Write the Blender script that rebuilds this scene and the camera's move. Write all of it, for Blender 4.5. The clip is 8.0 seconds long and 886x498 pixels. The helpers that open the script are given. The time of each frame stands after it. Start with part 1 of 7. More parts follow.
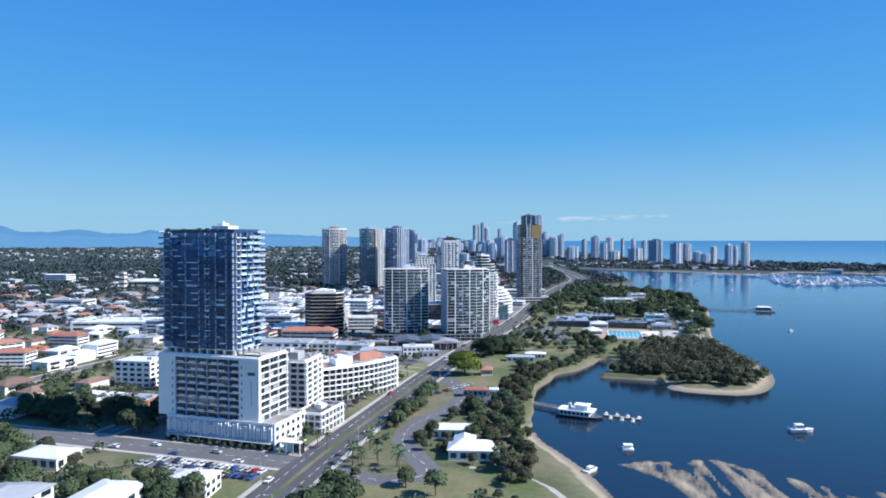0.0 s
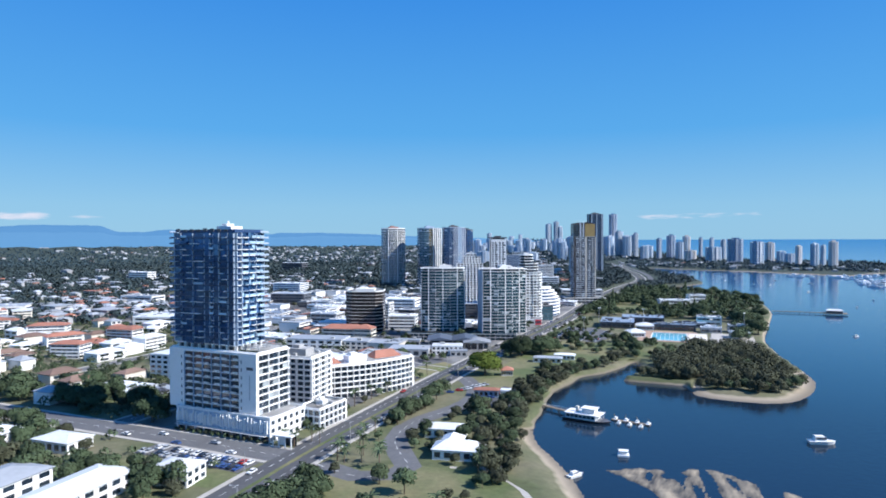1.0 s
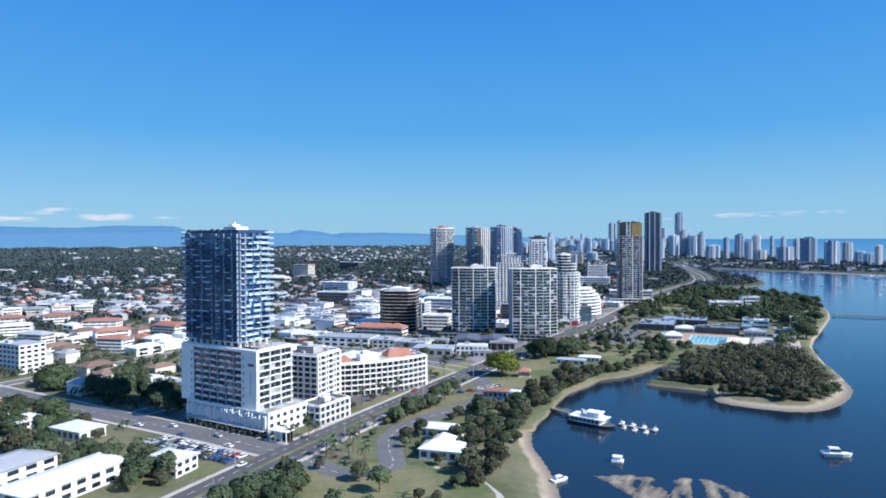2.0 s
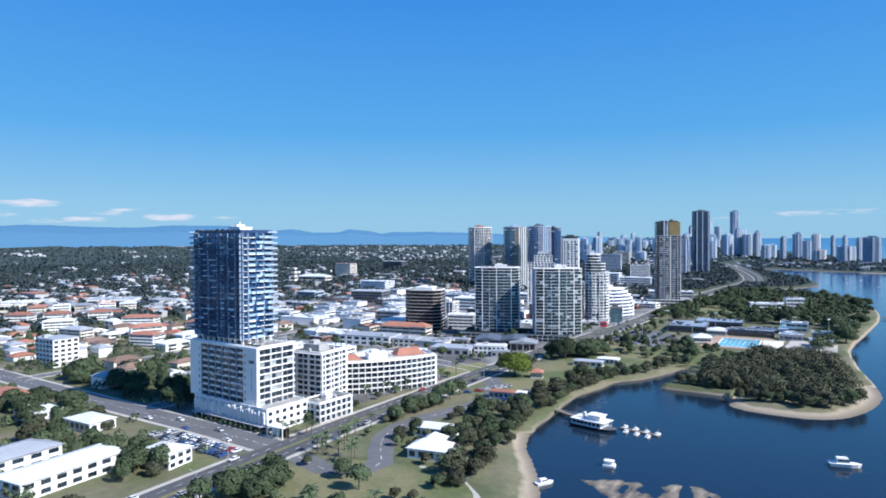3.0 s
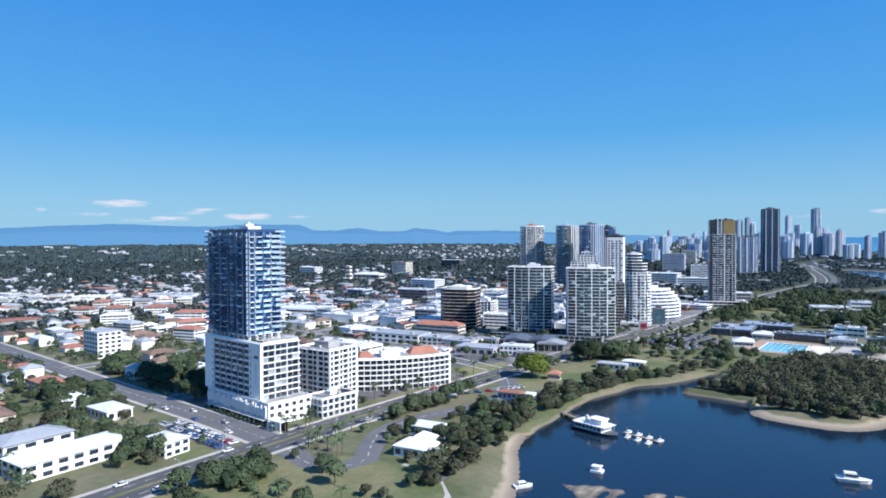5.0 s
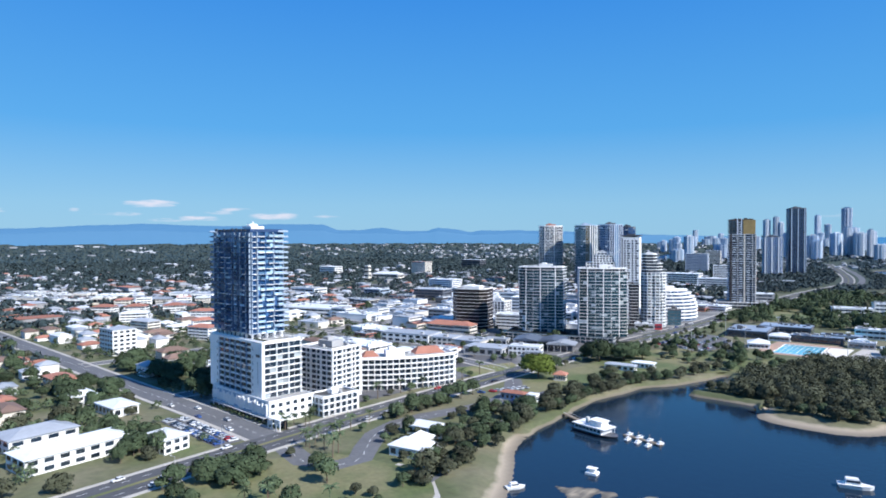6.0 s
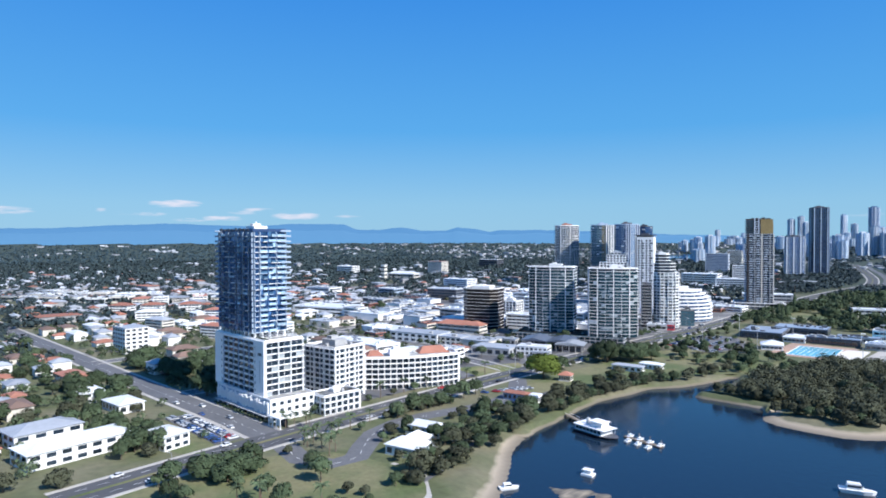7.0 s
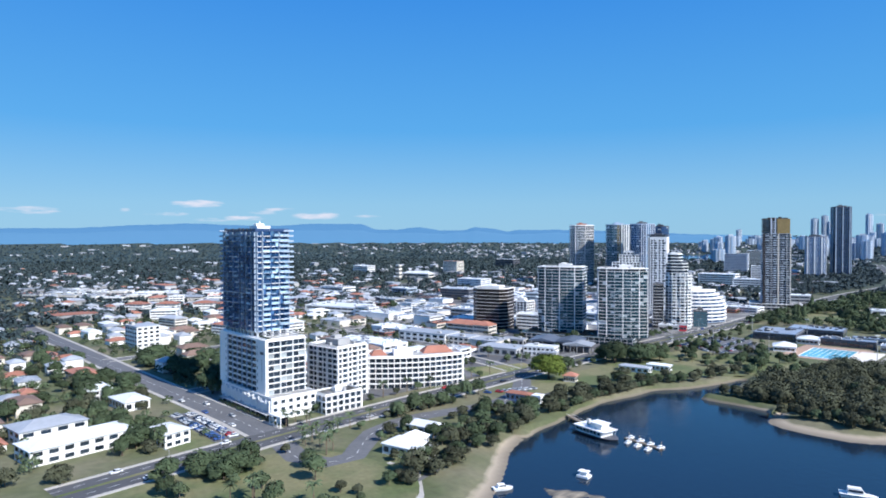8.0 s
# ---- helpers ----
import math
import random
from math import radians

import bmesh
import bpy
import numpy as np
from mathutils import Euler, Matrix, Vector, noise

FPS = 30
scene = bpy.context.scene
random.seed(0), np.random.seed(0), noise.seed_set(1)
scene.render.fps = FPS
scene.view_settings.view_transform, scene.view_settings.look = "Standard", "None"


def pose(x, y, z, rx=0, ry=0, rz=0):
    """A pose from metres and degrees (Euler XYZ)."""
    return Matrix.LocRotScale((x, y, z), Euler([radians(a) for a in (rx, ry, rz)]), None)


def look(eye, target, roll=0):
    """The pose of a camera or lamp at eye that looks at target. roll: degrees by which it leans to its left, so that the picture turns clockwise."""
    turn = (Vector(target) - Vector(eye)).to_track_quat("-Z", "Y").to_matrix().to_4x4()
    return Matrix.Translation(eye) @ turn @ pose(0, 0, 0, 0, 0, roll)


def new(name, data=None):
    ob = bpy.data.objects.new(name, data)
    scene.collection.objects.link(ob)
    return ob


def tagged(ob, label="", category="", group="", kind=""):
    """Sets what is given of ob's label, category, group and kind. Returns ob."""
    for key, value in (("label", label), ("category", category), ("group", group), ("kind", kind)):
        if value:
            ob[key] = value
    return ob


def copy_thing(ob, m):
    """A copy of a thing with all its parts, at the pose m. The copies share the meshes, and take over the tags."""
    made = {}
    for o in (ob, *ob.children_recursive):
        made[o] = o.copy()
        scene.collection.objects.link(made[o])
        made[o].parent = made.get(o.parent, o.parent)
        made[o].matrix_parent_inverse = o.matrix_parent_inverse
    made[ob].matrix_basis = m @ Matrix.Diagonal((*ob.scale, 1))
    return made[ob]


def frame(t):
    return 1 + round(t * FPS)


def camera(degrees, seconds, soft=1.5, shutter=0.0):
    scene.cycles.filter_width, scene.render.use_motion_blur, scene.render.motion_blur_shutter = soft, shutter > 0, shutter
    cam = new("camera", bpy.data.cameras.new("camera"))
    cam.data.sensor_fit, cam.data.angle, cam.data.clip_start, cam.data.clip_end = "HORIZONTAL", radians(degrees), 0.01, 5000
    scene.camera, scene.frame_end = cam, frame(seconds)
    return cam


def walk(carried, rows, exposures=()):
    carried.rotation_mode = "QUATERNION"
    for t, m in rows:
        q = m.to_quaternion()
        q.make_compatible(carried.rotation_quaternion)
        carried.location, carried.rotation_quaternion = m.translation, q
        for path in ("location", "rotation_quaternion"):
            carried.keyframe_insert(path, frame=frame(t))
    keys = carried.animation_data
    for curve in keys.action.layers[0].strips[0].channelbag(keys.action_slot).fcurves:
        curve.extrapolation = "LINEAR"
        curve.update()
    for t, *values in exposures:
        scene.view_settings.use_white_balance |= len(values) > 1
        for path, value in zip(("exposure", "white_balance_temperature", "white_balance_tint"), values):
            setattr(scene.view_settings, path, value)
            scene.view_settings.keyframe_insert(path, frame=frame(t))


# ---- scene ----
# ---------------------------------------------------------------- camera
cam = camera(68.9, 8.0, soft=1.8)
SCALE = 0.9  # the plan below is drawn in units of 0.9 m
METRES, EYE, TILT, LEAN, TURN = 174.8 * SCALE, 100.0 * SCALE, 0.0, 0.0, 18.0
ROWS = [
    (0.0, 0.0, 0.0, 0.0, -0.0, -0.77, 0.07),
    (0.5, 0.1234, 0.0023, 0.0004, 3.59, -0.8, 0.1),
    (1.0, 0.2363, 0.0124, 0.0007, 6.9, -0.84, 0.15),
    (1.5, 0.339, 0.0274, 0.0009, 9.96, -0.85, 0.19),
    (3.0, 0.586, 0.0872, 0.0021, 17.25, -0.91, 0.23),
    (3.5, 0.6482, 0.1084, 0.0023, 19.16, -0.94, 0.23),
    (4.0, 0.7001, 0.1268, 0.0029, 20.77, -0.95, 0.2),
    (4.5, 0.7447, 0.1441, 0.0029, 22.16, -0.98, 0.19),
    (6.0, 0.8514, 0.1918, 0.0037, 25.56, -1.03, 0.15),
    (6.5, 0.8802, 0.207, 0.0037, 26.51, -1.04, 0.14),
    (7.0, 0.9066, 0.2203, 0.0034, 27.39, -1.05, 0.14),
    (7.5, 0.933, 0.2347, 0.0037, 28.28, -1.07, 0.14),
    (8.0, 0.9571, 0.248, 0.0035, 29.09, -1.07, 0.13),
]
walk(cam, [(t, pose(0, 0, EYE, TILT, LEAN, TURN) @ pose(METRES * x, METRES * y, METRES * z, 90 + pitch, roll, yaw)) for t, x, y, z, yaw, pitch, roll in ROWS],
     exposures=[(0.0, 0.5), (8.0, 0.5)])

# ---------------------------------------------------------------- light
SUN_AZ, SUN_EL = 6.0, 40.0  # azimuth in degrees from +x towards +y
world = bpy.data.worlds.new("sky")
scene.world = world
world.use_nodes = True
wn, wl = world.node_tree.nodes, world.node_tree.links
wn.clear()
sky = wn.new("ShaderNodeTexSky")
sky.sky_type, sky.sun_disc = "NISHITA", False
sky.sun_elevation, sky.sun_rotation = radians(SUN_EL), radians(90 - SUN_AZ)
sky.altitude, sky.air_density, sky.dust_density, sky.ozone_density = 0, 1.0, 0.4, 4.0
# clear-day gradient: pale blue at the horizon, deep blue higher up
coord = wn.new("ShaderNodeTexCoord")
up_axis = wn.new("ShaderNodeSeparateXYZ")
wl.new(coord.outputs["Generated"], up_axis.inputs[0])
ramp = wn.new("ShaderNodeValToRGB")
stops = ramp.color_ramp.elements
stops[0].position, stops[0].color = 0.0, (0.275, 0.56, 0.80, 1)
stops[1].position, stops[1].color = 1.0, (0.02, 0.14, 0.52, 1)
for pos, col in ((0.05, (0.25, 0.54, 0.81)), (0.16, (0.085, 0.395, 0.84)), (0.36, (0.034, 0.268, 0.80))):
    stops.new(pos).color = (*col, 1)
wl.new(up_axis.outputs["Z"], ramp.inputs["Fac"])
lift = wn.new("ShaderNodeVectorMath")
lift.operation = "SCALE"
lift.inputs["Scale"].default_value = 0.70 / 0.12
wl.new(ramp.outputs["Color"], lift.inputs[0])
blend = wn.new("ShaderNodeMix")
blend.data_type = "RGBA"
blend.inputs["Factor"].default_value = 0.93
wl.new(sky.outputs[0], blend.inputs["A"])
wl.new(lift.outputs[0], blend.inputs["B"])
# thin streaks of cloud low over the horizon, each a soft flat bank: bearing, height, half length, half depth (degrees), weight
compass = wn.new("ShaderNodeMath")
compass.operation = "ARCTAN2"
west = wn.new("ShaderNodeMath")
west.operation = "MULTIPLY"
west.inputs[1].default_value = -1.0
wl.new(up_axis.outputs["X"], west.inputs[0])
wl.new(west.outputs[0], compass.inputs[0])
wl.new(up_axis.outputs["Y"], compass.inputs[1])
stretch = wn.new("ShaderNodeMapping")
stretch.inputs["Scale"].default_value = (38.0, 38.0, 240.0)
wl.new(coord.outputs["Generated"], stretch.inputs["Vector"])
streak = wn.new("ShaderNodeTexNoise")
streak.inputs["Scale"].default_value, streak.inputs["Detail"].default_value = 1.0, 5
wl.new(stretch.outputs[0], streak.inputs["Vector"])


def sky_math(op, a, b):
    node = wn.new("ShaderNodeMath")
    node.operation = op
    for socket, value in zip(node.inputs, (a, b)):
        if isinstance(value, float):
            socket.default_value = value
        else:
            wl.new(value, socket)
    return node.outputs[0]


cover = None
for bearing, height, long, deep, weight in ((67.9, 2.80, 2.2, 0.34, 1.0), (62.6, 2.15, 1.3, 0.22, 0.5), (66.6, 1.50, 1.6, 0.24, 0.35), (70.2, 1.95, 2.2, 0.24, 0.35), (79.8, 2.05, 2.3, 0.34, 0.55), (73.4, 2.25, 0.5, 0.28, 0.4),
                                           (64.4, 1.62, 1.9, 0.26, 0.8), (58.2, 1.85, 2.4, 0.34, 0.9), (61.5, 2.35, 1.6, 0.20, 0.6), (54.5, 1.85, 2.2, 0.16, 0.3), (86.0, 2.9, 3.2, 0.32, 0.7), (5.6, 1.85, 4.2, 0.24, 0.45), (1.5, 2.0, 4.5, 0.18, 0.3), (11.5, 1.6, 2.0, 0.2, 0.25)):
    u = sky_math("DIVIDE", sky_math("SUBTRACT", compass.outputs[0], radians(bearing)), radians(long))
    v = sky_math("DIVIDE", sky_math("SUBTRACT", up_axis.outputs["Z"], math.sin(radians(height))), radians(deep))
    far_off = sky_math("ADD", sky_math("MULTIPLY", u, u), sky_math("MULTIPLY", v, v))
    body = sky_math("MULTIPLY", sky_math("MAXIMUM", sky_math("SUBTRACT", 1.2, far_off), 0.0), weight)
    cover = body if cover is None else sky_math("MAXIMUM", cover, body)
ragged = sky_math("ADD", cover, sky_math("MULTIPLY", sky_math("SUBTRACT", streak.outputs["Fac"], 0.52), 2.6))
thin = wn.new("ShaderNodeMapRange")
thin.inputs["From Min"].default_value, thin.inputs["From Max"].default_value = 0.15, 1.15
thin.inputs["To Max"].default_value = 0.8
wl.new(ragged, thin.inputs["Value"])
veil_amount = sky_math("MULTIPLY", thin.outputs[0], sky_math("MINIMUM", sky_math("MULTIPLY", cover, 3.0), 1.0))
clouds = wn.new("ShaderNodeMix")
clouds.data_type = "RGBA"
clouds.inputs["B"].default_value = (5.0, 4.9, 5.6, 1)
wl.new(veil_amount, clouds.inputs["Factor"])
wl.new(blend.outputs["Result"], clouds.inputs["A"])
bg = wn.new("ShaderNodeBackground")
bg.inputs["Strength"].default_value = 0.12
wo = wn.new("ShaderNodeOutputWorld")
wl.new(clouds.outputs["Result"], bg.inputs["Color"])
wl.new(bg.outputs[0], wo.inputs["Surface"])

sun = new("sun", bpy.data.lights.new("sun", "SUN"))
sun.data.energy, sun.data.angle, sun.data.color = 4.8, radians(0.5), (1.0, 0.99, 0.985)
ce, se = math.cos(radians(SUN_EL)), math.sin(radians(SUN_EL))
ca, sa = math.cos(radians(SUN_AZ)), math.sin(radians(SUN_AZ))
sun.matrix_world = look((2000 * ce * ca, 2000 * ce * sa, 2000 * se), (0, 0, 0))

# ---------------------------------------------------------------- materials
def material(name, color, rough=0.7, metal=0.0, coarse=0.15, fine=0.5, amount=0.18, bump=0.0, vary=0.0, spec=0.5, other=None, island=0.0):
    """A procedural surface: base colour broken up at two scales (per metre), relief, and a spread from object to object."""
    m = bpy.data.materials.new(name)
    m.use_nodes = True
    n, l = m.node_tree.nodes, m.node_tree.links
    b = n["Principled BSDF"]
    b.inputs["Roughness"].default_value, b.inputs["Metallic"].default_value = rough, metal
    b.inputs["Specular IOR Level"].default_value = spec
    geo = n.new("ShaderNodeNewGeometry")
    info = n.new("ShaderNodeObjectInfo")
    noises = []
    for s, d in ((coarse, 3), (fine, 5)):
        t = n.new("ShaderNodeTexNoise")
        t.inputs["Scale"].default_value, t.inputs["Detail"].default_value = s, d
        l.new(geo.outputs["Position"], t.inputs["Vector"])
        noises.append(t)
    mixn = n.new("ShaderNodeMath")
    mixn.operation = "ADD"
    l.new(noises[0].outputs["Fac"], mixn.inputs[0]), l.new(noises[1].outputs["Fac"], mixn.inputs[1])
    rng = n.new("ShaderNodeMapRange")
    rng.inputs["From Min"].default_value, rng.inputs["From Max"].default_value = 0.6, 1.4
    rng.inputs["To Min"].default_value, rng.inputs["To Max"].default_value = 1 - amount, 1 + amount
    l.new(mixn.outputs[0], rng.inputs["Value"])
    val = rng.outputs[0]
    for out, size in ((info.outputs["Random"], vary), (geo.outputs["Random Per Island"], island)):
        if size:
            r2 = n.new("ShaderNodeMapRange")
            r2.inputs["To Min"].default_value, r2.inputs["To Max"].default_value = 1 - size, 1 + size
            l.new(out, r2.inputs["Value"])
            mul = n.new("ShaderNodeMath")
            mul.operation = "MULTIPLY"
            l.new(val, mul.inputs[0]), l.new(r2.outputs[0], mul.inputs[1])
            val = mul.outputs[0]
    src = n.new("ShaderNodeRGB")
    src.outputs[0].default_value = (*color, 1)
    base = src.outputs[0]
    if other:
        mx = n.new("ShaderNodeMix")
        mx.data_type = "RGBA"
        ramp = n.new("ShaderNodeMapRange")
        ramp.inputs["From Min"].default_value, ramp.inputs["From Max"].default_value = 0.42, 0.58
        l.new(noises[0].outputs["Fac"], ramp.inputs["Value"])
        l.new(ramp.outputs[0], mx.inputs["Factor"])
        l.new(base, mx.inputs["A"])
        mx.inputs["B"].default_value = (*other, 1)
        base = mx.outputs["Result"]
    sc = n.new("ShaderNodeVectorMath")
    sc.operation = "SCALE"
    l.new(base, sc.inputs[0]), l.new(val, sc.inputs["Scale"])
    l.new(sc.outputs[0], b.inputs["Base Color"])
    if bump:
        bp = n.new("ShaderNodeBump")
        bp.inputs["Strength"].default_value, bp.inputs["Distance"].default_value = 0.6, bump
        l.new(noises[1].outputs["Fac"], bp.inputs["Height"])
        l.new(bp.outputs[0], b.inputs["Normal"])
    return m


WHITE = material("white_render", (0.83, 0.82, 0.80), 0.75, vary=0.05, amount=0.08, coarse=0.1, fine=1.2)
CREAM = material("cream_render", (0.68, 0.63, 0.55), 0.8, vary=0.1, amount=0.1)
CONCRETE = material("grey_concrete", (0.42, 0.42, 0.42), 0.8, vary=0.08, amount=0.15)
DARKGREY = material("charcoal_cladding", (0.09, 0.09, 0.10), 0.5, vary=0.15, amount=0.15)
BROWN = material("brown_bronze_cladding", (0.050, 0.037, 0.034), 0.5, vary=0.1, amount=0.15)
GOLD = material("gold_bronze_mesh", (0.36, 0.245, 0.10), 0.45, metal=0.3, vary=0.1, amount=0.2)
STEELBLUE = material("pale_blue_panel", (0.34, 0.42, 0.52), 0.5, vary=0.06, amount=0.1)
SIGN_RED = material("red_shopfront_paint", (0.50, 0.035, 0.05), 0.5, amount=0.1)
GLASS_BLUE = material("blue_coated_glass", (0.034, 0.105, 0.25), 0.07, metal=0.45, vary=0.35, amount=0.1, spec=0.8, island=0.3)
GLASS_MID = material("bright_blue_glass", (0.10, 0.21, 0.34), 0.08, metal=0.25, vary=0.3, amount=0.1, spec=0.8)
GLASS_DARK = material("dark_tinted_glass", (0.025, 0.04, 0.06), 0.08, metal=0.0, vary=0.4, amount=0.1, spec=0.9, island=0.5)
GLASS_GREEN = material("green_tinted_glass", (0.020, 0.062, 0.085), 0.07, metal=0.25, vary=0.4, amount=0.1, spec=0.8, island=0.3)
GLASS_BRONZE = material("bronze_tinted_glass", (0.20, 0.145, 0.06), 0.12, metal=0.4, vary=0.3, amount=0.1, spec=0.8, island=0.4)
BLIND = material("drawn_pale_blind", (0.36, 0.40, 0.42), 0.6, vary=0.25, amount=0.08, island=0.25)
NAVY = material("navy_aluminium_panel", (0.026, 0.060, 0.145), 0.45, vary=0.1, amount=0.12)
GLASS_PALE = material("pale_balustrade_glass", (0.42, 0.60, 0.74), 0.1, metal=0.1, vary=0.25, amount=0.08, spec=0.8)
ROOF_WHITE = material("white_metal_roof", (0.74, 0.75, 0.76), 0.45, vary=0.14, amount=0.12, coarse=0.08, fine=0.7)
ROOF_GREY = material("grey_metal_roof", (0.34, 0.36, 0.39), 0.5, vary=0.2, amount=0.14, coarse=0.08)
ROOF_BLUE = material("blue_grey_metal_roof", (0.27, 0.32, 0.39), 0.4, vary=0.15, amount=0.12)
ROOF_SLATE = material("dark_slate_metal_roof", (0.11, 0.135, 0.18), 0.45, vary=0.12, amount=0.14, coarse=0.08)
GLASS_SMOKE = material("smoked_brown_glass", (0.020, 0.017, 0.018), 0.22, vary=0.4, amount=0.1, spec=0.3, island=0.4)
ROOF_RED = material("terracotta_tile_roof", (0.36, 0.155, 0.105), 0.8, vary=0.2, amount=0.2, fine=2.0)
ROOF_BROWN = material("brown_tile_roof", (0.20, 0.13, 0.10), 0.8, vary=0.2, amount=0.2, fine=2.0)
BRICK = material("red_brick_wall", (0.32, 0.12, 0.08), 0.85, vary=0.1, amount=0.2, fine=3.0)
ASPHALT = material("asphalt", (0.078, 0.079, 0.084), 0.85, amount=0.25, coarse=0.05, fine=0.8)
ASPHALT_PALE = material("worn_asphalt", (0.125, 0.126, 0.132), 0.85, amount=0.25, coarse=0.05, fine=0.6)
PAVING = material("pale_concrete_paving", (0.44, 0.41, 0.37), 0.85, amount=0.2, coarse=0.1, fine=1.0)
PAINT = material("road_paint", (0.72, 0.72, 0.70), 0.7, amount=0.15)
LAWN = material("mown_grass", (0.100, 0.128, 0.048), 0.95, coarse=0.03, fine=0.5, amount=0.3, other=(0.165, 0.155, 0.078), bump=0.2)
FIELD = material("dry_grass", (0.15, 0.17, 0.06), 0.95, coarse=0.04, fine=0.5, amount=0.25, other=(0.22, 0.19, 0.10), bump=0.2)
LEAF_DARK = material("dark_green_leaves", (0.056, 0.080, 0.043), 0.85, spec=0.15, amount=0.25, vary=0.35, island=0.2, coarse=0.06, fine=0.9)
LEAF_MID = material("mid_green_leaves", (0.080, 0.110, 0.060), 0.85, spec=0.15, amount=0.25, vary=0.3, island=0.2, coarse=0.06, fine=0.9)
LEAF_BRIGHT = material("bright_green_leaves", (0.102, 0.137, 0.028), 0.85, spec=0.15, amount=0.2, island=0.2, coarse=0.1, fine=0.9)
LEAF_OLIVE = material("olive_mangrove_leaves", (0.064, 0.070, 0.044), 0.85, spec=0.15, amount=0.3, vary=0.3, island=0.15, coarse=0.06, fine=0.9)
BARK = material("grey_brown_bark", (0.14, 0.105, 0.075), 0.95, amount=0.3, fine=3.0)
TYRE = material("black_rubber", (0.02, 0.02, 0.02), 0.9)
TIMBER = material("weathered_timber", (0.22, 0.17, 0.12), 0.9, amount=0.25, fine=2.0)
DECK = material("terracotta_paving", (0.40, 0.27, 0.20), 0.85, amount=0.15, coarse=0.1, fine=1.0)
POOL = material("pool_water", (0.17, 0.48, 0.58), 0.06, amount=0.08, coarse=0.2, fine=1.0)
CARS = [material("car_paint_" + k, c, 0.25, vary=0.1, amount=0.03) for k, c in
        (("white", (0.75, 0.75, 0.75)), ("silver", (0.4, 0.41, 0.43)), ("dark", (0.03, 0.03, 0.04)), ("red", (0.4, 0.03, 0.03)), ("blue", (0.05, 0.1, 0.28)))]
# skyline tones: the pale, blue and dark ones have distance haze mixed into their colour
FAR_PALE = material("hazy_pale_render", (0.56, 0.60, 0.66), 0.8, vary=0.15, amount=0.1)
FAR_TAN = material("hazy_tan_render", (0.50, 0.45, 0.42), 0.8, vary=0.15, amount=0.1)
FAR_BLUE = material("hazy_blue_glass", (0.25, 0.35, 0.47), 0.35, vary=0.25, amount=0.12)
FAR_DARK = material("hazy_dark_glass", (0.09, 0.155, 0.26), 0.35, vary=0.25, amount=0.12)

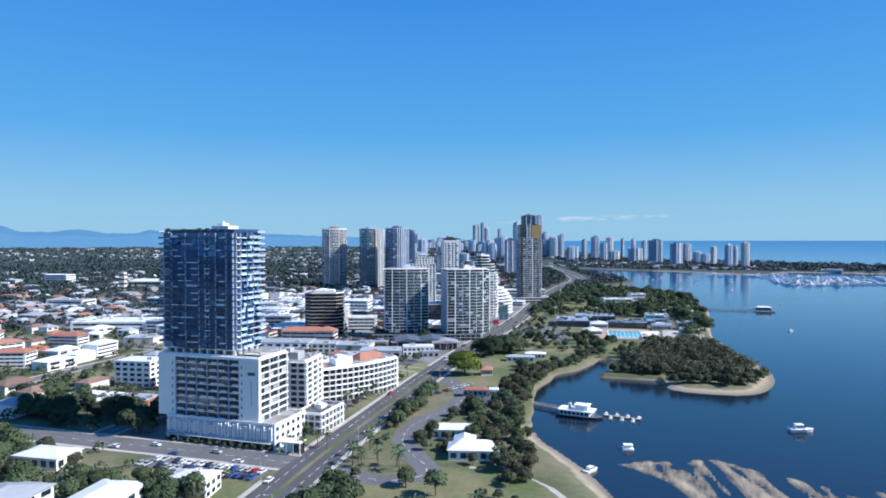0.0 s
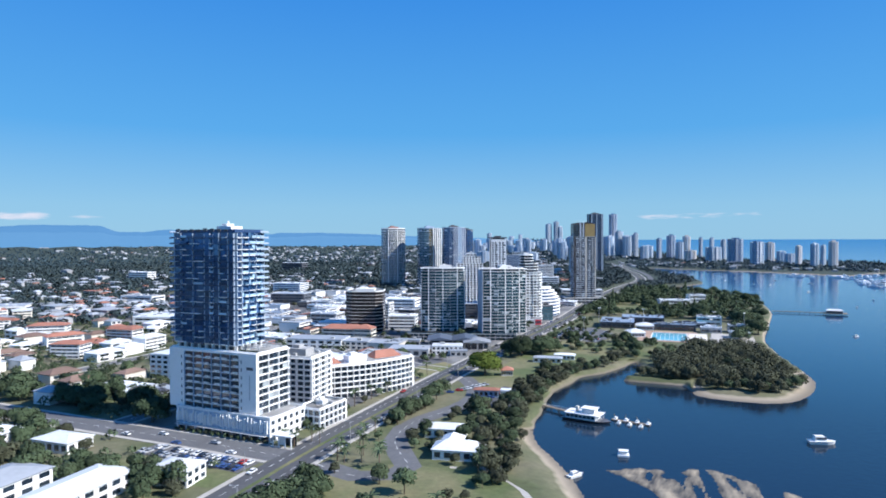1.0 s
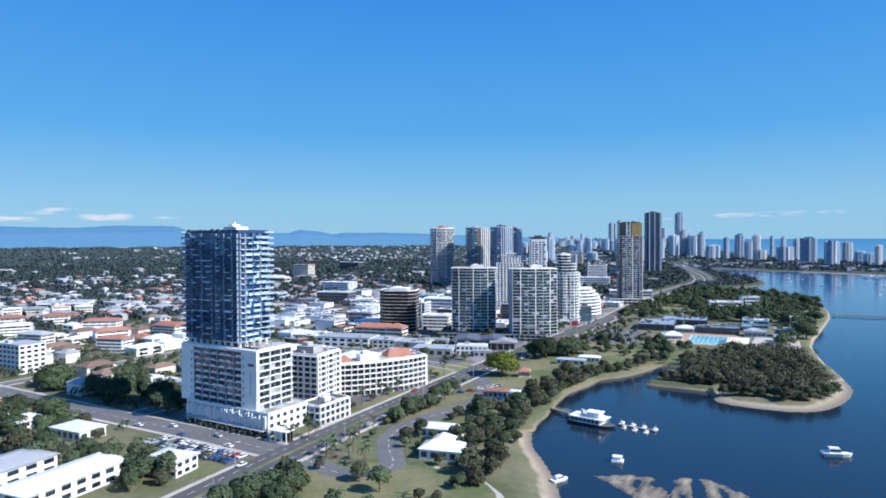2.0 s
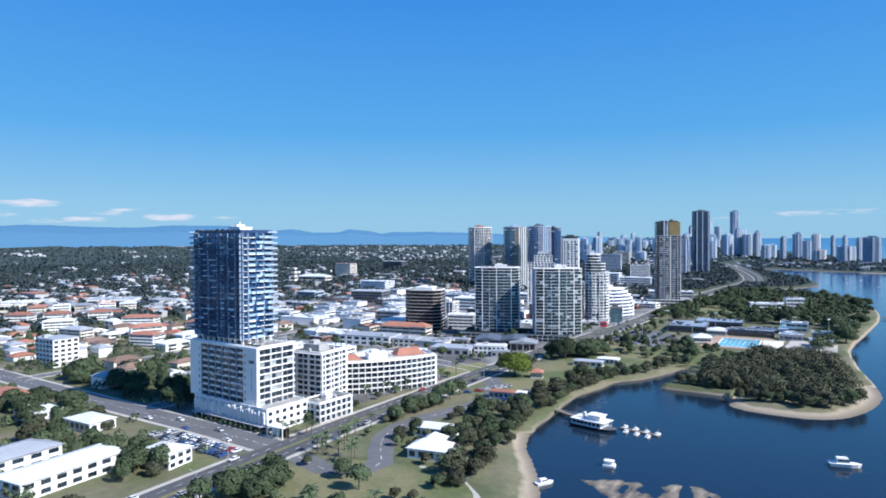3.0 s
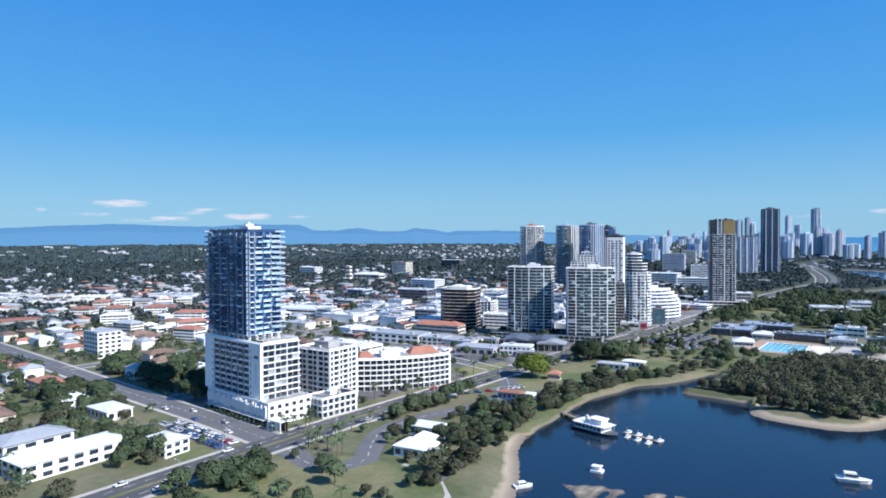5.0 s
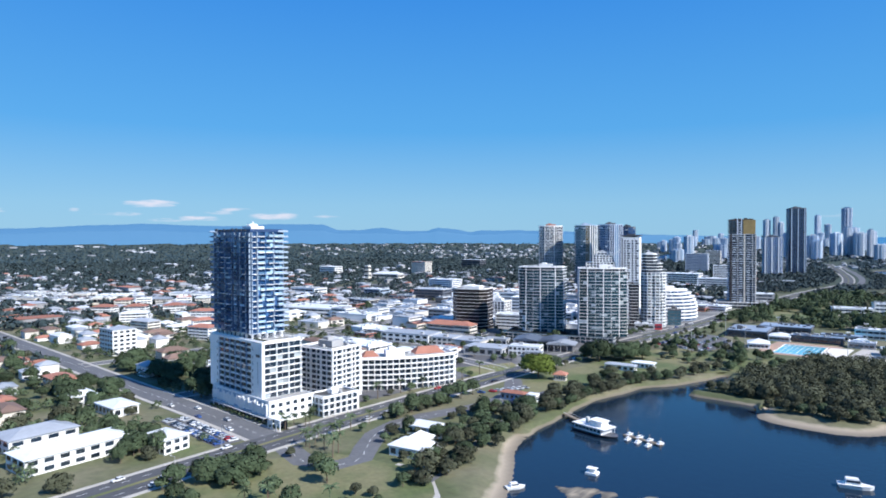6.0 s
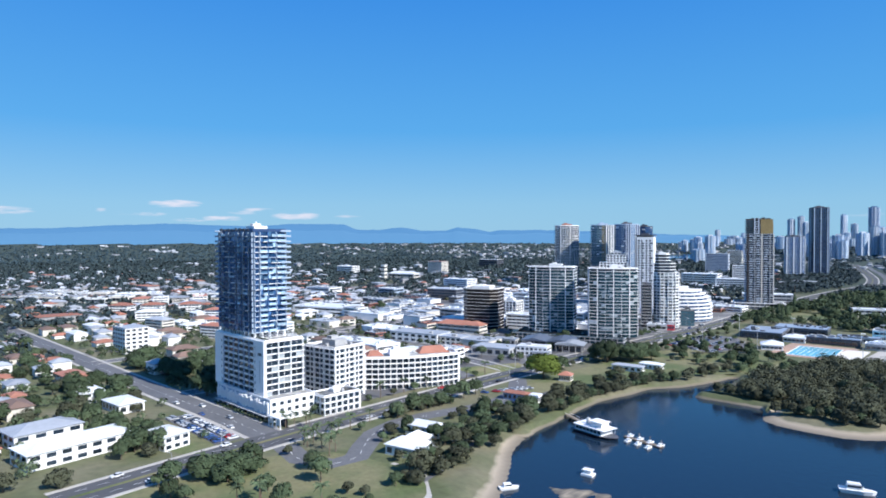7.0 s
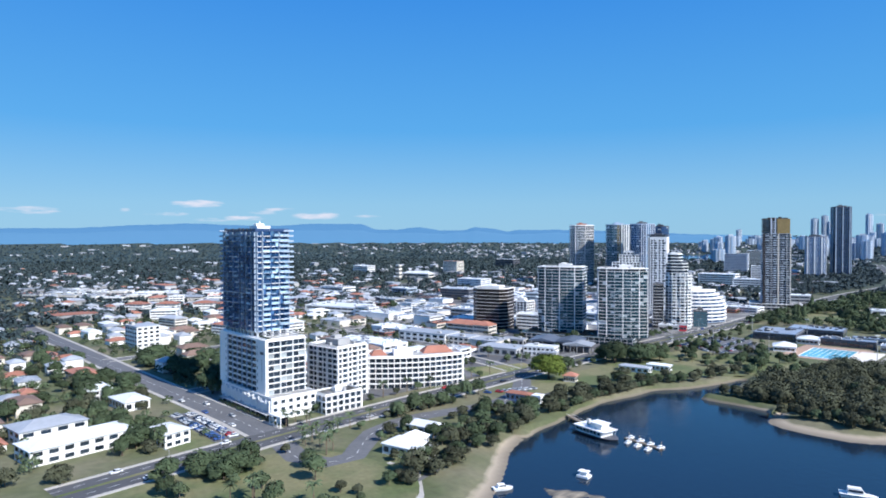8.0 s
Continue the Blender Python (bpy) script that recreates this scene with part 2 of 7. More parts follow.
# ground: sand by the waterline, then dry turf with bare patches
def ground_material():
    m = material("dry_turf_and_bare_ground", (0.10, 0.115, 0.05), 0.95, coarse=0.02, fine=0.3, amount=0.3, other=(0.15, 0.14, 0.085), bump=0.3)
    n, l = m.node_tree.nodes, m.node_tree.links
    b = n["Principled BSDF"]
    old = b.inputs["Base Color"].links[0].from_socket
    geo = n.new("ShaderNodeNewGeometry")
    sep = n.new("ShaderNodeSeparateXYZ")
    l.new(geo.outputs["Position"], sep.inputs[0])
    no = n.new("ShaderNodeTexNoise")
    no.inputs["Scale"].default_value, no.inputs["Detail"].default_value = 0.12, 5
    l.new(geo.outputs["Position"], no.inputs["Vector"])
    add = n.new("ShaderNodeMath")
    add.operation = "MULTIPLY_ADD"
    add.inputs[1].default_value = 1.2
    l.new(no.outputs["Fac"], add.inputs[0]), l.new(sep.outputs["Z"], add.inputs[2])
    r = n.new("ShaderNodeMapRange")
    r.inputs["From Min"].default_value, r.inputs["From Max"].default_value = 1.35, 2.0
    l.new(add.outputs[0], r.inputs["Value"])
    wet = n.new("ShaderNodeMapRange")
    wet.inputs["From Min"].default_value, wet.inputs["From Max"].default_value = -0.2, 1.3
    l.new(sep.outputs["Z"], wet.inputs["Value"])
    sandmix = n.new("ShaderNodeMix")
    sandmix.data_type = "RGBA"
    sandmix.inputs["A"].default_value, sandmix.inputs["B"].default_value = (0.15, 0.125, 0.095, 1), (0.47, 0.39, 0.29, 1)
    l.new(wet.outputs[0], sandmix.inputs["Factor"])
    # darker scrub under the tree cover of the plain
    inland = n.new("ShaderNodeVectorMath")
    inland.operation = "LENGTH"
    l.new(geo.outputs["Position"], inland.inputs[0])
    plain = n.new("ShaderNodeMapRange")
    plain.inputs["From Min"].default_value, plain.inputs["From Max"].default_value = 850, 1500
    l.new(inland.outputs["Value"], plain.inputs["Value"])
    scrub = n.new("ShaderNodeMix")
    scrub.data_type = "RGBA"
    scrub.inputs["B"].default_value = (0.034, 0.050, 0.036, 1)
    l.new(plain.outputs[0], scrub.inputs["Factor"]), l.new(old, scrub.inputs["A"])
    # grey-brown mud along the inner bank, pale sand on the open beaches
    bank, reach = n.new("ShaderNodeMapRange"), n.new("ShaderNodeMapRange")
    bank.inputs["From Min"].default_value, bank.inputs["From Max"].default_value = 292, 322
    l.new(sep.outputs["Y"], bank.inputs["Value"])
    reach.inputs["From Min"].default_value, reach.inputs["From Max"].default_value = 6, -14
    l.new(sep.outputs["X"], reach.inputs["Value"])
    both = n.new("ShaderNodeMath")
    both.operation = "MULTIPLY"
    l.new(bank.outputs[0], both.inputs[0]), l.new(reach.outputs[0], both.inputs[1])
    part_mud = n.new("ShaderNodeMath")
    part_mud.operation = "MULTIPLY"
    part_mud.inputs[1].default_value = 0.8
    l.new(both.outputs[0], part_mud.inputs[0])
    mud = n.new("ShaderNodeMix")
    mud.data_type = "RGBA"
    mud.inputs["B"].default_value = (0.13, 0.115, 0.08, 1)
    l.new(part_mud.outputs[0], mud.inputs["Factor"]), l.new(sandmix.outputs["Result"], mud.inputs["A"])
    # wet rippled sand on the low bar in the bay: damp troughs between paler crests
    low, east, bar_zone = n.new("ShaderNodeMapRange"), n.new("ShaderNodeMapRange"), n.new("ShaderNodeMath")
    low.inputs["From Min"].default_value, low.inputs["From Max"].default_value = 300, 290
    east.inputs["From Min"].default_value, east.inputs["From Max"].default_value = -20, -12
    l.new(sep.outputs["Y"], low.inputs["Value"]), l.new(sep.outputs["X"], east.inputs["Value"])
    bar_zone.operation = "MULTIPLY"
    l.new(low.outputs[0], bar_zone.inputs[0]), l.new(east.outputs[0], bar_zone.inputs[1])
    along, grainy, lift, dry = n.new("ShaderNodeMapping"), n.new("ShaderNodeTexNoise"), n.new("ShaderNodeMath"), n.new("ShaderNodeMapRange")
    along.inputs["Rotation"].default_value = (0, 0, radians(-16))
    along.inputs["Scale"].default_value = (1.0, 0.22, 1.0)
    l.new(geo.outputs["Position"], along.inputs["Vector"])
    grainy.inputs["Scale"].default_value, grainy.inputs["Detail"].default_value = 0.55, 5
    l.new(along.outputs[0], grainy.inputs["Vector"])
    lift.operation = "ADD"
    l.new(grainy.outputs["Fac"], lift.inputs[0]), l.new(sep.outputs["Z"], lift.inputs[1])
    dry.inputs["From Min"].default_value, dry.inputs["From Max"].default_value = 0.42, 1.05
    l.new(lift.outputs[0], dry.inputs["Value"])
    crest = n.new("ShaderNodeMix")
    crest.data_type = "RGBA"
    crest.inputs["A"].default_value, crest.inputs["B"].default_value = (0.05, 0.05, 0.05, 1), (0.36, 0.30, 0.22, 1)
    l.new(dry.outputs[0], crest.inputs["Factor"])
    ripples = n.new("ShaderNodeMix")
    ripples.data_type = "RGBA"
    l.new(bar_zone.outputs[0], ripples.inputs["Factor"])
    l.new(mud.outputs["Result"], ripples.inputs["A"]), l.new(crest.outputs["Result"], ripples.inputs["B"])
    mx = n.new("ShaderNodeMix")
    mx.data_type = "RGBA"
    l.new(r.outputs[0], mx.inputs["Factor"])
    l.new(ripples.outputs["Result"], mx.inputs["A"]), l.new(scrub.outputs["Result"], mx.inputs["B"])
    l.new(mx.outputs["Result"], b.inputs["Base Color"])
    return m


def water_material():
    m = bpy.data.materials.new("sheltered_bay_water")
    m.use_nodes = True
    n, l = m.node_tree.nodes, m.node_tree.links
    b = n["Principled BSDF"]
    b.inputs["Roughness"].default_value = 0.08
    b.inputs["IOR"].default_value = 1.33
    geo = n.new("ShaderNodeNewGeometry")
    big = n.new("ShaderNodeTexNoise")
    big.inputs["Scale"].default_value, big.inputs["Detail"].default_value = 0.006, 4
    l.new(geo.outputs["Position"], big.inputs["Vector"])
    cr = n.new("ShaderNodeMix")
    cr.data_type = "RGBA"
    cr.inputs["A"].default_value, cr.inputs["B"].default_value = (0.010, 0.019, 0.031, 1), (0.010, 0.024, 0.046, 1)
    l.new(big.outputs["Fac"], cr.inputs["Factor"])
    # base colour turns bluer along y, towards the channel and the open sea
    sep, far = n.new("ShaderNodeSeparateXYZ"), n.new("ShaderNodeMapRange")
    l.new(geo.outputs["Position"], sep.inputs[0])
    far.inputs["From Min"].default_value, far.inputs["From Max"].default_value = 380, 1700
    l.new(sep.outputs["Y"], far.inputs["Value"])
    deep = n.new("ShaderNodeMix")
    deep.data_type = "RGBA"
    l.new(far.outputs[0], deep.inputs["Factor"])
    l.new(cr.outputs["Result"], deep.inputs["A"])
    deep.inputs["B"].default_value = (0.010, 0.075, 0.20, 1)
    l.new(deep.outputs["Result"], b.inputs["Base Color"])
    rip = n.new("ShaderNodeTexNoise")
    rip.inputs["Scale"].default_value, rip.inputs["Detail"].default_value = 0.35, 6
    l.new(geo.outputs["Position"], rip.inputs["Vector"])
    bp = n.new("ShaderNodeBump")
    bp.inputs["Strength"].default_value, bp.inputs["Distance"].default_value = 0.25, 0.4
    l.new(rip.outputs["Fac"], bp.inputs["Height"])
    l.new(bp.outputs[0], b.inputs["Normal"])
    return m


GROUND, WATER = ground_material(), water_material()


# ---------------------------------------------------------------- mesh helpers
def box(bm, x0, x1, y0, y1, z0, z1):
    v = [bm.verts.new(p) for p in ((x0, y0, z0), (x1, y0, z0), (x1, y1, z0), (x0, y1, z0), (x0, y0, z1), (x1, y0, z1), (x1, y1, z1), (x0, y1, z1))]
    for f in ((3, 2, 1, 0), (4, 5, 6, 7), (0, 1, 5, 4), (1, 2, 6, 5), (2, 3, 7, 6), (3, 0, 4, 7)):
        bm.faces.new([v[i] for i in f])


def prism(bm, poly, z0, z1, top=None):
    """A solid on an anticlockwise outline; top: another outline for the upper face."""
    a = [bm.verts.new((x, y, z0)) for x, y in poly]
    b = [bm.verts.new((x, y, z1)) for x, y in (top or poly)]
    bm.faces.new(a[::-1]), bm.faces.new(b)
    k = len(poly)
    for i in range(k):
        j = (i + 1) % k
        bm.faces.new((a[i], a[j], b[j], b[i]))


def mesh_of(bm, name, mat):
    me = bpy.data.meshes.new(name)
    bm.to_mesh(me)
    bm.free()
    me.materials.append(mat)
    return me


def child(name, me, parent, m=None, label=""):
    ob = bpy.data.objects.new(name, me)
    scene.collection.objects.link(ob)
    ob.parent = parent
    if m is not None:
        ob.matrix_basis = m
    return tagged(ob, label)


def part(name, bm, mat, parent, label=""):
    return child(name, mesh_of(bm, name, mat), parent, None, label)


def thing(name, m, label, category, group="", kind=""):
    ob = new(name)
    ob.empty_display_size = 1.0
    ob.matrix_basis = m
    return tagged(ob, label, category, group, kind)


def structure(name, bm, mat, label="", kind="structure"):
    return tagged(new(name, mesh_of(bm, name, mat)), label, "", "", kind)


def raw_mesh(name, verts, faces, mat):
    me = bpy.data.meshes.new(name)
    me.from_pydata(verts, [], faces)
    me.materials.append(mat)
    return me


def rect(w, d):
    return [(-w / 2, -d / 2), (w / 2, -d / 2), (w / 2, d / 2), (-w / 2, d / 2)]


def offset(poly, d):
    """The outline moved outwards by d (anticlockwise, convex)."""
    out, k = [], len(poly)
    for i in range(k):
        p, q, r = Vector(poly[i - 1]), Vector(poly[i]), Vector(poly[(i + 1) % k])
        e1, e2 = (q - p).normalized(), (r - q).normalized()
        n1, n2 = Vector((e1.y, -e1.x)), Vector((e2.y, -e2.x))
        bis = (n1 + n2) / max(0.3, 1 + n1.dot(n2))
        out.append(tuple(q + bis * d))
    return out


def bowed(w, d, bulge, k=6):
    """A block whose front, towards -y, bows outwards."""
    front = [(-w / 2 + w * i / k, -d / 2 - bulge * (1 - (2 * i / k - 1) ** 2)) for i in range(k + 1)]
    return front + [(w / 2, d / 2), (-w / 2, d / 2)]


def lens(w, d, k=5):
    """A block with both long fronts bowed, as many slim towers have."""
    f = [(-w / 2 + w * i / k, -d * 0.28 - d * 0.22 * (1 - (2 * i / k - 1) ** 2)) for i in range(k + 1)]
    return f + [(-x, -y) for x, y in f]


def chamfered(w, d, c):
    return [(-w / 2 + c, -d / 2), (w / 2 - c, -d / 2), (w / 2, -d / 2 + c), (w / 2, d / 2 - c), (w / 2 - c, d / 2), (-w / 2 + c, d / 2), (-w / 2, d / 2 - c), (-w / 2, -d / 2 + c)]


CENTRE = (70.0, 50.0)


def bowl(x, y):
    """Beyond 2.8 km the sheet is drawn in: it rises so that its end, inside the far limit, stands at the horizon."""
    r = np.hypot(np.asarray(x) - CENTRE[0], np.asarray(y) - CENTRE[1])
    t = np.clip((r - 2800) / 2050, 0, 1.2)
    return np.where(r < 2800, 0.0, 100 - r * (0.0357143 * (1 - t) + 0.0009 * t))


taken = []  # (x, y, radius) of what stands already


def claim(x, y, r):
    taken.append((x, y, r))


def free(x, y, r):
    return all((x - a) ** 2 + (y - b) ** 2 > (r + c) ** 2 for a, b, c in taken)


# ---------------------------------------------------------------- land and water
def catmull(points, step=6):
    out, k = [], len(points)
    for i in range(k):
        p0, p1, p2, p3 = (Vector(points[(i + j - 1) % k]) for j in range(4))
        for s in range(step):
            t = s / step
            out.append(tuple(0.5 * (2 * p1 + (p2 - p0) * t + (2 * p0 - 5 * p1 + 4 * p2 - p3) * t * t + (3 * p1 - p0 - 3 * p2 + p3) * t ** 3)))
    return out


SHORE = [(2, 150), (-8, 235), (-23, 275), (-40, 302), (-54, 322), (-64, 350), (-68, 380), (-72, 405), (-74, 430), (-70, 455), (-68, 480), (-57, 497), (-51, 514), (-46, 532), (-42, 554), (-36, 549), (-33, 530), (-31, 506), (-36, 482), (-18, 482), (3, 480), (9, 466),
         (14, 455), (34, 450), (60, 456), (76, 482), (84, 528), (78, 575), (66, 640), (58, 720), (66, 850), (73, 985), (66, 1110), (42, 1225), (10, 1285), (-27, 1305), (-80, 1335), (-94, 1400), (-66, 1490), (-46, 1560), (-50, 1640), (-75, 1740), (-112, 1840), (-170, 1990), (-226, 2150), (-250, 2270)]
FAR_BANK = [(-225, 2318), (-160, 2262), (-80, 2235), (69, 2175), (200, 2085), (300, 2030), (330, 2090), (420, 2220), (720, 2150), (1150, 1900), (1800, 1500), (2600, 500), (2400, -900), (600, -1200), (100, -500)]
BAY = catmull(SHORE + FAR_BANK)
OCEAN = [(-900, 5200), (-610, 4260), (-420, 3760), (-120, 3390), (180, 3120), (520, 2900), (950, 2640), (1600, 2280), (2500, 1700), (5200, -400), (5200, 5200)]
LAKE = catmull([(-1330, 2700), (-1120, 2640), (-960, 2760), (-900, 3000), (-1040, 3180), (-1260, 3200)])
SANDBAR = catmull([(-18, 297), (-1, 309), (12, 312), (22, 319), (36, 316), (55, 305), (68, 300), (95, 297), (150, 266), (220, 215), (150, 150), (34, 170), (18, 225), (13, 262), (3, 280), (-8, 288)])


def inside(poly, px, py):
    hit = np.zeros(px.shape, bool)
    for i in range(len(poly)):
        (x0, y0), (x1, y1) = poly[i - 1], poly[i]
        if y0 == y1:
            continue
        cross = ((y0 > py) != (y1 > py)) & (px < (x1 - x0) * (py - y0) / (y1 - y0) + x0)
        hit ^= cross
    return hit


def edge_distance(poly, px, py):
    best = np.full(px.shape, 1e9)
    for i in range(len(poly)):
        (x0, y0), (x1, y1) = poly[i - 1], poly[i]
        dx, dy = x1 - x0, y1 - y0
        t = np.clip(((px - x0) * dx + (py - y0) * dy) / max(dx * dx + dy * dy, 1e-9), 0, 1)
        best = np.minimum(best, np.hypot(px - x0 - t * dx, py - y0 - t * dy))
    return best


def shore_distance(px, py):
    """Metres to the nearest water's edge, positive on land."""
    sd = np.full(px.shape, 1e9)
    for poly in (BAY, OCEAN, LAKE):
        d = edge_distance(poly, px, py)
        sd = np.minimum(sd, np.where(inside(poly, px, py), -d, d))
    return sd


def steps(*runs):
    out = []
    for a, b, s in runs:
        out += list(np.arange(a, b, s))
    return np.array(out + [runs[-1][1]])


gx = steps((-4800, -2000, 140), (-2000, -600, 50), (-600, -130, 15), (-130, -20, 3.5), (-20, 110, 1.4), (110, 130, 4.0), (130, 400, 15), (400, 2000, 50), (2000, 4800, 140))
gy = steps((-2400, -300, 150), (-300, 150, 30), (150, 760, 3.5), (760, 1400, 12), (1400, 3400, 35), (3400, 4850, 80))
X, Y = np.meshgrid(gx, gy)
sd = shore_distance(X, Y)


def on_land(x, y, margin=8.0):
    i, j = min(max(np.searchsorted(gx, x), 1), len(gx) - 1), min(max(np.searchsorted(gy, y), 1), len(gy) - 1)
    return sd[j - 1:j + 1, i - 1:i + 1].mean() > margin


wob = np.array([noise.noise((x * 0.05, y * 0.05, 1.3)) for x, y in zip(X.ravel(), Y.ravel())]).reshape(X.shape)
beach = 4.5 + 4.0 * wob + np.where((X > 8) & (Y < 560) & (Y > 430), 17.0, 0.0) + np.where((X < 0) & (Y < 340), 12.0, 0.0) - np.where((X < 8) & (Y > 340) & (Y < 560), 2.4 + 3.0 * wob, 0.0) - np.where(Y > 1200, 2.0 + 3.0 * wob, 0.0)
t = np.clip((sd + 1.0) / beach, -1, 1)
Z = np.where(t > 0, 3.0 * t * t * (3 - 2 * t), 2.5 * t) - 12.0 * np.clip((-sd - 60) / 150, 0, 1)
bar = np.where(inside(SANDBAR, X, Y), np.minimum(edge_distance(SANDBAR, X, Y) / 7, 1), -1)
rib = np.array([noise.noise(((0.96 * x + 0.28 * y) * 0.17, (0.96 * y - 0.28 * x) * 0.018, 4.0)) + 0.35 * noise.noise((x * 0.06, y * 0.06, 9.0)) for x, y in zip(X.ravel(), Y.ravel())]).reshape(X.shape)
rib_fine = np.array([noise.noise(((0.96 * x + 0.28 * y) * 0.30, (0.96 * y - 0.28 * x) * 0.05, 14.0)) if -40 < x < 230 and 140 < y < 330 else 0.0 for x, y in zip(X.ravel(), Y.ravel())]).reshape(X.shape)
rim = np.exp(-((edge_distance(SANDBAR, X, Y) - 5) / 3.0) ** 2) * np.clip((X + 18) / 10, 0, 1) * np.clip((48 - X) / 20, 0, 1)
Z = np.where(bar > 0, np.maximum(Z, -0.3 + bar * (0.36 + 0.6 * rib + 0.5 * rib_fine + 0.4 * rim)), Z)
Z = Z + bowl(X, Y)
ny, nx = X.shape
def land_end(x, y):
    """How far the plain reaches on a bearing: to the foot of the range inland, to the horizon towards the sea."""
    return np.interp(np.degrees(np.arctan2(CENTRE[0] - x, y - CENTRE[1])), (11, 24, 110, 130), (4880, 4290, 4290, 4880))


far_ok = np.hypot(X - CENTRE[0], Y - CENTRE[1]) < land_end(X, Y)
quads = [(j * nx + i, j * nx + i + 1, (j + 1) * nx + i + 1, (j + 1) * nx + i) for j in range(ny - 1) for i in range(nx - 1)
         if far_ok[j, i] or far_ok[j + 1, i + 1]]
ground_me = raw_mesh("ground", list(zip(X.ravel().tolist(), Y.ravel().tolist(), Z.ravel().tolist())), quads, GROUND)
ground_me.polygons.foreach_set("use_smooth", [True] * len(ground_me.polygons))
tagged(new("ground", ground_me), "flat coastal ground with sandy shoreline and dry turf", "", "", "structure")

# the water: rings from beneath the camera out to the horizon
wv, wf = [(*CENTRE, 0.0)], []
radii = list(np.arange(150, 2800, 250)) + list(np.arange(2800, 4860, 60))
SEG = 120
for r in radii:
    for s in range(SEG):
        a = 2 * math.pi * s / SEG
        px, py = CENTRE[0] + r * math.cos(a), CENTRE[1] + r * math.sin(a)
        wv.append((px, py, float(bowl(px, py))))
for s in range(SEG):
    wf.append((0, 1 + s, 1 + (s + 1) % SEG))
for k in range(len(radii) - 1):
    for s in range(SEG):
        a, b = 1 + k * SEG + s, 1 + k * SEG + (s + 1) % SEG
        if radii[k] < land_end(*wv[a][:2]) - 40:
            wf.append((a, a + SEG, b + SEG, b))
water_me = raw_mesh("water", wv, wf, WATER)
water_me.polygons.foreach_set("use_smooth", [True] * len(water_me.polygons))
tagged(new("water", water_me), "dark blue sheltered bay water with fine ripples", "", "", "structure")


# ---------------------------------------------------------------- far ranges
def ridge(name, r, lift, seed, col, label):
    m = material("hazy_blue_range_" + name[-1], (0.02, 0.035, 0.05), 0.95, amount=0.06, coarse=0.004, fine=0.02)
    # blue distance haze is put into the range as an even glow over near-black
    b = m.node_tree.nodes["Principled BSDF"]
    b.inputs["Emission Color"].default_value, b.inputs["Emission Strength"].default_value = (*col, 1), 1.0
    verts, faces = [], []
    az = np.arange(7, 100, 0.2)
    for a in az:
        el = np.interp(a, (7.0, 12.9, 18.0, 23.2, 27.1, 33.0, 34.5, 36.4, 38.3, 39.3, 40.1, 40.7, 41.3, 42.3, 43.3, 43.7, 44.3, 46.3, 47.3, 48.3, 49.3, 50.3, 52.0, 52.7, 53.3, 54.8, 56.2, 57.7, 59.2, 60.6, 63.4, 65.7, 67.9, 70.1, 72.2, 74.2, 76.1, 78.0, 81.6, 85.5, 100.0),
                       (-0.7, -0.17, 0.0, 0.14, 0.28, 0.54, 0.59, 0.64, 0.6, 0.65, 0.55, 0.5, 0.7, 0.8, 0.9, 0.8, 0.6, 0.6, 0.75, 0.9, 0.85, 0.65, 0.7, 0.9, 1.15, 1.24, 1.19, 1.23, 1.13, 1.02, 1.06, 1.14, 1.22, 1.11, 1.05, 0.89, 0.79, 0.77, 0.74, 0.63, 0.7)) * lift
        el += (0.05 * noise.noise((a * 0.7, seed, 2)) + 0.04 * noise.noise((a * 1.9, seed, 4)) + (1 - lift) * 0.3 * noise.noise((a * 0.24, seed, 0))) * min(1, max(0, (a - 2) / 20))
        dx, dy = -math.sin(radians(a)), math.cos(radians(a))
        top = 100 + r * math.tan(radians(el))
        for f, dr in ((0, 0), (0.45, 60), (0.8, 110), (1, 150), (0.1, 330)):
            verts.append((CENTRE[0] + (r + dr) * dx, CENTRE[1] + (r + dr) * dy, 15 + (top - 15) * f))
    for i in range(len(az) - 1):
        for j in range(4):
            p = i * 5 + j
            faces.append((p, p + 1, p + 6, p + 5))
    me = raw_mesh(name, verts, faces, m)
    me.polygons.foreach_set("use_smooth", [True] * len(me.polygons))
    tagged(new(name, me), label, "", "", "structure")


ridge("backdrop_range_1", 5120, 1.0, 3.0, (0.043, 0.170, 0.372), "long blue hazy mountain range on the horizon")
ridge("backdrop_range_2", 4960, 0.55, 9.0, (0.058, 0.196, 0.400), "lower foothills hazed blue before the range")


# ---------------------------------------------------------------- roads and lawns
def along(points, step=12.0):
    """Even points with headings along a smooth open line."""
    ext = [tuple(2 * Vector(points[0]) - Vector(points[1]))] + list(points) + [tuple(2 * Vector(points[-1]) - Vector(points[-2]))]
    out = []
    for i in range(1, len(ext) - 2):
        p0, p1, p2, p3 = (Vector(ext[i + j - 1]) for j in range(4))
        k = max(1, int((p2 - p1).length / step))
        for s in range(k):
            t = s / k
            out.append(0.5 * (2 * p1 + (p2 - p0) * t + (2 * p0 - 5 * p1 + 4 * p2 - p3) * t * t + (3 * p1 - p0 - 3 * p2 + p3) * t ** 3))
    out.append(Vector(points[-1]))
    return out


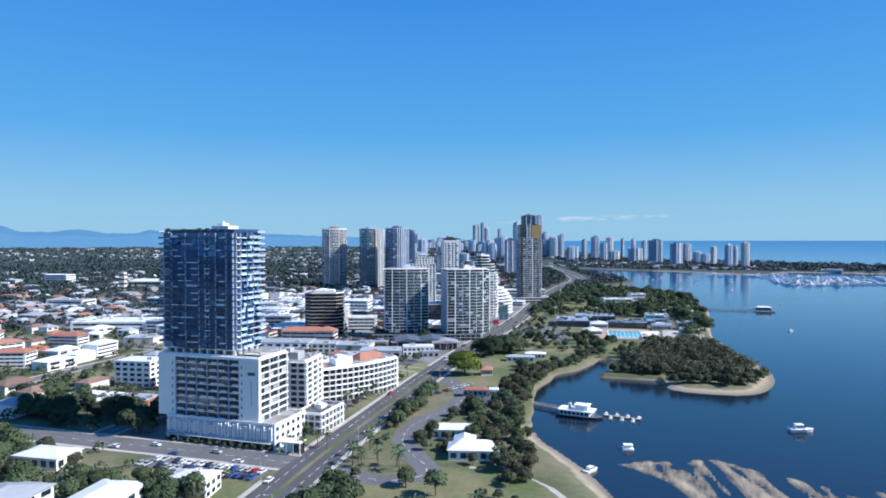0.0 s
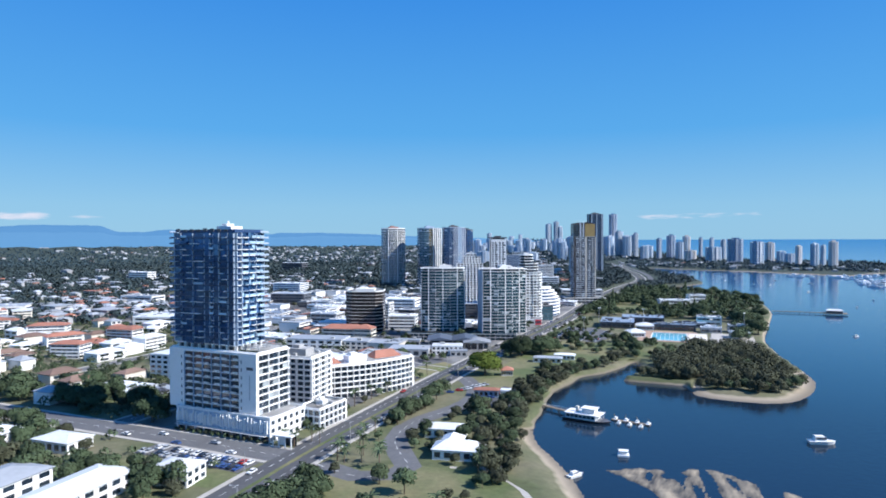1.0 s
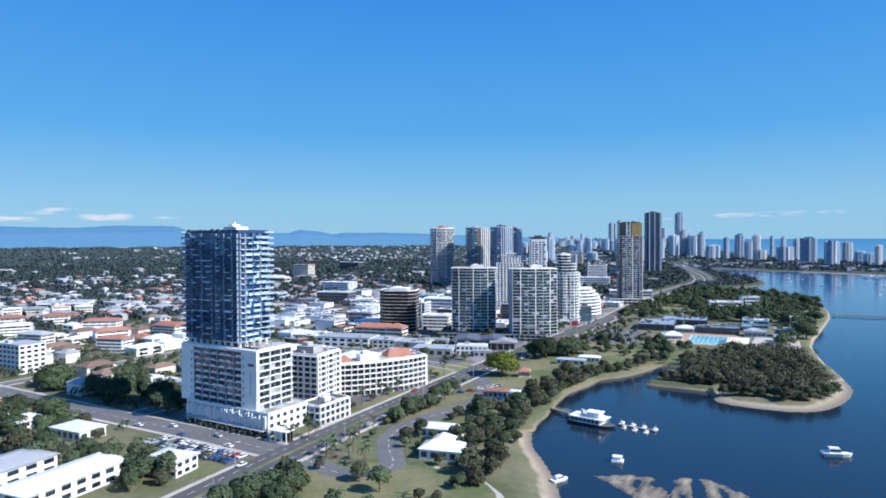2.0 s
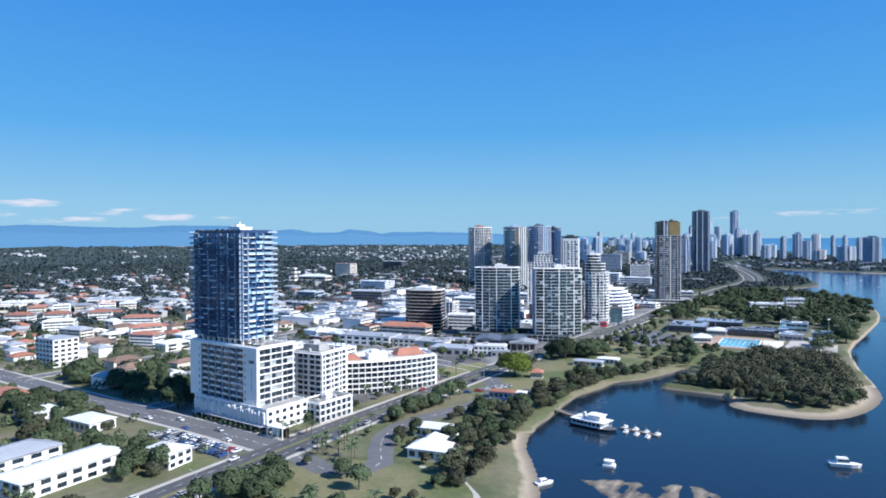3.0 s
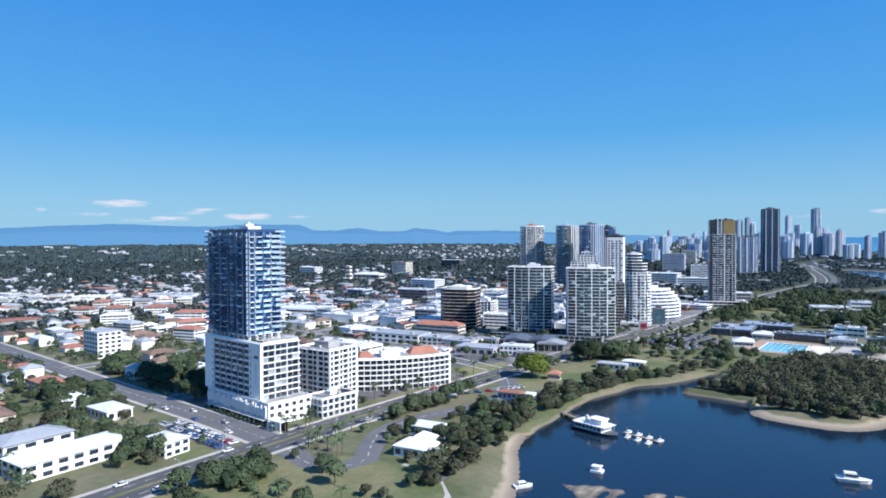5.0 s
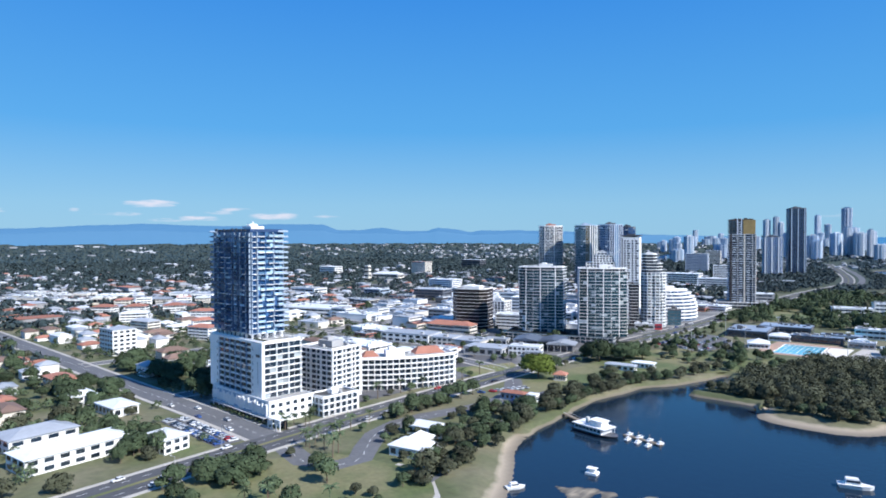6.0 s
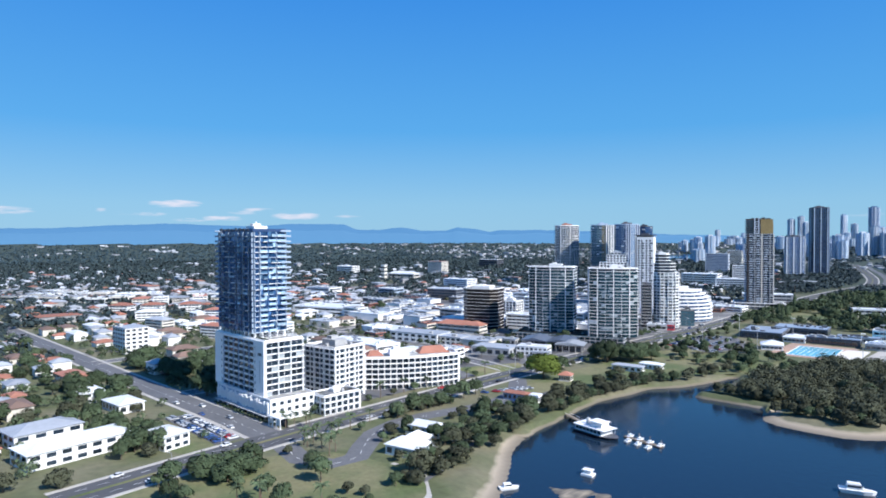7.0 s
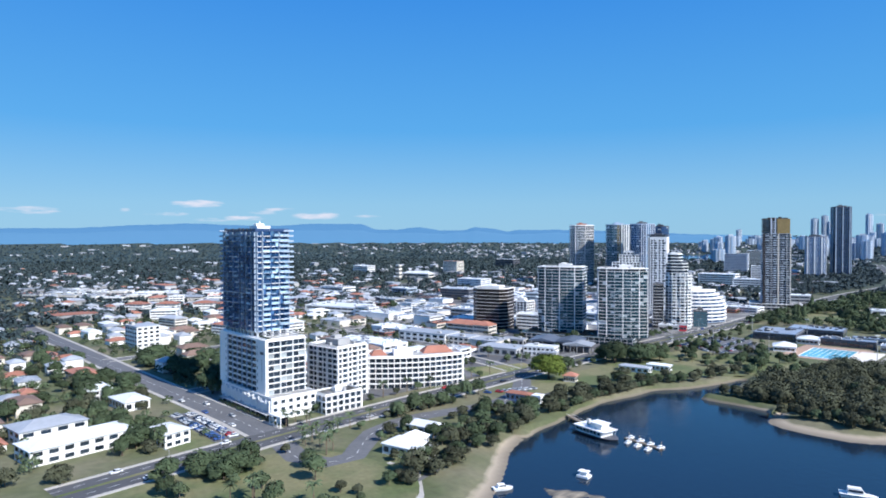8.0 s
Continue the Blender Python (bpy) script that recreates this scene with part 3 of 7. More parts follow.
def ribbon(bm, line, left, right, z, thick=0.0):
    row = []
    for i, p in enumerate(line):
        d = (line[min(i + 1, len(line) - 1)] - line[max(i - 1, 0)]).normalized()
        n = Vector((-d.y, d.x))
        zz = z + float(bowl(p.x, p.y))
        a, b = p + n * left, p - n * right
        row.append([bm.verts.new((a.x, a.y, zz)), bm.verts.new((b.x, b.y, zz))] + ([bm.verts.new((a.x, a.y, zz - thick)), bm.verts.new((b.x, b.y, zz - thick))] if thick else []))
    for r, s in zip(row, row[1:]):
        bm.faces.new((r[1], s[1], s[0], r[0]))
        if thick:
            bm.faces.new((r[0], s[0], s[2], r[2])), bm.faces.new((r[3], s[3], s[1], r[1]))
    return row


LINES, LEVEL = {}, [0]


def road(name, points, half, mat, label, verge=2.5, median=0.0, dashes=True, block=True, gaps=()):
    line = along(points)
    LEVEL[0] += 1
    lift = 0.012 * LEVEL[0]
    LINES[name] = line
    bm = bmesh.new()
    ribbon(bm, line, half, half, 3.10 - lift * 0.5)
    structure(name, bm, mat, label)
    if verge:
        for s in (1, -1):
            bm = bmesh.new()
            run = []
            for p in line + [None]:
                if p is not None and not (s > 0 and any(a < p.y < b for a, b in gaps)):
                    run.append(p)
                elif len(run) > 1:
                    ribbon(bm, run, half + verge if s > 0 else -half, -half if s > 0 else half + verge, 3.25 - lift, 0.3)
                    run = []
                else:
                    run = []
            structure("pavement", bm, PAVING, "pale concrete footpath with a raised kerb")
    if median:
        bm = bmesh.new()
        ribbon(bm, line, median, median, 3.28, 0.3)
        structure("median", bm, LAWN, "grassed median strip between the carriageways")
    if dashes:
        bm = bmesh.new()
        fine = along(points, 4.0)
        for off in ([-half / 2 - median / 2, half / 2 + median / 2] if median else [0]):
            for i in range(0, len(fine) - 1, 2):
                if fine[i].y > 900:
                    break
                ribbon(bm, fine[i:i + 2], off + 0.12, -off + 0.12, 3.125)
        structure("lane_marking", bm, PAINT, "broken white lane lines on the road", "stuff")
    if block:
        for p in line:
            claim(p.x, p.y, half + verge + 1)


def patch(name, points, z, mat, label, smooth=True):
    bm = bmesh.new()
    poly = catmull(points, 4) if smooth else points
    bm.faces.new([bm.verts.new((x, y, z)) for x, y in poly])
    bmesh.ops.triangulate(bm, faces=bm.faces[:])
    return structure(name, bm, mat, label)


TARMAC = material("patched_tarmac", (0.11, 0.11, 0.115), 0.85, coarse=0.025, fine=0.4, amount=0.3, other=(0.22, 0.215, 0.205), bump=0.1)
patch("pavement_city", [(-168, 250), (-262, 248), (-266, 476), (-445, 484), (-450, 540), (-900, 545), (-900, 1000), (-600, 1120), (-215, 1120), (-172, 900), (-168, 700), (-168, 600), (-167, 450)], 3.03, TARMAC, "patched grey tarmac ground between the city buildings", False)
patch("lawn_park", [(-128, 425), (-128, 520), (-120, 610), (-95, 640), (-40, 640), (-5, 600), (-42, 552), (-68, 515), (-86, 480), (-84, 430), (-80, 395), (-100, 400)], 3.05, LAWN, "mown green park lawn by the shore")
patch("lawn_corner", [(-196, 428), (-160, 418), (-160, 470), (-176, 478)], 3.08, FIELD, "open grass lot on the corner", False)
patch("lawn_far", [(-150, 900), (-110, 880), (-40, 900), (20, 1000), (-60, 1250), (-130, 1300)], 3.05, LAWN, "green parkland beside the bay")
patch("lawn_south", [(-128, 150), (-30, 130), (-30, 230), (-52, 262), (-80, 262), (-110, 250), (-122, 215)], 3.05, LAWN, "park grass near the sandy shore")
patch("lawn_verge", [(-204, 206), (-152, 204), (-153, 221), (-204, 221)], 3.05, LAWN, "grass verge at the road corner")
road("road_highway", [(-130, 150), (-137, 212), (-142, 262), (-146, 330), (-152, 430), (-156, 560), (-156, 650), (-156, 730), (-158, 800), (-161, 850), (-167, 930), (-176, 1100), (-182, 1320), (-178, 1570), (-215, 1790), (-280, 2040), (-345, 2280), (-450, 2650)], 9.8, ASPHALT, "dual carriageway of dark asphalt along the shore", 2.4, 0.9, gaps=((234, 258), (442, 462), (552, 572), (690, 712)))
road("road_parkway", [(-160, 1500), (-156, 1590), (-190, 1800), (-250, 2040), (-318, 2280), (-400, 2600)], 6.0, ASPHALT_PALE, "pale second carriageway through the parkland", 0, 0, False)
road("road_cross", [(-150, 246), (-200, 246), (-300, 243), (-460, 241), (-650, 238), (-900, 234)], 8.0, ASPHALT_PALE, "wide worn asphalt cross street", 2.5)
road("road_side", [(-165, 452), (-230, 462), (-400, 470), (-700, 480)], 6.0, ASPHALT_PALE, "asphalt side street into the town", 2.0)
road("road_park", [(-128, 244), (-106, 239), (-92, 246), (-91, 258), (-101, 270), (-113, 286), (-119, 306), (-118, 327), (-111, 355), (-111, 384), (-124, 412), (-140, 432)], 6.0, ASPHALT_PALE, "curving park access road", 0)
road("road_back", [(-262, 252), (-268, 460), (-276, 580)], 5.5, ASPHALT_PALE, "narrow asphalt back street", 2.0)
road("road_inner", [(-410, 244), (-415, 470), (-420, 760), (-425, 1050)], 6.0, ASPHALT_PALE, "asphalt street between city blocks", 2.0)
road("road_mid", [(-167, 561), (-300, 552), (-420, 548), (-640, 545)], 6.0, ASPHALT_PALE, "asphalt street between city blocks", 2.0)
road("road_north", [(-168, 700), (-420, 720), (-700, 730)], 6.0, ASPHALT_PALE, "asphalt street between city blocks", 2.0)
patch("carpark_park", [(-104, 372), (-92, 362), (-90, 412), (-104, 418)], 3.12, ASPHALT, "small asphalt car park behind the shed", False)
patch("carpark_pool", [(-136, 640), (-86, 622), (-76, 680), (-104, 722), (-136, 726)], 3.12, ASPHALT_PALE, "asphalt car park beside the swimming centre", False)
patch("carpark_front", [(-214, 221.5), (-152, 221.5), (-152, 235), (-214, 235)], 3.12, ASPHALT_PALE, "roadside car park before the tower", False)
patch("carpark_town", [(-296, 592), (-300, 548), (-180, 506), (-176, 575), (-278, 612)], 3.14, ASPHALT, "asphalt forecourt below the twin apartment blocks", False)
road("path_shore", [(-40, 200), (-50, 262), (-68, 310), (-82, 350), (-86, 410), (-92, 470), (-80, 515), (-60, 545), (-30, 575), (20, 600)], 1.2, ASPHALT_PALE, "narrow footpath winding along the shore", 0, 0, False, False)
road("path_park", [(-50, 212), (-60, 228), (-70, 247), (-73, 266)], 1.5, PAVING, "pale footpath across the park", 0, 0, False, False)


road("path_beach", [(-26, 236), (-37, 251), (-54, 264), (-66, 274)], 1.4, PAVING, "pale footpath from the pavilion to the beach", 0, 0, False, False)


# ---------------------------------------------------------------- tall buildings
cache = {}


def shared(key, build, mat):
    if key not in cache:
        bm = bmesh.new()
        build(bm)
        cache[key] = mesh_of(bm, key[0], mat)
    return cache[key]


def storeys(root, poly, z0, floors, fh, wall, glass, slab=(0.4, 0.35), slab_mat=None, bay=4.0, pane=(0.82, 0.62), rails=None, rail_edges=None,
            piers=None, pier_edges=None, each=(), skip=(), blinds=0.0, edge_glass=None):
    """Storeys on an outline: solid wall, floor slabs, glazing bay by bay, balustrades and piers.
    each: the edges whose panes are parts of their own; elsewhere the panes of one glass are joined.
    blinds: the share of panes with a drawn blind. edge_glass: another glass for some edges."""
    edge_glass = edge_glass or {}
    pick = random.Random(len(root.name) + int(z0 * 10) + floors)
    slab_mat = slab_mat or wall
    H = floors * fh
    k = len(poly)
    bm = bmesh.new()
    prism(bm, poly, z0, z0 + H)
    part("wall", bm, wall, root)
    key = (root.name, round(z0, 2))
    edges = []
    for i in range(k):
        p, q = Vector(poly[i]), Vector(poly[(i + 1) % k])
        L = (q - p).length
        edges.append((p, (q - p) / L, L, max(1, round(L / bay)), math.atan2(q.y - p.y, q.x - p.x)))
    if slab[1] > 0:
        big = offset(poly, slab[0])
        me = shared(("floor_slab", *key), lambda b: prism(b, big, -slab[1], 0), slab_mat)
        for f in range(1, floors + 1):
            child("floor_slab", me, root, pose(0, 0, z0 + f * fh))
    ph = fh * pane[1]
    sill = (fh - slab[1] - ph) * 0.55

    def pane_box(b, w):
        box(b, -w / 2, w / 2, -0.09, 0.05, sill, sill + ph)

    rest = {}
    for i, (p, e, L, n, a) in enumerate(edges):
        if i in skip:
            continue
        w = L / n * pane[0]
        own = edge_glass.get(i, glass)
        for f in range(floors):
            for j in range(n):
                c = p + e * (L * (j + 0.5) / n)
                mat = BLIND if pick.random() < blinds else own
                m = Matrix.Translation((c.x, c.y, z0 + f * fh)) @ Matrix.Rotation(a, 4, "Z")
                if i in each:
                    child("window", shared(("window", *key, round(w, 2), mat.name), lambda b: pane_box(b, w), mat), root, m)
                    continue
                verts, faces = rest.setdefault(mat.name, (mat, [], []))[1:]
                k = len(verts)
                verts += [tuple(m @ Vector((x, y, z))) for x, y, z in ((-w / 2, -0.09, sill), (w / 2, -0.09, sill), (w / 2, 0.05, sill), (-w / 2, 0.05, sill), (-w / 2, -0.09, sill + ph), (w / 2, -0.09, sill + ph), (w / 2, 0.05, sill + ph), (-w / 2, 0.05, sill + ph))]
                faces += [(k, k + 1, k + 5, k + 4), (k + 1, k + 2, k + 6, k + 5), (k + 3, k, k + 4, k + 7), (k + 4, k + 5, k + 6, k + 7), (k + 3, k + 2, k + 1, k)]
    for mat, verts, faces in rest.values():
        tagged(child("window_rest", raw_mesh("window_rest", verts, faces, mat), root), kind="stuff")
    if rails:
        mat, h = rails
        for i, (p, e, L, n, a) in enumerate(edges):
            if rail_edges is not None and i not in rail_edges:
                continue
            c = p + e * (L / 2) + Vector((e.y, -e.x)) * (slab[0] - 0.06)
            me = shared(("balustrade", *key, round(L, 1)), lambda b: box(b, -L / 2, L / 2, -0.04, 0.04, 0.0, h), mat)
            for f in range(1, floors):
                child("balustrade", me, root, Matrix.Translation((c.x, c.y, z0 + f * fh)) @ Matrix.Rotation(a, 4, "Z"))
    if piers:
        mat, w, d, every = piers
        for i, (p, e, L, n, a) in enumerate(edges):
            if pier_edges is not None and i not in pier_edges:
                continue
            me = shared(("pier", *key, mat.name), lambda b: box(b, -w / 2, w / 2, -d, 0.1, 0, H), mat)
            for j in range(0, n + 1, every):
                if j == n and pier_edges is None:
                    continue
                c = p + e * (L * j / n)
                child("pier", me, root, Matrix.Translation((c.x, c.y, z0)) @ Matrix.Rotation(a, 4, "Z"))
    return z0 + H


def roof_top(root, poly, z, mat, parapet=1.2, plant=(0.4, 0.4, 3.5), plant_mat=None, shift=(0, 0)):
    """A parapet round a flat roof, and the plant room on it."""
    inner, outer = offset(poly, -0.35), offset(poly, 0.12)
    bm = bmesh.new()
    k = len(poly)
    vs = [[bm.verts.new((x, y, zz)) for x, y in o] for o, zz in ((outer, z - 0.2), (outer, z + parapet), (inner, z + parapet), (inner, z - 0.1))]
    for a, b in zip(vs, vs[1:]):
        for i in range(k):
            j = (i + 1) % k
            bm.faces.new((a[i], a[j], b[j], b[i]))
    part("parapet", bm, mat, root)
    xs, ys = [p[0] for p in poly], [p[1] for p in poly]
    w, d = (max(xs) - min(xs)) * plant[0], (max(ys) - min(ys)) * plant[1]
    cx, cy = (max(xs) + min(xs)) / 2 + shift[0], (max(ys) + min(ys)) / 2 + shift[1]
    if plant[2]:
        bm = bmesh.new()
        box(bm, cx - w / 2, cx + w / 2, cy - d / 2, cy + d / 2, z - 0.05, z + plant[2])
        box(bm, cx - w * 0.3, cx + w * 0.05, cy - d * 0.3, cy + d * 0.3, z + plant[2], z + plant[2] * 1.45)
        part("plant_room", bm, plant_mat or mat, root)
    for s in range(5):
        bm = bmesh.new()
        u, v = random.uniform(-0.38, 0.38), random.uniform(-0.3, 0.3)
        bx, by = (max(xs) + min(xs)) / 2 + u * (max(xs) - min(xs)), (max(ys) + min(ys)) / 2 + v * (max(ys) - min(ys))
        box(bm, bx - 1, bx + 1, by - 0.8, by + 0.8, z - 0.05, z + random.uniform(1.0, 1.8))
        part("roof_unit", bm, CONCRETE, root)


def solid(root, name, x0, x1, y0, y1, z0, z1, mat, label="", bevel=0.0):
    bm = bmesh.new()
    box(bm, x0, x1, y0, y1, z0, z1)
    if bevel:
        bmesh.ops.bevel(bm, geom=bm.edges[:], offset=bevel, segments=1, affect="EDGES")
    return part(name, bm, mat, root, label)


# --- the tall blue tower on its white podium
main = thing("apartment_tower", pose(-211, 273.5, 3), "tall blue glass apartment tower under completion on a white podium", "tower")
claim(-211, 273, 34), claim(-185, 272, 24)
base = [(-15, -15.5), (45.5, -15.5), (45.5, 12), (-15, 12)]
z1 = storeys(main, base, 0.0, 3, 3.8, WHITE, GLASS_DARK, slab=(0.12, 0.3), bay=4.4, pane=(0.5, 0.5), skip=(0,))
roof_top(main, base, z1, WHITE, 0.9, (0, 0, 0))
fin_rng = random.Random(6)
solid(main, "screen_backing", -14.9, 45.3, -15.58, -15.45, 3.7, 11.2, STEELBLUE, "pale blue-grey backing of the blade screen")
for i in range(46):
    x = -14.6 + i * 1.3 + fin_rng.uniform(-0.25, 0.25)
    solid(main, "fin", x, x + fin_rng.choice((0.3, 0.3, 0.55)), -16.4, -15.55, fin_rng.uniform(3.7, 5.5), fin_rng.uniform(9.0, 11.4), WHITE)
for i in range(10):
    solid(main, "shop_window", -13.8 + i * 6.0, -9.2 + i * 6.0, -15.7, -15.4, 0.2, 3.0, GLASS_DARK)
solid(main, "awning", -14, 44, -18.0, -15.9, 3.3, 3.6, CONCRETE)
mid = [(-21, -12.5), (35.5, -12.5), (35.5, 10.5), (-21, 10.5)]
FH = 3.29
z2 = storeys(main, mid, z1, 9, FH, WHITE, GLASS_DARK, slab=(1.0, 0.42), slab_mat=WHITE, bay=3.8, pane=(0.95, 0.8), each=(1,), skip=(0,), piers=(WHITE, 0.45, 0.8, 2), pier_edges=(1,), blinds=0.12)
solid(main, "recess_wall", -11.5, 25.0, -13.05, -12.4, z1 + 0.05, z2, GLASS_DARK, "dark recessed balcony front")
roof_top(main, mid, z2, WHITE, 1.2, (0, 0, 0))
solid(main, "end_panel", -21.4, -11.5, -13.9, -12.4, z1 + 0.1, z2 + 0.6, WHITE, "plain white end panel")
solid(main, "end_panel", 25.0, 36.0, -13.9, -12.4, z1 + 0.1, z2 + 0.6, WHITE, "plain white end panel")
solid(main, "head_beam", -11.5, 25.0, -13.85, -12.4, z2 - 0.7, z2 + 0.6, WHITE)
for i in range(7):
    for j in range(2):
        solid(main, "slot_window", -13.2 if j == 0 else 26.4, -12.7 if j == 0 else 26.9, -13.98, -13.85, z1 + 2.2 + i * 3.8, z1 + 3.8 + i * 3.8, GLASS_DARK)
solid(main, "sign_letters", 30.0, 34.0, -14.0, -13.88, z2 - 7.5, z2 - 6.0, DARKGREY)
solid(main, "sign_strip", 31.6, 32.1, -13.97, -13.88, z2 - 22.0, z2 - 10.0, CONCRETE)
me = shared(("balcony", "mid"), lambda b: (box(b, -1.7, 1.7, -1.3, 0.05, -0.26, 0.0), box(b, -1.7, 1.7, -1.3, -1.18, 0.0, 0.35)), WHITE)
mid_rng = random.Random(8)
for f in range(9):
    for j in range(6):
        child("balcony", me, main, pose(-8.7 + j * 6.0 + mid_rng.choice((0.0, 1.2, 1.8)), -12.7, z1 + f * FH + 0.6))
for j in range(7):
    solid(main, "column", -11.6 + j * 6.1, -11.2 + j * 6.1, -13.7, -13.0, z1 + 0.1, z2 - 0.7, STEELBLUE)
# roof terrace beside the shaft
for i in range(5):
    solid(main, "pergola_beam", 23.5, 34.0, -9.5 + i * 4.2, -8.9 + i * 4.2, z2 + 2.5, z2 + 2.9, CONCRETE)
for x in (24.0, 33.5):
    for y in (-9.4, 7.4):
        solid(main, "pergola_post", x, x + 0.4, y, y + 0.4, z2, z2 + 2.5, CONCRETE)
solid(main, "terrace_planter", 22.5, 35.0, -11.0, -10.2, z2, z2 + 1.6, LEAF_DARK, "dark green planter hedge")
up = [(-19, -11.5), (21, -11.5), (21, 9), (-19, 9)]
z3 = z2 + 3.6
storeys(main, [(x * 0.94, y * 0.9) for x, y in up], z2, 1, 3.6, CONCRETE, GLASS_DARK, slab=(1.6, 0.4), slab_mat=WHITE, bay=5, pane=(0.6, 0.8), piers=(WHITE, 0.7, 1.3, 1))
UF, UH = 19, 2.98
z4 = storeys(main, up, z3, UF, UH, NAVY, GLASS_BLUE, slab=(0.5, 0.26), slab_mat=NAVY, bay=3.0, pane=(0.88, 0.84), each=(1,))


def bay_mesh(name, w, deep, mat):
    return shared((name, round(w, 1), mat.name), lambda b: box(b, -w / 2, w / 2, -deep, 0.05, 0.12, 2.70), mat)


def ledge_mesh(name, w, deep, mat):
    return shared((name, round(w, 1), round(deep, 1), mat.name), lambda b: box(b, -w / 2, w / 2, -deep, 0.05, -0.22, 0.14), mat)


def rail_mesh(w, deep, mat):
    return shared(("balustrade", round(w, 1), round(deep, 1), mat.name), lambda b: (box(b, -w / 2, w / 2, -deep + 0.02, -deep + 0.08, 0.14, 1.15), box(b, -w / 2, -w / 2 + 0.06, -deep + 0.08, 0.0, 0.14, 1.15)), mat)


tower_rng = random.Random(31)
COBALT = material("cobalt_balcony_panel", (0.04, 0.11, 0.25), 0.3, vary=0.3, amount=0.1, spec=0.6)


def dashed(name, x, y, w, deep, mat, share, turn=0):
    """A pier built floor by floor, open between its pieces."""
    line = [(0.05, 0.0)]
    for f in range(UF):
        a, b = f * UH, f * UH + UH * share
        line += [(-deep, a), (-deep, b), (-0.15, b), (-0.15, a + UH)]
    line.append((0.05, UF * UH))
    bm = bmesh.new()
    left, right = ([bm.verts.new((s * w / 2, v, z)) for v, z in line] for s in (-1, 1))
    bm.faces.new(left[::-1]), bm.faces.new(right)
    for i in range(len(line)):
        j = (i + 1) % len(line)
        bm.faces.new((left[i], left[j], right[j], right[i]))
    bmesh.ops.recalc_face_normals(bm, faces=bm.faces[:])
    ob = part(name, bm, mat, main)
    ob.matrix_basis = pose(x, y, z3, 0, 0, turn)


def corner_slab(b, sx):
    """A slab round a corner, open below, with a low glass upstand set back from its edge."""
    box(b, *sorted((-sx * 3.6, sx * 2.3)), *sorted((-sx * 4.4, sx * 2.2)), -0.24, 0.12)
    box(b, *sorted((sx * 2.1, sx * 2.2)), *sorted((-sx * 4.2, sx * 2.1)), 0.12, 0.75)


CORNER_SW = shared(("corner_balcony", "sw"), lambda b: corner_slab(b, -1), STEELBLUE)
CORNER_NE = shared(("corner_balcony", "ne"), lambda b: corner_slab(b, 1), STEELBLUE)
for f in range(UF):
    z = z3 + f * UH
    # shaded front: glazed bays standing proud of recessed balconies
    for x, w in ((-16.8, 4.2), (3.4, 3.0), (9.4, 3.2), (19.2, 2.6)):
        child("glazed_bay", bay_mesh("glazed_bay", w, 0.9, GLASS_MID if tower_rng.random() < 0.08 else GLASS_BLUE), main, pose(x, -11.5, z))
    for x, w in ((-12.4, 4.4), (-8.2, 4.2), (-2.2, 7.0), (6.5, 3.0), (14.2, 5.0)):
        pale = tower_rng.random() < 0.62
        wide = tower_rng.choice((0.4, 0.5, 0.6, 0.95))
        ob = child("balcony", ledge_mesh("balcony", w * wide if pale else w * 0.95, 1.5, WHITE if pale else NAVY), main, pose(x + (tower_rng.choice((-1, 1)) * w * (0.95 - wide) / 2 if pale else 0), -11.5, z + 0.1))
        child("balustrade", rail_mesh(w * 0.95, 1.42, GLASS_BLUE if tower_rng.random() < 0.85 else GLASS_PALE), ob) if not pale or wide > 0.9 else None
    # sunlit side: loggias at the corner, then three stacks of balconies with pale glass fronts before blue glazing
    child("balcony", ledge_mesh("balcony", 2.6, 1.5, WHITE if tower_rng.random() < 0.6 else STEELBLUE), main, pose(21, -9.6, z + 0.1, 0, 0, 90))
    for y, w in ((-5.4, 4.2), (-0.2, 4.6), (5.6, 5.4)):
        k = tower_rng.random()
        full = w if k < 0.6 else w * 0.6
        shift = 0 if k < 0.6 else tower_rng.choice((-0.2, 0.2)) * w
        ob = child("balcony", ledge_mesh("balcony", full, 1.5, WHITE if tower_rng.random() < 0.8 else STEELBLUE), main, pose(21, y + shift, z + 0.1, 0, 0, 90))
        child("balustrade", rail_mesh(full, 1.45, tower_rng.choice((GLASS_PALE, GLASS_PALE, GLASS_PALE, GLASS_MID, GLASS_BLUE))), ob)
        if k >= 0.6:
            child("glazed_bay", bay_mesh("glazed_bay", w * 0.36, 0.6, tower_rng.choice((GLASS_MID, COBALT, GLASS_PALE))), main, pose(21, y - shift * 1.6, z, 0, 0, 90))
    # open balcony slabs that wrap the two outer corners
    child("corner_balcony", CORNER_SW, main, pose(-19, -11.5, z + UH - 0.1))
    child("corner_balcony", CORNER_NE, main, pose(21, 9, z + UH - 0.1))
for x in (-18.9, -14.5, -6.3, 1.7, 5.2, 7.6, 11.2, 17.2):
    dashed("pier", x, -11.5, 0.42, 1.15, STEELBLUE, 0.62 if x in (1.7, 7.6) else 0.8)
dashed("pier", 20.6, -11.5, 0.6, 0.9, STEELBLUE, 0.7)
for y, w, mat, share in ((-11.2, 0.5, STEELBLUE, 0.8), (-7.8, 0.5, STEELBLUE, 0.8), (-2.95, 0.5, COBALT, 0.8), (2.55, 0.45, STEELBLUE, 0.7), (8.6, 0.35, STEELBLUE, 0.8)):
    dashed("pier", 21, y, w, 1.3, mat, share, 90)
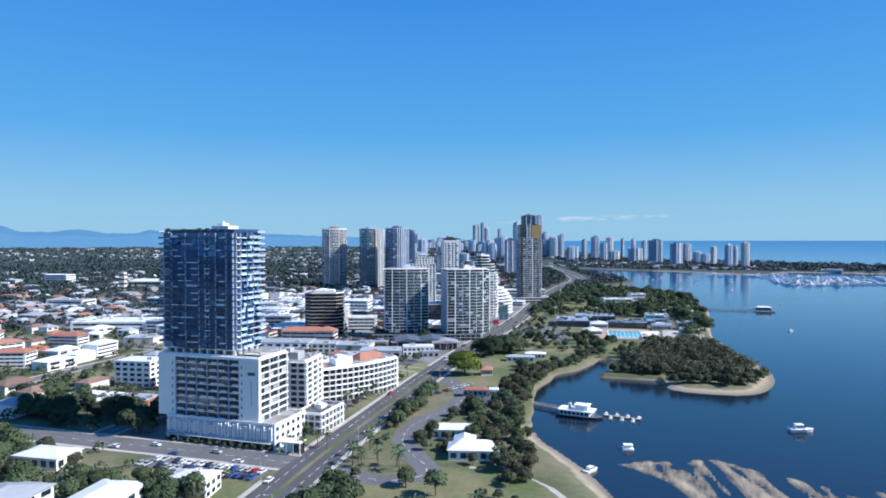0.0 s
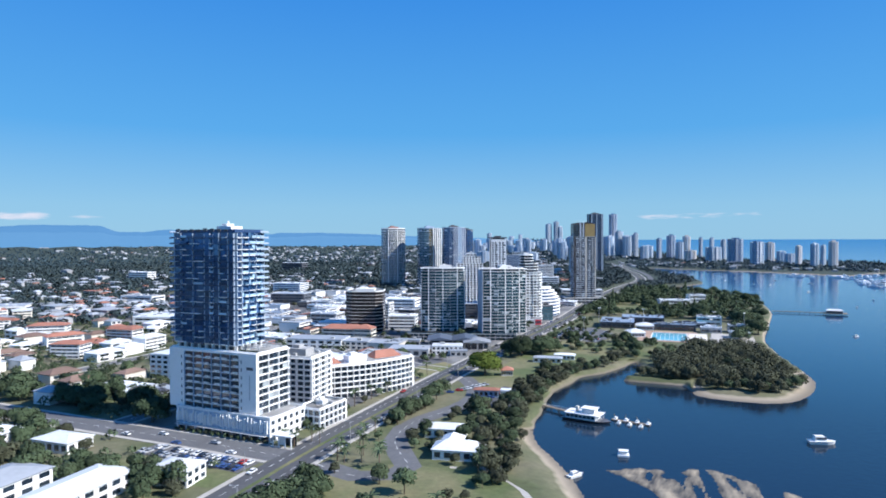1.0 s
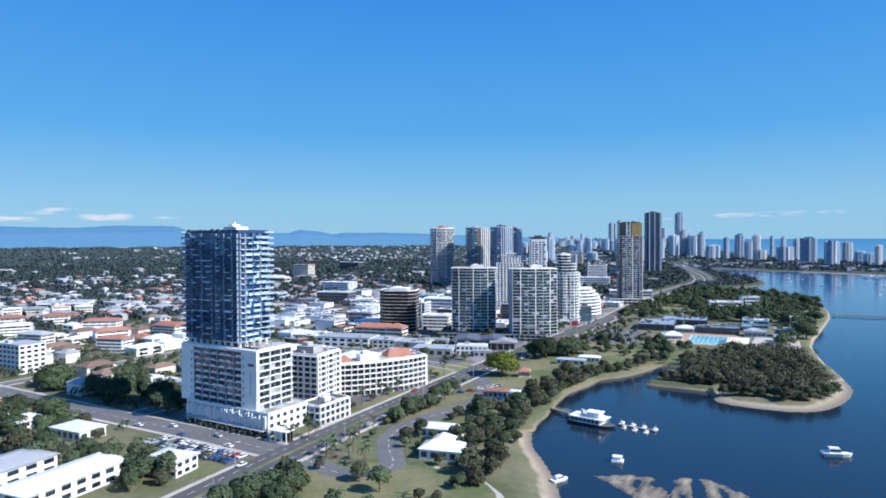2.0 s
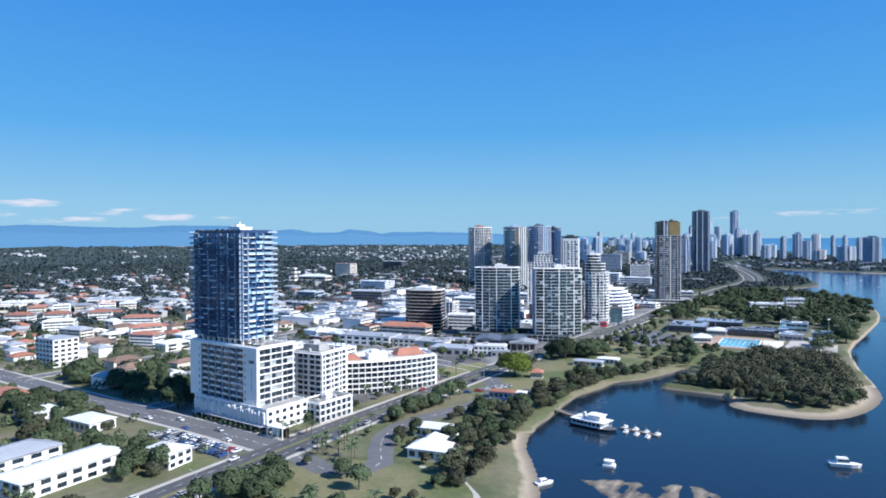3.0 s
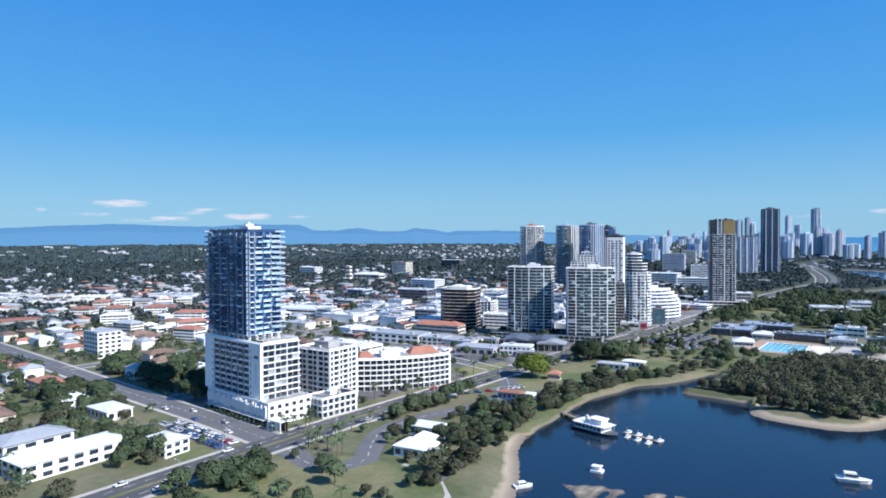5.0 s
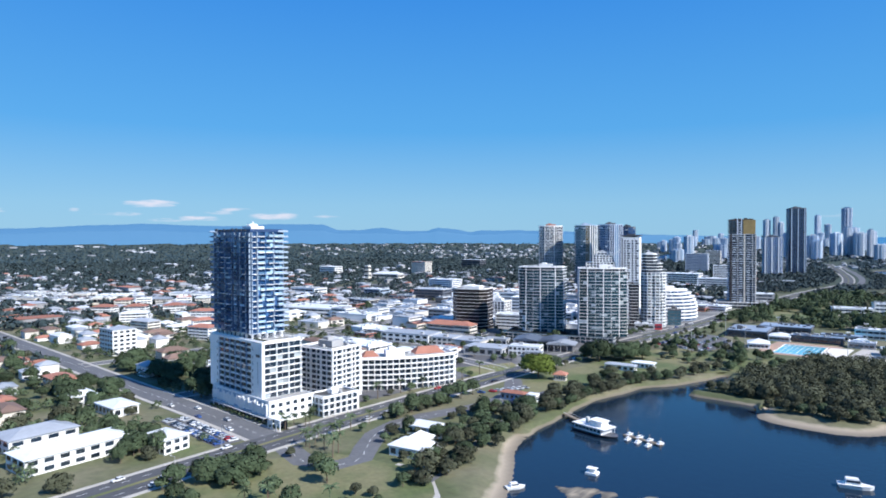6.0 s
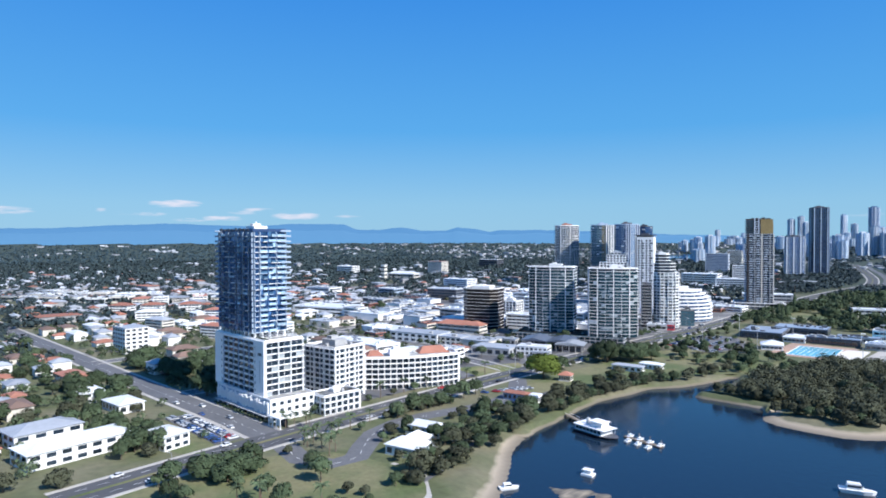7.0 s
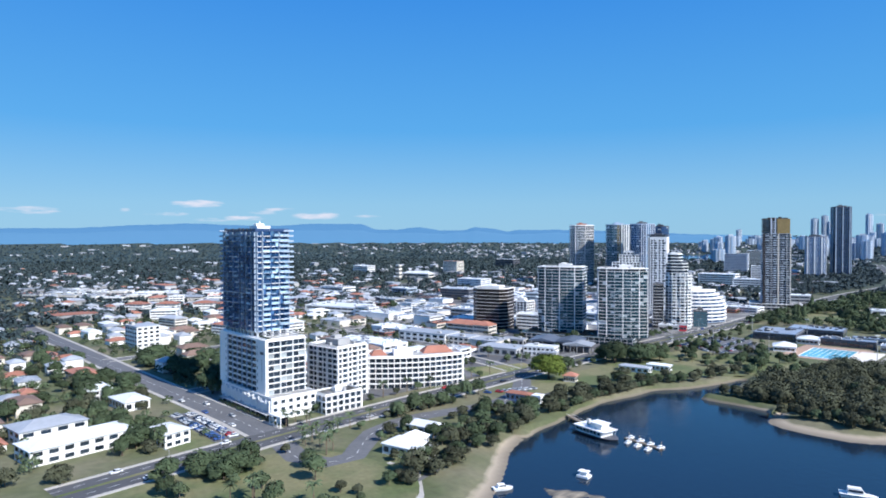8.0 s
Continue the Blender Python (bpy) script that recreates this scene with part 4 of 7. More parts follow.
roof_top(main, up, z4, NAVY, 1.3, (0.24, 0.4, 3.0), WHITE, (9, -2))
for i in range(8):
    solid(main, "formwork_board", -18 + i * 4.6, -15.6 + i * 4.6, -11.9, -11.6, z4 + 0.2, z4 + random.uniform(1.2, 1.9), DARKGREY)
solid(main, "hoist_mast", 8.0, 8.8, -3.0, -2.3, z4 + 4.0, z4 + 5.6, WHITE)

# --- white canopy on the corner before the podium
canopy = thing("corner_canopy", pose(-156, 257.5, 3, 0, 0, 4), "white flat-roofed entrance canopy on slim columns at the corner", "canopy")
claim(-156, 257.5, 6)
solid(canopy, "roof", -5.5, 5.5, -3.2, 3.2, 5.4, 6.0, WHITE, "", 0.08)
solid(canopy, "back_wall", -5.2, -1.0, 1.6, 2.2, 0, 5.4, WHITE)
solid(canopy, "glass_front", -1.0, 5.0, 1.7, 1.9, 0, 5.4, GLASS_DARK)
for x in (-5.0, -1.7, 1.7, 5.0):
    solid(canopy, "column", x - 0.22, x + 0.22, -2.9, -2.46, 0, 5.4, WHITE)

# --- corner wing beside the podium
wing = thing("low_wing_building", pose(-150.5, 298, 3), "low white three-storey corner building with dark windows", "building")
zz = storeys(wing, rect(14, 24), 0, 3, 3.4, WHITE, GLASS_DARK, slab=(0.7, 0.3), bay=4, pane=(0.7, 0.7), each=(0, 1), piers=(WHITE, 0.4, 0.7, 1))
roof_top(wing, rect(14, 24), zz, WHITE, 0.8, (0.3, 0.2, 2.2))
claim(-163, 298, 13)
wing.location.x = -164

# --- white mid-rise between the tower and the hotel
slabblock = thing("white_apartment_block", pose(-193, 318, 3, 0, 0, 8), "bright white rendered mid-rise apartment block with deep balconies", "building")
claim(-193, 318, 18)
zz = storeys(slabblock, rect(26, 24), 0, 10, 3.1, WHITE, GLASS_DARK, slab=(1.1, 0.3), bay=4.3, pane=(0.72, 0.72), each=(0,), rails=(WHITE, 0.75), piers=(WHITE, 0.9, 1.1, 2))
roof_top(slabblock, rect(26, 24), zz, WHITE, 1.2, (0.45, 0.4, 4.0), CONCRETE)

# --- the curved white hotel
hotel = thing("curved_hotel", pose(-184, 372, 3, 0, 0, 62), "long curved white hotel with a grid of recessed balconies", "hotel")
claim(-186, 352, 16), claim(-180, 372, 16), claim(-176, 392, 16), claim(-192, 372, 14)
hp = bowed(62, 20, 5, 8)
zz = storeys(hotel, hp, 0, 6, 3.3, WHITE, GLASS_DARK, slab=(1.3, 0.32), bay=4.0, pane=(0.86, 0.8), each=(0, 1, 2, 3), rails=(WHITE, 0.6), piers=(WHITE, 0.32, 1.35, 1))
roof_top(hotel, hp, zz, WHITE, 1.2, (0.2, 0.3, 4.0), WHITE, (-8, 0))
bm = bmesh.new()
prism(bm, [(6, -4), (27, -4), (27, 9), (6, 9)], zz + 0.1, zz + 4.2, [(10, 2), (23, 2), (23, 3), (10, 3)])
part("hipped_roof", bm, ROOF_RED, hotel, "terracotta tiled hipped roof")
bm = bmesh.new()
prism(bm, [(-29, -4), (-18, -4), (-18, 8), (-29, 8)], zz + 0.1, zz + 3.2, [(-26, 1.5), (-21, 1.5), (-21, 2.5), (-26, 2.5)])
part("hipped_roof", bm, ROOF_RED, hotel, "terracotta tiled hipped roof")

# --- the twin curved apartment blocks and their shared podium
GLASS_TEAL = material("teal_balustrade_glass", (0.075, 0.15, 0.19), 0.12, metal=0.1, vary=0.15, amount=0.08, spec=0.8)


def curved_block(x, y, rot, w, label, floors=20):
    b = thing("curved_apartment_block", pose(x, y, 9, 0, 0, rot), label, "building", "twin apartment blocks")
    claim(x, y, 26)
    p = bowed(w, 20, 3.2, 6)
    z = storeys(b, p, 0, floors, 3.0, STEELBLUE, GLASS_GREEN, slab=(0.8, 0.34), slab_mat=WHITE, bay=3.6, pane=(0.97, 0.9), each=(2, 3), rails=(GLASS_TEAL, 0.85), rail_edges=(1, 2, 3, 4), piers=(WHITE, 0.26, 0.62, 2), pier_edges=(0, 1, 2, 3, 4, 5), blinds=0.09)
    bm = bmesh.new()
    for k in (1, 3, 5):
        u, v = p[k]
        box(bm, u - 0.35, u + 0.35, v - 0.9, v + 0.2, 0, z + 2.6)
    part("rib", bm, WHITE, b, "tall white rib between the balconies")
    q = offset(p, -1.5)
    z = storeys(b, q, z, 1, 2.6, DARKGREY, GLASS_DARK, slab=(2.6, 0.4), slab_mat=WHITE, bay=4, pane=(0.8, 0.7))
    roof_top(b, q, z, WHITE, 0.6, (0.3, 0.4, 2.6), WHITE, (3, 2))
    return b


curved_block(-237, 608, 25, 43, "curved apartment block with pale green glass balconies, partly in shade")
g2 = curved_block(-178, 620, 34, 43, "curved apartment block with pale green glass balconies in sunlight")
solid(g2, "side_wall", -22.6, -21.6, -9.5, 9.5, 0, 61, STEELBLUE, "blank pale blue-grey side wall")
podium = thing("shared_podium", pose(-214, 606, 3, 0, 0, 20), "two-storey concrete podium with glazed arcade under twin apartment blocks", "podium")
pp = rect(104, 40)
zz = storeys(podium, pp, 0, 2, 3.0, DARKGREY, GLASS_GREEN, slab=(1.0, 0.35), slab_mat=CONCRETE, bay=5, pane=(0.9, 0.75), each=(0,), piers=(CONCRETE, 0.4, 0.9, 1), pier_edges=(0,))
roof_top(podium, pp, zz, GLASS_TEAL, 0.7, (0, 0, 0))

# --- the brown banded office block
office = thing("brown_office_block", pose(-328, 608, 3, 0, 0, 22), "brown office block with white horizontal bands and chamfered corners", "office")
claim(-328, 608, 24)
op = chamfered(39, 34, 7)
zz = storeys(office, op, 0, 12, 3.55, BROWN, GLASS_SMOKE, slab=(0.2, 0.26), slab_mat=WHITE, bay=4.5, pane=(0.97, 0.6), each=(0, 1, 2))
roof_top(office, op, zz, WHITE, 1.0, (0.5, 0.5, 2.6), WHITE)
annex = thing("white_office_annex", pose(-352, 684, 3, 0, 0, 10), "narrow white apartment building with vertical window slots", "building")
claim(-352, 684, 14)
zz = storeys(annex, rect(22, 18), 0, 7, 3.1, WHITE, GLASS_DARK, slab=(0.5, 0.3), bay=4.4, pane=(0.7, 0.75), piers=(WHITE, 0.8, 0.6, 1))
roof_top(annex, rect(22, 18), zz, WHITE, 0.9)

# --- the slim lens-shaped towers
def lens_tower(x, y, rot, w, d, floors, wall, glass, label, top=None, rib=None, slab=(0.35, 0.55), edge_glass=None, rib_edges=(0, 2, 5, 6)):
    b = thing("apartment_tower", pose(x, y, 3, 0, 0, rot), label, "tower", "slim residential towers")
    claim(x, y, w * 0.6)
    p = lens(w, d)
    z = storeys(b, p, 0, floors, 3.15, wall, glass, slab=slab, slab_mat=wall, bay=4.5, pane=(0.94, 0.78), piers=rib, pier_edges=rib_edges if rib else None, edge_glass=edge_glass, blinds=0.03)
    roof_top(b, p, z, wall, 1.2, (0.4, 0.4, 4.0), top or wall)
    return b


lens_tower(-617, 1183, 42, 46, 36, 38, WHITE, GLASS_DARK, "slim curved grey-white banded residential tower with a red roof", ROOF_RED, (WHITE, 0.9, 0.9, 4), (0.3, 0.75), None, (1, 3))
lens_tower(-538, 1190, 40, 44, 34, 38, STEELBLUE, GLASS_GREEN, "slim curved glass residential tower with white ribs and bronze glass", None, (WHITE, 1.5, 1.4, 1), (0.3, 0.5), {2: GLASS_BRONZE}, (3, 4))
lens_tower(-474, 1168, 40, 41, 34, 38, STEELBLUE, GLASS_BLUE, "slim curved glass residential tower with pale ribs", DARKGREY, (FAR_PALE, 1.0, 1.0, 1), (0.3, 0.6), {3: GLASS_MID}, (2, 3, 4))
lens_tower(-484, 1253, 20, 30, 22, 37, DARKGREY, GLASS_BLUE, "charcoal slim residential tower half hidden behind others", DARKGREY)

# --- white stepped apartment building
stepped = thing("stepped_apartment_building", pose(-300, 830, 3, 0, 0, 25), "white apartment building with stepped penthouses and small dark windows", "building")
claim(-300, 830, 22)
sp = rect(34, 24)
zz = storeys(stepped, sp, 0, 21, 3.1, WHITE, GLASS_DARK, slab=(0.5, 0.3), bay=4.2, pane=(0.66, 0.66), piers=(WHITE, 1.2, 0.9, 2))
sp2 = [(-9, -10), (15, -10), (15, 10), (-9, 10)]
zz = storeys(stepped, sp2, zz, 3, 3.1, WHITE, GLASS_DARK, slab=(0.6, 0.3), bay=4, pane=(0.6, 0.6))
sp3 = [(-4, -7), (9, -7), (9, 7), (-4, 7)]
zz = storeys(stepped, sp3, zz, 1, 3.4, WHITE, GLASS_DARK, slab=(0.6, 0.3), bay=4, pane=(0.6, 0.6))
roof_top(stepped, sp3, zz, WHITE, 0.8, (0.4, 0.4, 2.0))

# --- slim white tower with the dark cap
capped = thing("capped_tower", pose(-264, 843, 3, 0, 0, 20), "slim tower with white frame, charcoal side and overhanging dark cap", "tower")
claim(-264, 843, 16)
cp = rect(22, 20)
zz = storeys(capped, cp, 0, 31, 3.1, DARKGREY, GLASS_DARK, slab=(0.35, 0.25), slab_mat=CONCRETE, bay=3.6, pane=(0.8, 0.7))
solid(capped, "frame_panel", -8.6, 11.6, -11.2, -9.9, 4, zz + 1.0, WHITE, "white rendered frame panel")
solid(capped, "frame_panel", 10.6, 11.5, -9.0, 9.6, 4, zz + 1.0, WHITE, "white rendered frame panel")
solid(capped, "fin", -11.2, -9.6, -11.1, -9.9, 0, zz + 1.0, CONCRETE)
for f in range(29):
    for x, w in ((-7.2, 2.0), (-3.6, 3.6 if f % 4 else 1.8), (2.0, 2.2), (6.2, 2.4 if f % 3 else 4.2)):
        solid(capped, "window", x, x + w, -11.28, -11.1, f * 3.1 + 4.6, f * 3.1 + 6.6, GLASS_DARK)
solid(capped, "cap", -12.5, 12.5, -11.5, 11.5, zz + 2.6, zz + 4.0, DARKGREY, "overhanging charcoal roof cap")
solid(capped, "plant_drum", -5, 5, -4, 5, zz + 4.0, zz + 5.8, DARKGREY, "charcoal louvred plant room")
solid(capped, "cap_core", -9, 9, -8, 8, zz, zz + 3.0, GLASS_DARK)

# --- terraced white building beside the highway
terrace = thing("terraced_tower", pose(-189, 748, 3, 0, 0, 28), "white balconied apartment tower stepping back towards its top", "tower")
terrace.scale = (1.06, 1.06, 1.06)
claim(-189, 748, 18)
tp = chamfered(24, 20, 6)
zz = storeys(terrace, tp, 0, 18, 3.1, WHITE, GLASS_DARK, slab=(0.25, 0.3), slab_mat=WHITE, bay=4, pane=(0.72, 0.66), each=(0,), piers=(WHITE, 0.5, 0.5, 2), pier_edges=(0, 1, 2), blinds=0.12)
terrace_rng = random.Random(17)
deck = shared(("balcony", "terrace"), lambda b: (box(b, -2.4, 2.4, -1.9, 0.05, -0.3, 0.1), box(b, -2.4, 2.4, -1.9, -1.75, 0.1, 1.05), box(b, -2.4, -2.25, -1.75, 0, 0.1, 1.05)), WHITE)
for f in range(1, 18):
    for x, y, turn in ((-3.2, -10, 0), (3.2, -10, 0), (9.0, -7.0, 45), (12, -0.5, 90)):
        if terrace_rng.random() < 0.86:
            child("balcony", deck, terrace, pose(x + terrace_rng.uniform(-0.4, 0.4), y, f * 3.1, 0, 0, turn))
for s, (fx, n) in enumerate(((0.82, 3), (0.55, 3))):
    q = [(x * fx - 1.6 - s * 2.0, y * fx + 1.0) for x, y in tp]
    zz = storeys(terrace, q, zz, n, 3.1, DARKGREY, GLASS_DARK, slab=(1.1, 0.7), slab_mat=WHITE, bay=4, pane=(0.85, 0.65))
roof_top(terrace, q, zz, WHITE, 0.8, (0.5, 0.5, 1.6))
side = thing("dark_apartment_slab", pose(-207, 739, 3, 0, 0, 28), "dark brown apartment slab with white balcony edges beside the terraced tower", "building")
side.scale = (1.06, 1.06, 1.06)
sq = rect(10, 20)
zz = storeys(side, sq, 0, 14, 3.1, BROWN, GLASS_DARK, slab=(0.6, 0.3), slab_mat=WHITE, bay=3.5, pane=(0.7, 0.6), each=(0,))
roof_top(side, sq, zz, BROWN, 0.8, (0.3, 0.3, 1.5))

# --- the sloping white terraces further on
slope = thing("sloping_terrace_building", pose(-187, 820, 3, 0, 0, 30), "low white terraced building with blue bands stepping down to the road", "building")
slope.scale = (1.06, 1.06, 1.06)
claim(-187, 820, 24)
for s in range(9):
    w, d = 39 - max(0, s - 3) ** 2 * 0.45, 31 - max(0, s - 4) ** 2 * 0.2
    q = [(-22 + w * math.sin(i * math.pi / 20), 15 - d * math.cos(i * math.pi / 20)) for i in range(11)] + [(-22, 15)]
    bm = bmesh.new()
    prism(bm, q, s * 3.7, s * 3.7 + 3.6)
    st = part("storey", bm, STEELBLUE, slope)
    bm = bmesh.new()
    prism(bm, offset(q, 1.1), s * 3.7 + 2.7, s * 3.7 + 4.3)
    part("band", bm, WHITE, st)
    bm = bmesh.new()
    prism(bm, offset(q, 0.06), s * 3.7 + 0.7, s * 3.7 + 2.6)
    part("glazing", bm, GLASS_BLUE, st)
    bm = bmesh.new()
    for i in range(0, 11, 2):
        box(bm, q[i][0] - 0.3, q[i][0] + 0.3, q[i][1] - 0.5, q[i][1] + 0.3, s * 3.7 + 0.6, s * 3.7 + 2.7)
    part("mullion", bm, WHITE, st)
solid(slope, "plant_room", -20, -8, 2, 13, 34.0, 37.0, WHITE)
glassbox = thing("dark_glass_office", pose(-177, 774, 3, 0, 0, 28), "small dark glass office block at the roadside", "office")
q = rect(14, 14)
zz = storeys(glassbox, q, 0, 5, 3.3, DARKGREY, GLASS_TEAL, slab=(0.1, 0.15), bay=3.5, pane=(0.92, 0.85), each=(0,))
roof_top(glassbox, q, zz, DARKGREY, 0.8)
claim(-177, 774, 10)

# --- tower with gold-clad crown
crown = thing("gold_crowned_tower", pose(-186, 1012, 3, 0, 0, 24), "tall grey balconied tower with gold-bronze clad top storeys", "tower")
claim(-186, 1012, 30)
q = rect(33, 24)
zz = storeys(crown, q, 8, 30, 3.1, DARKGREY, GLASS_DARK, slab=(1.1, 0.5), slab_mat=FAR_PALE, bay=4.0, pane=(0.8, 0.68), blinds=0.15)
for x, w, m in ((-14.5, 2.2, BROWN), (-6.0, 1.0, CONCRETE), (2.5, 1.8, CREAM), (12.5, 1.0, CONCRETE)):
    solid(crown, 'pier', x - w / 2, x + w / 2, -13.2, -11.9, 8, zz, m)
    solid(crown, 'pier', x - w / 2 + 0.3, x + w / 2 - 0.3, -13.8, -13.2, 8, zz - 48 + w * 4, m)
for y, w, m in ((-9.0, 1.6, CREAM), (1.0, 2.0, BROWN), (9.0, 1.6, DARKGREY)):
    solid(crown, 'pier', 16.4, 17.7, y - w / 2, y + w / 2, 8, zz, m)
crown_rng = random.Random(12)
me = shared(("balcony", "crown"), lambda b: (box(b, -1.7, 1.7, -1.9, 0.05, -0.2, 0.1), box(b, -1.7, 1.7, -1.9, -1.8, 0.1, 0.8)), FAR_PALE)
for f in range(30):
    for x in (-10.2, -1.8, 7.5):
        if crown_rng.random() < 0.75:
            child("balcony", me, crown, pose(x + crown_rng.uniform(-0.8, 0.8), -12, 8 + f * 3.1 + 0.2))
q2 = [(-16.5, -12), (15, -12), (15, 11.5), (-16.5, 11.5)]
zt = storeys(crown, q2, zz, 6, 3.1, BROWN, GLASS_DARK, slab=(0.3, 0.25), slab_mat=BROWN, bay=4.0, pane=(0.85, 0.7))
solid(crown, "gold_screen", 1.0, 15.6, -13.1, -11.9, zz + 0.2, zt + 1.0, GOLD, "gold-bronze perforated screen")
for x, up in ((-6.2, 2.4), (-1.2, 3.4)):  # pale ribs running up past the roof beside the screen
    solid(crown, "crown_rib", x - 0.6, x + 0.6, -13.2, -11.9, zz + 0.05, zt + up, FAR_PALE)
for k in range(6):
    solid(crown, "crown_balcony", -5.5, -1.9, -13.0, -11.9, zz + k * 3.1 + 0.3, zz + k * 3.1 + 1.2, FAR_PALE)
for x0, x1, up in ((-16.3, -11.5, 1.8), (-10.0, -7.5, 3.0), (3.0, 6.5, 3.6), (8.5, 13.5, 2.6)):
    solid(crown, "roof_screen", x0, x1, -8.5, 4.0, zt + 0.3, zt + up, BROWN)
solid(crown, "gold_screen", 15.05, 16.2, -11.9, 11, zz + 0.2, zt + 1.0, GOLD, "gold-bronze perforated screen")
roof_top(crown, q2, zt, BROWN, 1.0, (0.6, 0.6, 2.0), BROWN)
qp = rect(60, 40)
zz = storeys(crown, qp, 0, 2, 4.0, CONCRETE, GLASS_DARK, slab=(1.2, 0.5), slab_mat=WHITE, bay=6, pane=(0.8, 0.6))

# --- taller blue-grey towers behind it
def grid_tower(x, y, rot, w, d, h, wall, glass, label, rib=None, bayw=5.0):
    b = thing("residential_tower", pose(x, y, 3, 0, 0, rot), label, "tower", "towers beyond the park")
    claim(x, y, max(w, d) * 0.7)
    q = chamfered(w, d, 4)
    n = int((h - 3) / 3.2)
    z = storeys(b, q, 0, n, 3.2, wall, glass, slab=(0.3, 0.5), slab_mat=wall, bay=bayw, pane=(0.8, 0.65), piers=rib, pier_edges=(0, 2, 4, 6) if rib else None)
    roof_top(b, q, z, DARKGREY, 1.5, (0.5, 0.5, 4.0), DARKGREY)


grid_tower(-340, 1850, 30, 37, 31, 170, NAVY, GLASS_DARK, "tall dark grey residential tower with vertical ribs", (STEELBLUE, 2.0, 1.2, 3))
grid_tower(-372, 1775, 20, 42, 30, 99, FAR_PALE, GLASS_BLUE, "pale residential slab with blue glass stripes and a dark top", (WHITE, 3.0, 1.0, 3))


# ---------------------------------------------------------------- trees
def leaf_cloud(rng, lobes, n, size, flat=0.75):
    """Small leaf sprays over the outsides of several lobes; each spray a bent pair of triangles."""
    verts, faces, normals = [], [], []
    mid = np.array([0.0, 0.0, min(l[2] for l in lobes) * 0.8])
    for (cx, cy, cz, r, h) in lobes:
        k = max(6, int(n * r / sum(l[3] for l in lobes)))
        d = rng.normal(size=(k, 3))
        d /= np.linalg.norm(d, axis=1)[:, None]
        d[:, 2] = np.where(d[:, 2] < -0.45, -d[:, 2], d[:, 2])
        rad = rng.uniform(0.72, 1.08, k)
        pos = np.stack([cx + d[:, 0] * r * rad, cy + d[:, 1] * r * rad, cz + d[:, 2] * h * rad], 1)
        nrm = d + rng.normal(scale=0.35, size=(k, 3))
        nrm /= np.linalg.norm(nrm, axis=1)[:, None]
        a = np.cross(nrm, rng.normal(size=(k, 3)))
        a /= np.linalg.norm(a, axis=1)[:, None]
        b = np.cross(nrm, a)
        s = rng.uniform(0.6, 1.25, k)[:, None] * size
        soft = pos - mid
        soft = soft / np.linalg.norm(soft, axis=1)[:, None] + d * 0.9 + nrm * 0.5
        soft /= np.linalg.norm(soft, axis=1)[:, None]
        for p, u, v, w, q, sn in zip(pos, a * s, b * s * flat, nrm, s, soft):
            i = len(verts)
            verts += [tuple(p - u), tuple(p - v + w * q * 0.25), tuple(p + u), tuple(p + v - w * q * 0.2)]
            faces.append((i, i + 1, i + 2, i + 3))
            normals += [tuple(sn)] * 4
    return verts, faces, normals


def crown_mesh(verts, faces, normals, mat):
    me = raw_mesh("crown", verts, faces, mat)
    me.polygons.foreach_set("use_smooth", [True] * len(me.polygons))
    me.normals_split_custom_set_from_vertices(normals)
    return me


def trunk_mesh(rng, h, r, limbs, spread, name="trunk"):
    bm = bmesh.new()

    def limb(p, q, r0, r1, k=6):
        d = (q - p).normalized()
        u = d.orthogonal().normalized()
        w = d.cross(u)
        rings = [[bm.verts.new(c + (u * math.cos(2 * math.pi * i / k) + w * math.sin(2 * math.pi * i / k)) * rr) for i in range(k)] for c, rr in ((p, r0), (p.lerp(q, 0.5) + Vector((rng.uniform(-.1, .1), rng.uniform(-.1, .1), 0)), (r0 + r1) / 2), (q, r1))]
        for a, b in zip(rings, rings[1:]):
            for i in range(k):
                bm.faces.new((a[i], a[(i + 1) % k], b[(i + 1) % k], b[i]))

    limb(Vector((0, 0, -0.3)), Vector((0, 0, h * 0.45)), r, r * 0.7)
    for i in range(limbs):
        a = 2 * math.pi * i / limbs + rng.uniform(-0.4, 0.4)
        limb(Vector((0, 0, h * rng.uniform(0.3, 0.45))), Vector((math.cos(a) * spread, math.sin(a) * spread, h * rng.uniform(0.65, 0.85))), r * 0.5, r * 0.15)
    return mesh_of(bm, name, BARK)


def broad_tree(seed, w, h, leaves, n=620, size=0.95, lobes=9, name="tree", label="", base=0.5):
    rng = np.random.default_rng(seed)
    me = trunk_mesh(rng, h, w * 0.028, 5, w * 0.28)
    ob = tagged(new(name, me), label, "tree")
    ls = [(0, 0, h * 0.6, w * 0.33, h * 0.36)]
    for i in range(lobes):
        a = 2 * math.pi * i / lobes + rng.uniform(-0.3, 0.3)
        q = rng.uniform(0.18, 0.34) * w
        ls.append((math.cos(a) * q, math.sin(a) * q, h * rng.uniform(base * 0.72, 0.72), w * rng.uniform(0.13, 0.22), h * rng.uniform(0.15, 0.24)))
    child("crown", crown_mesh(*leaf_cloud(rng, ls, n, size), leaves), ob)
    return ob


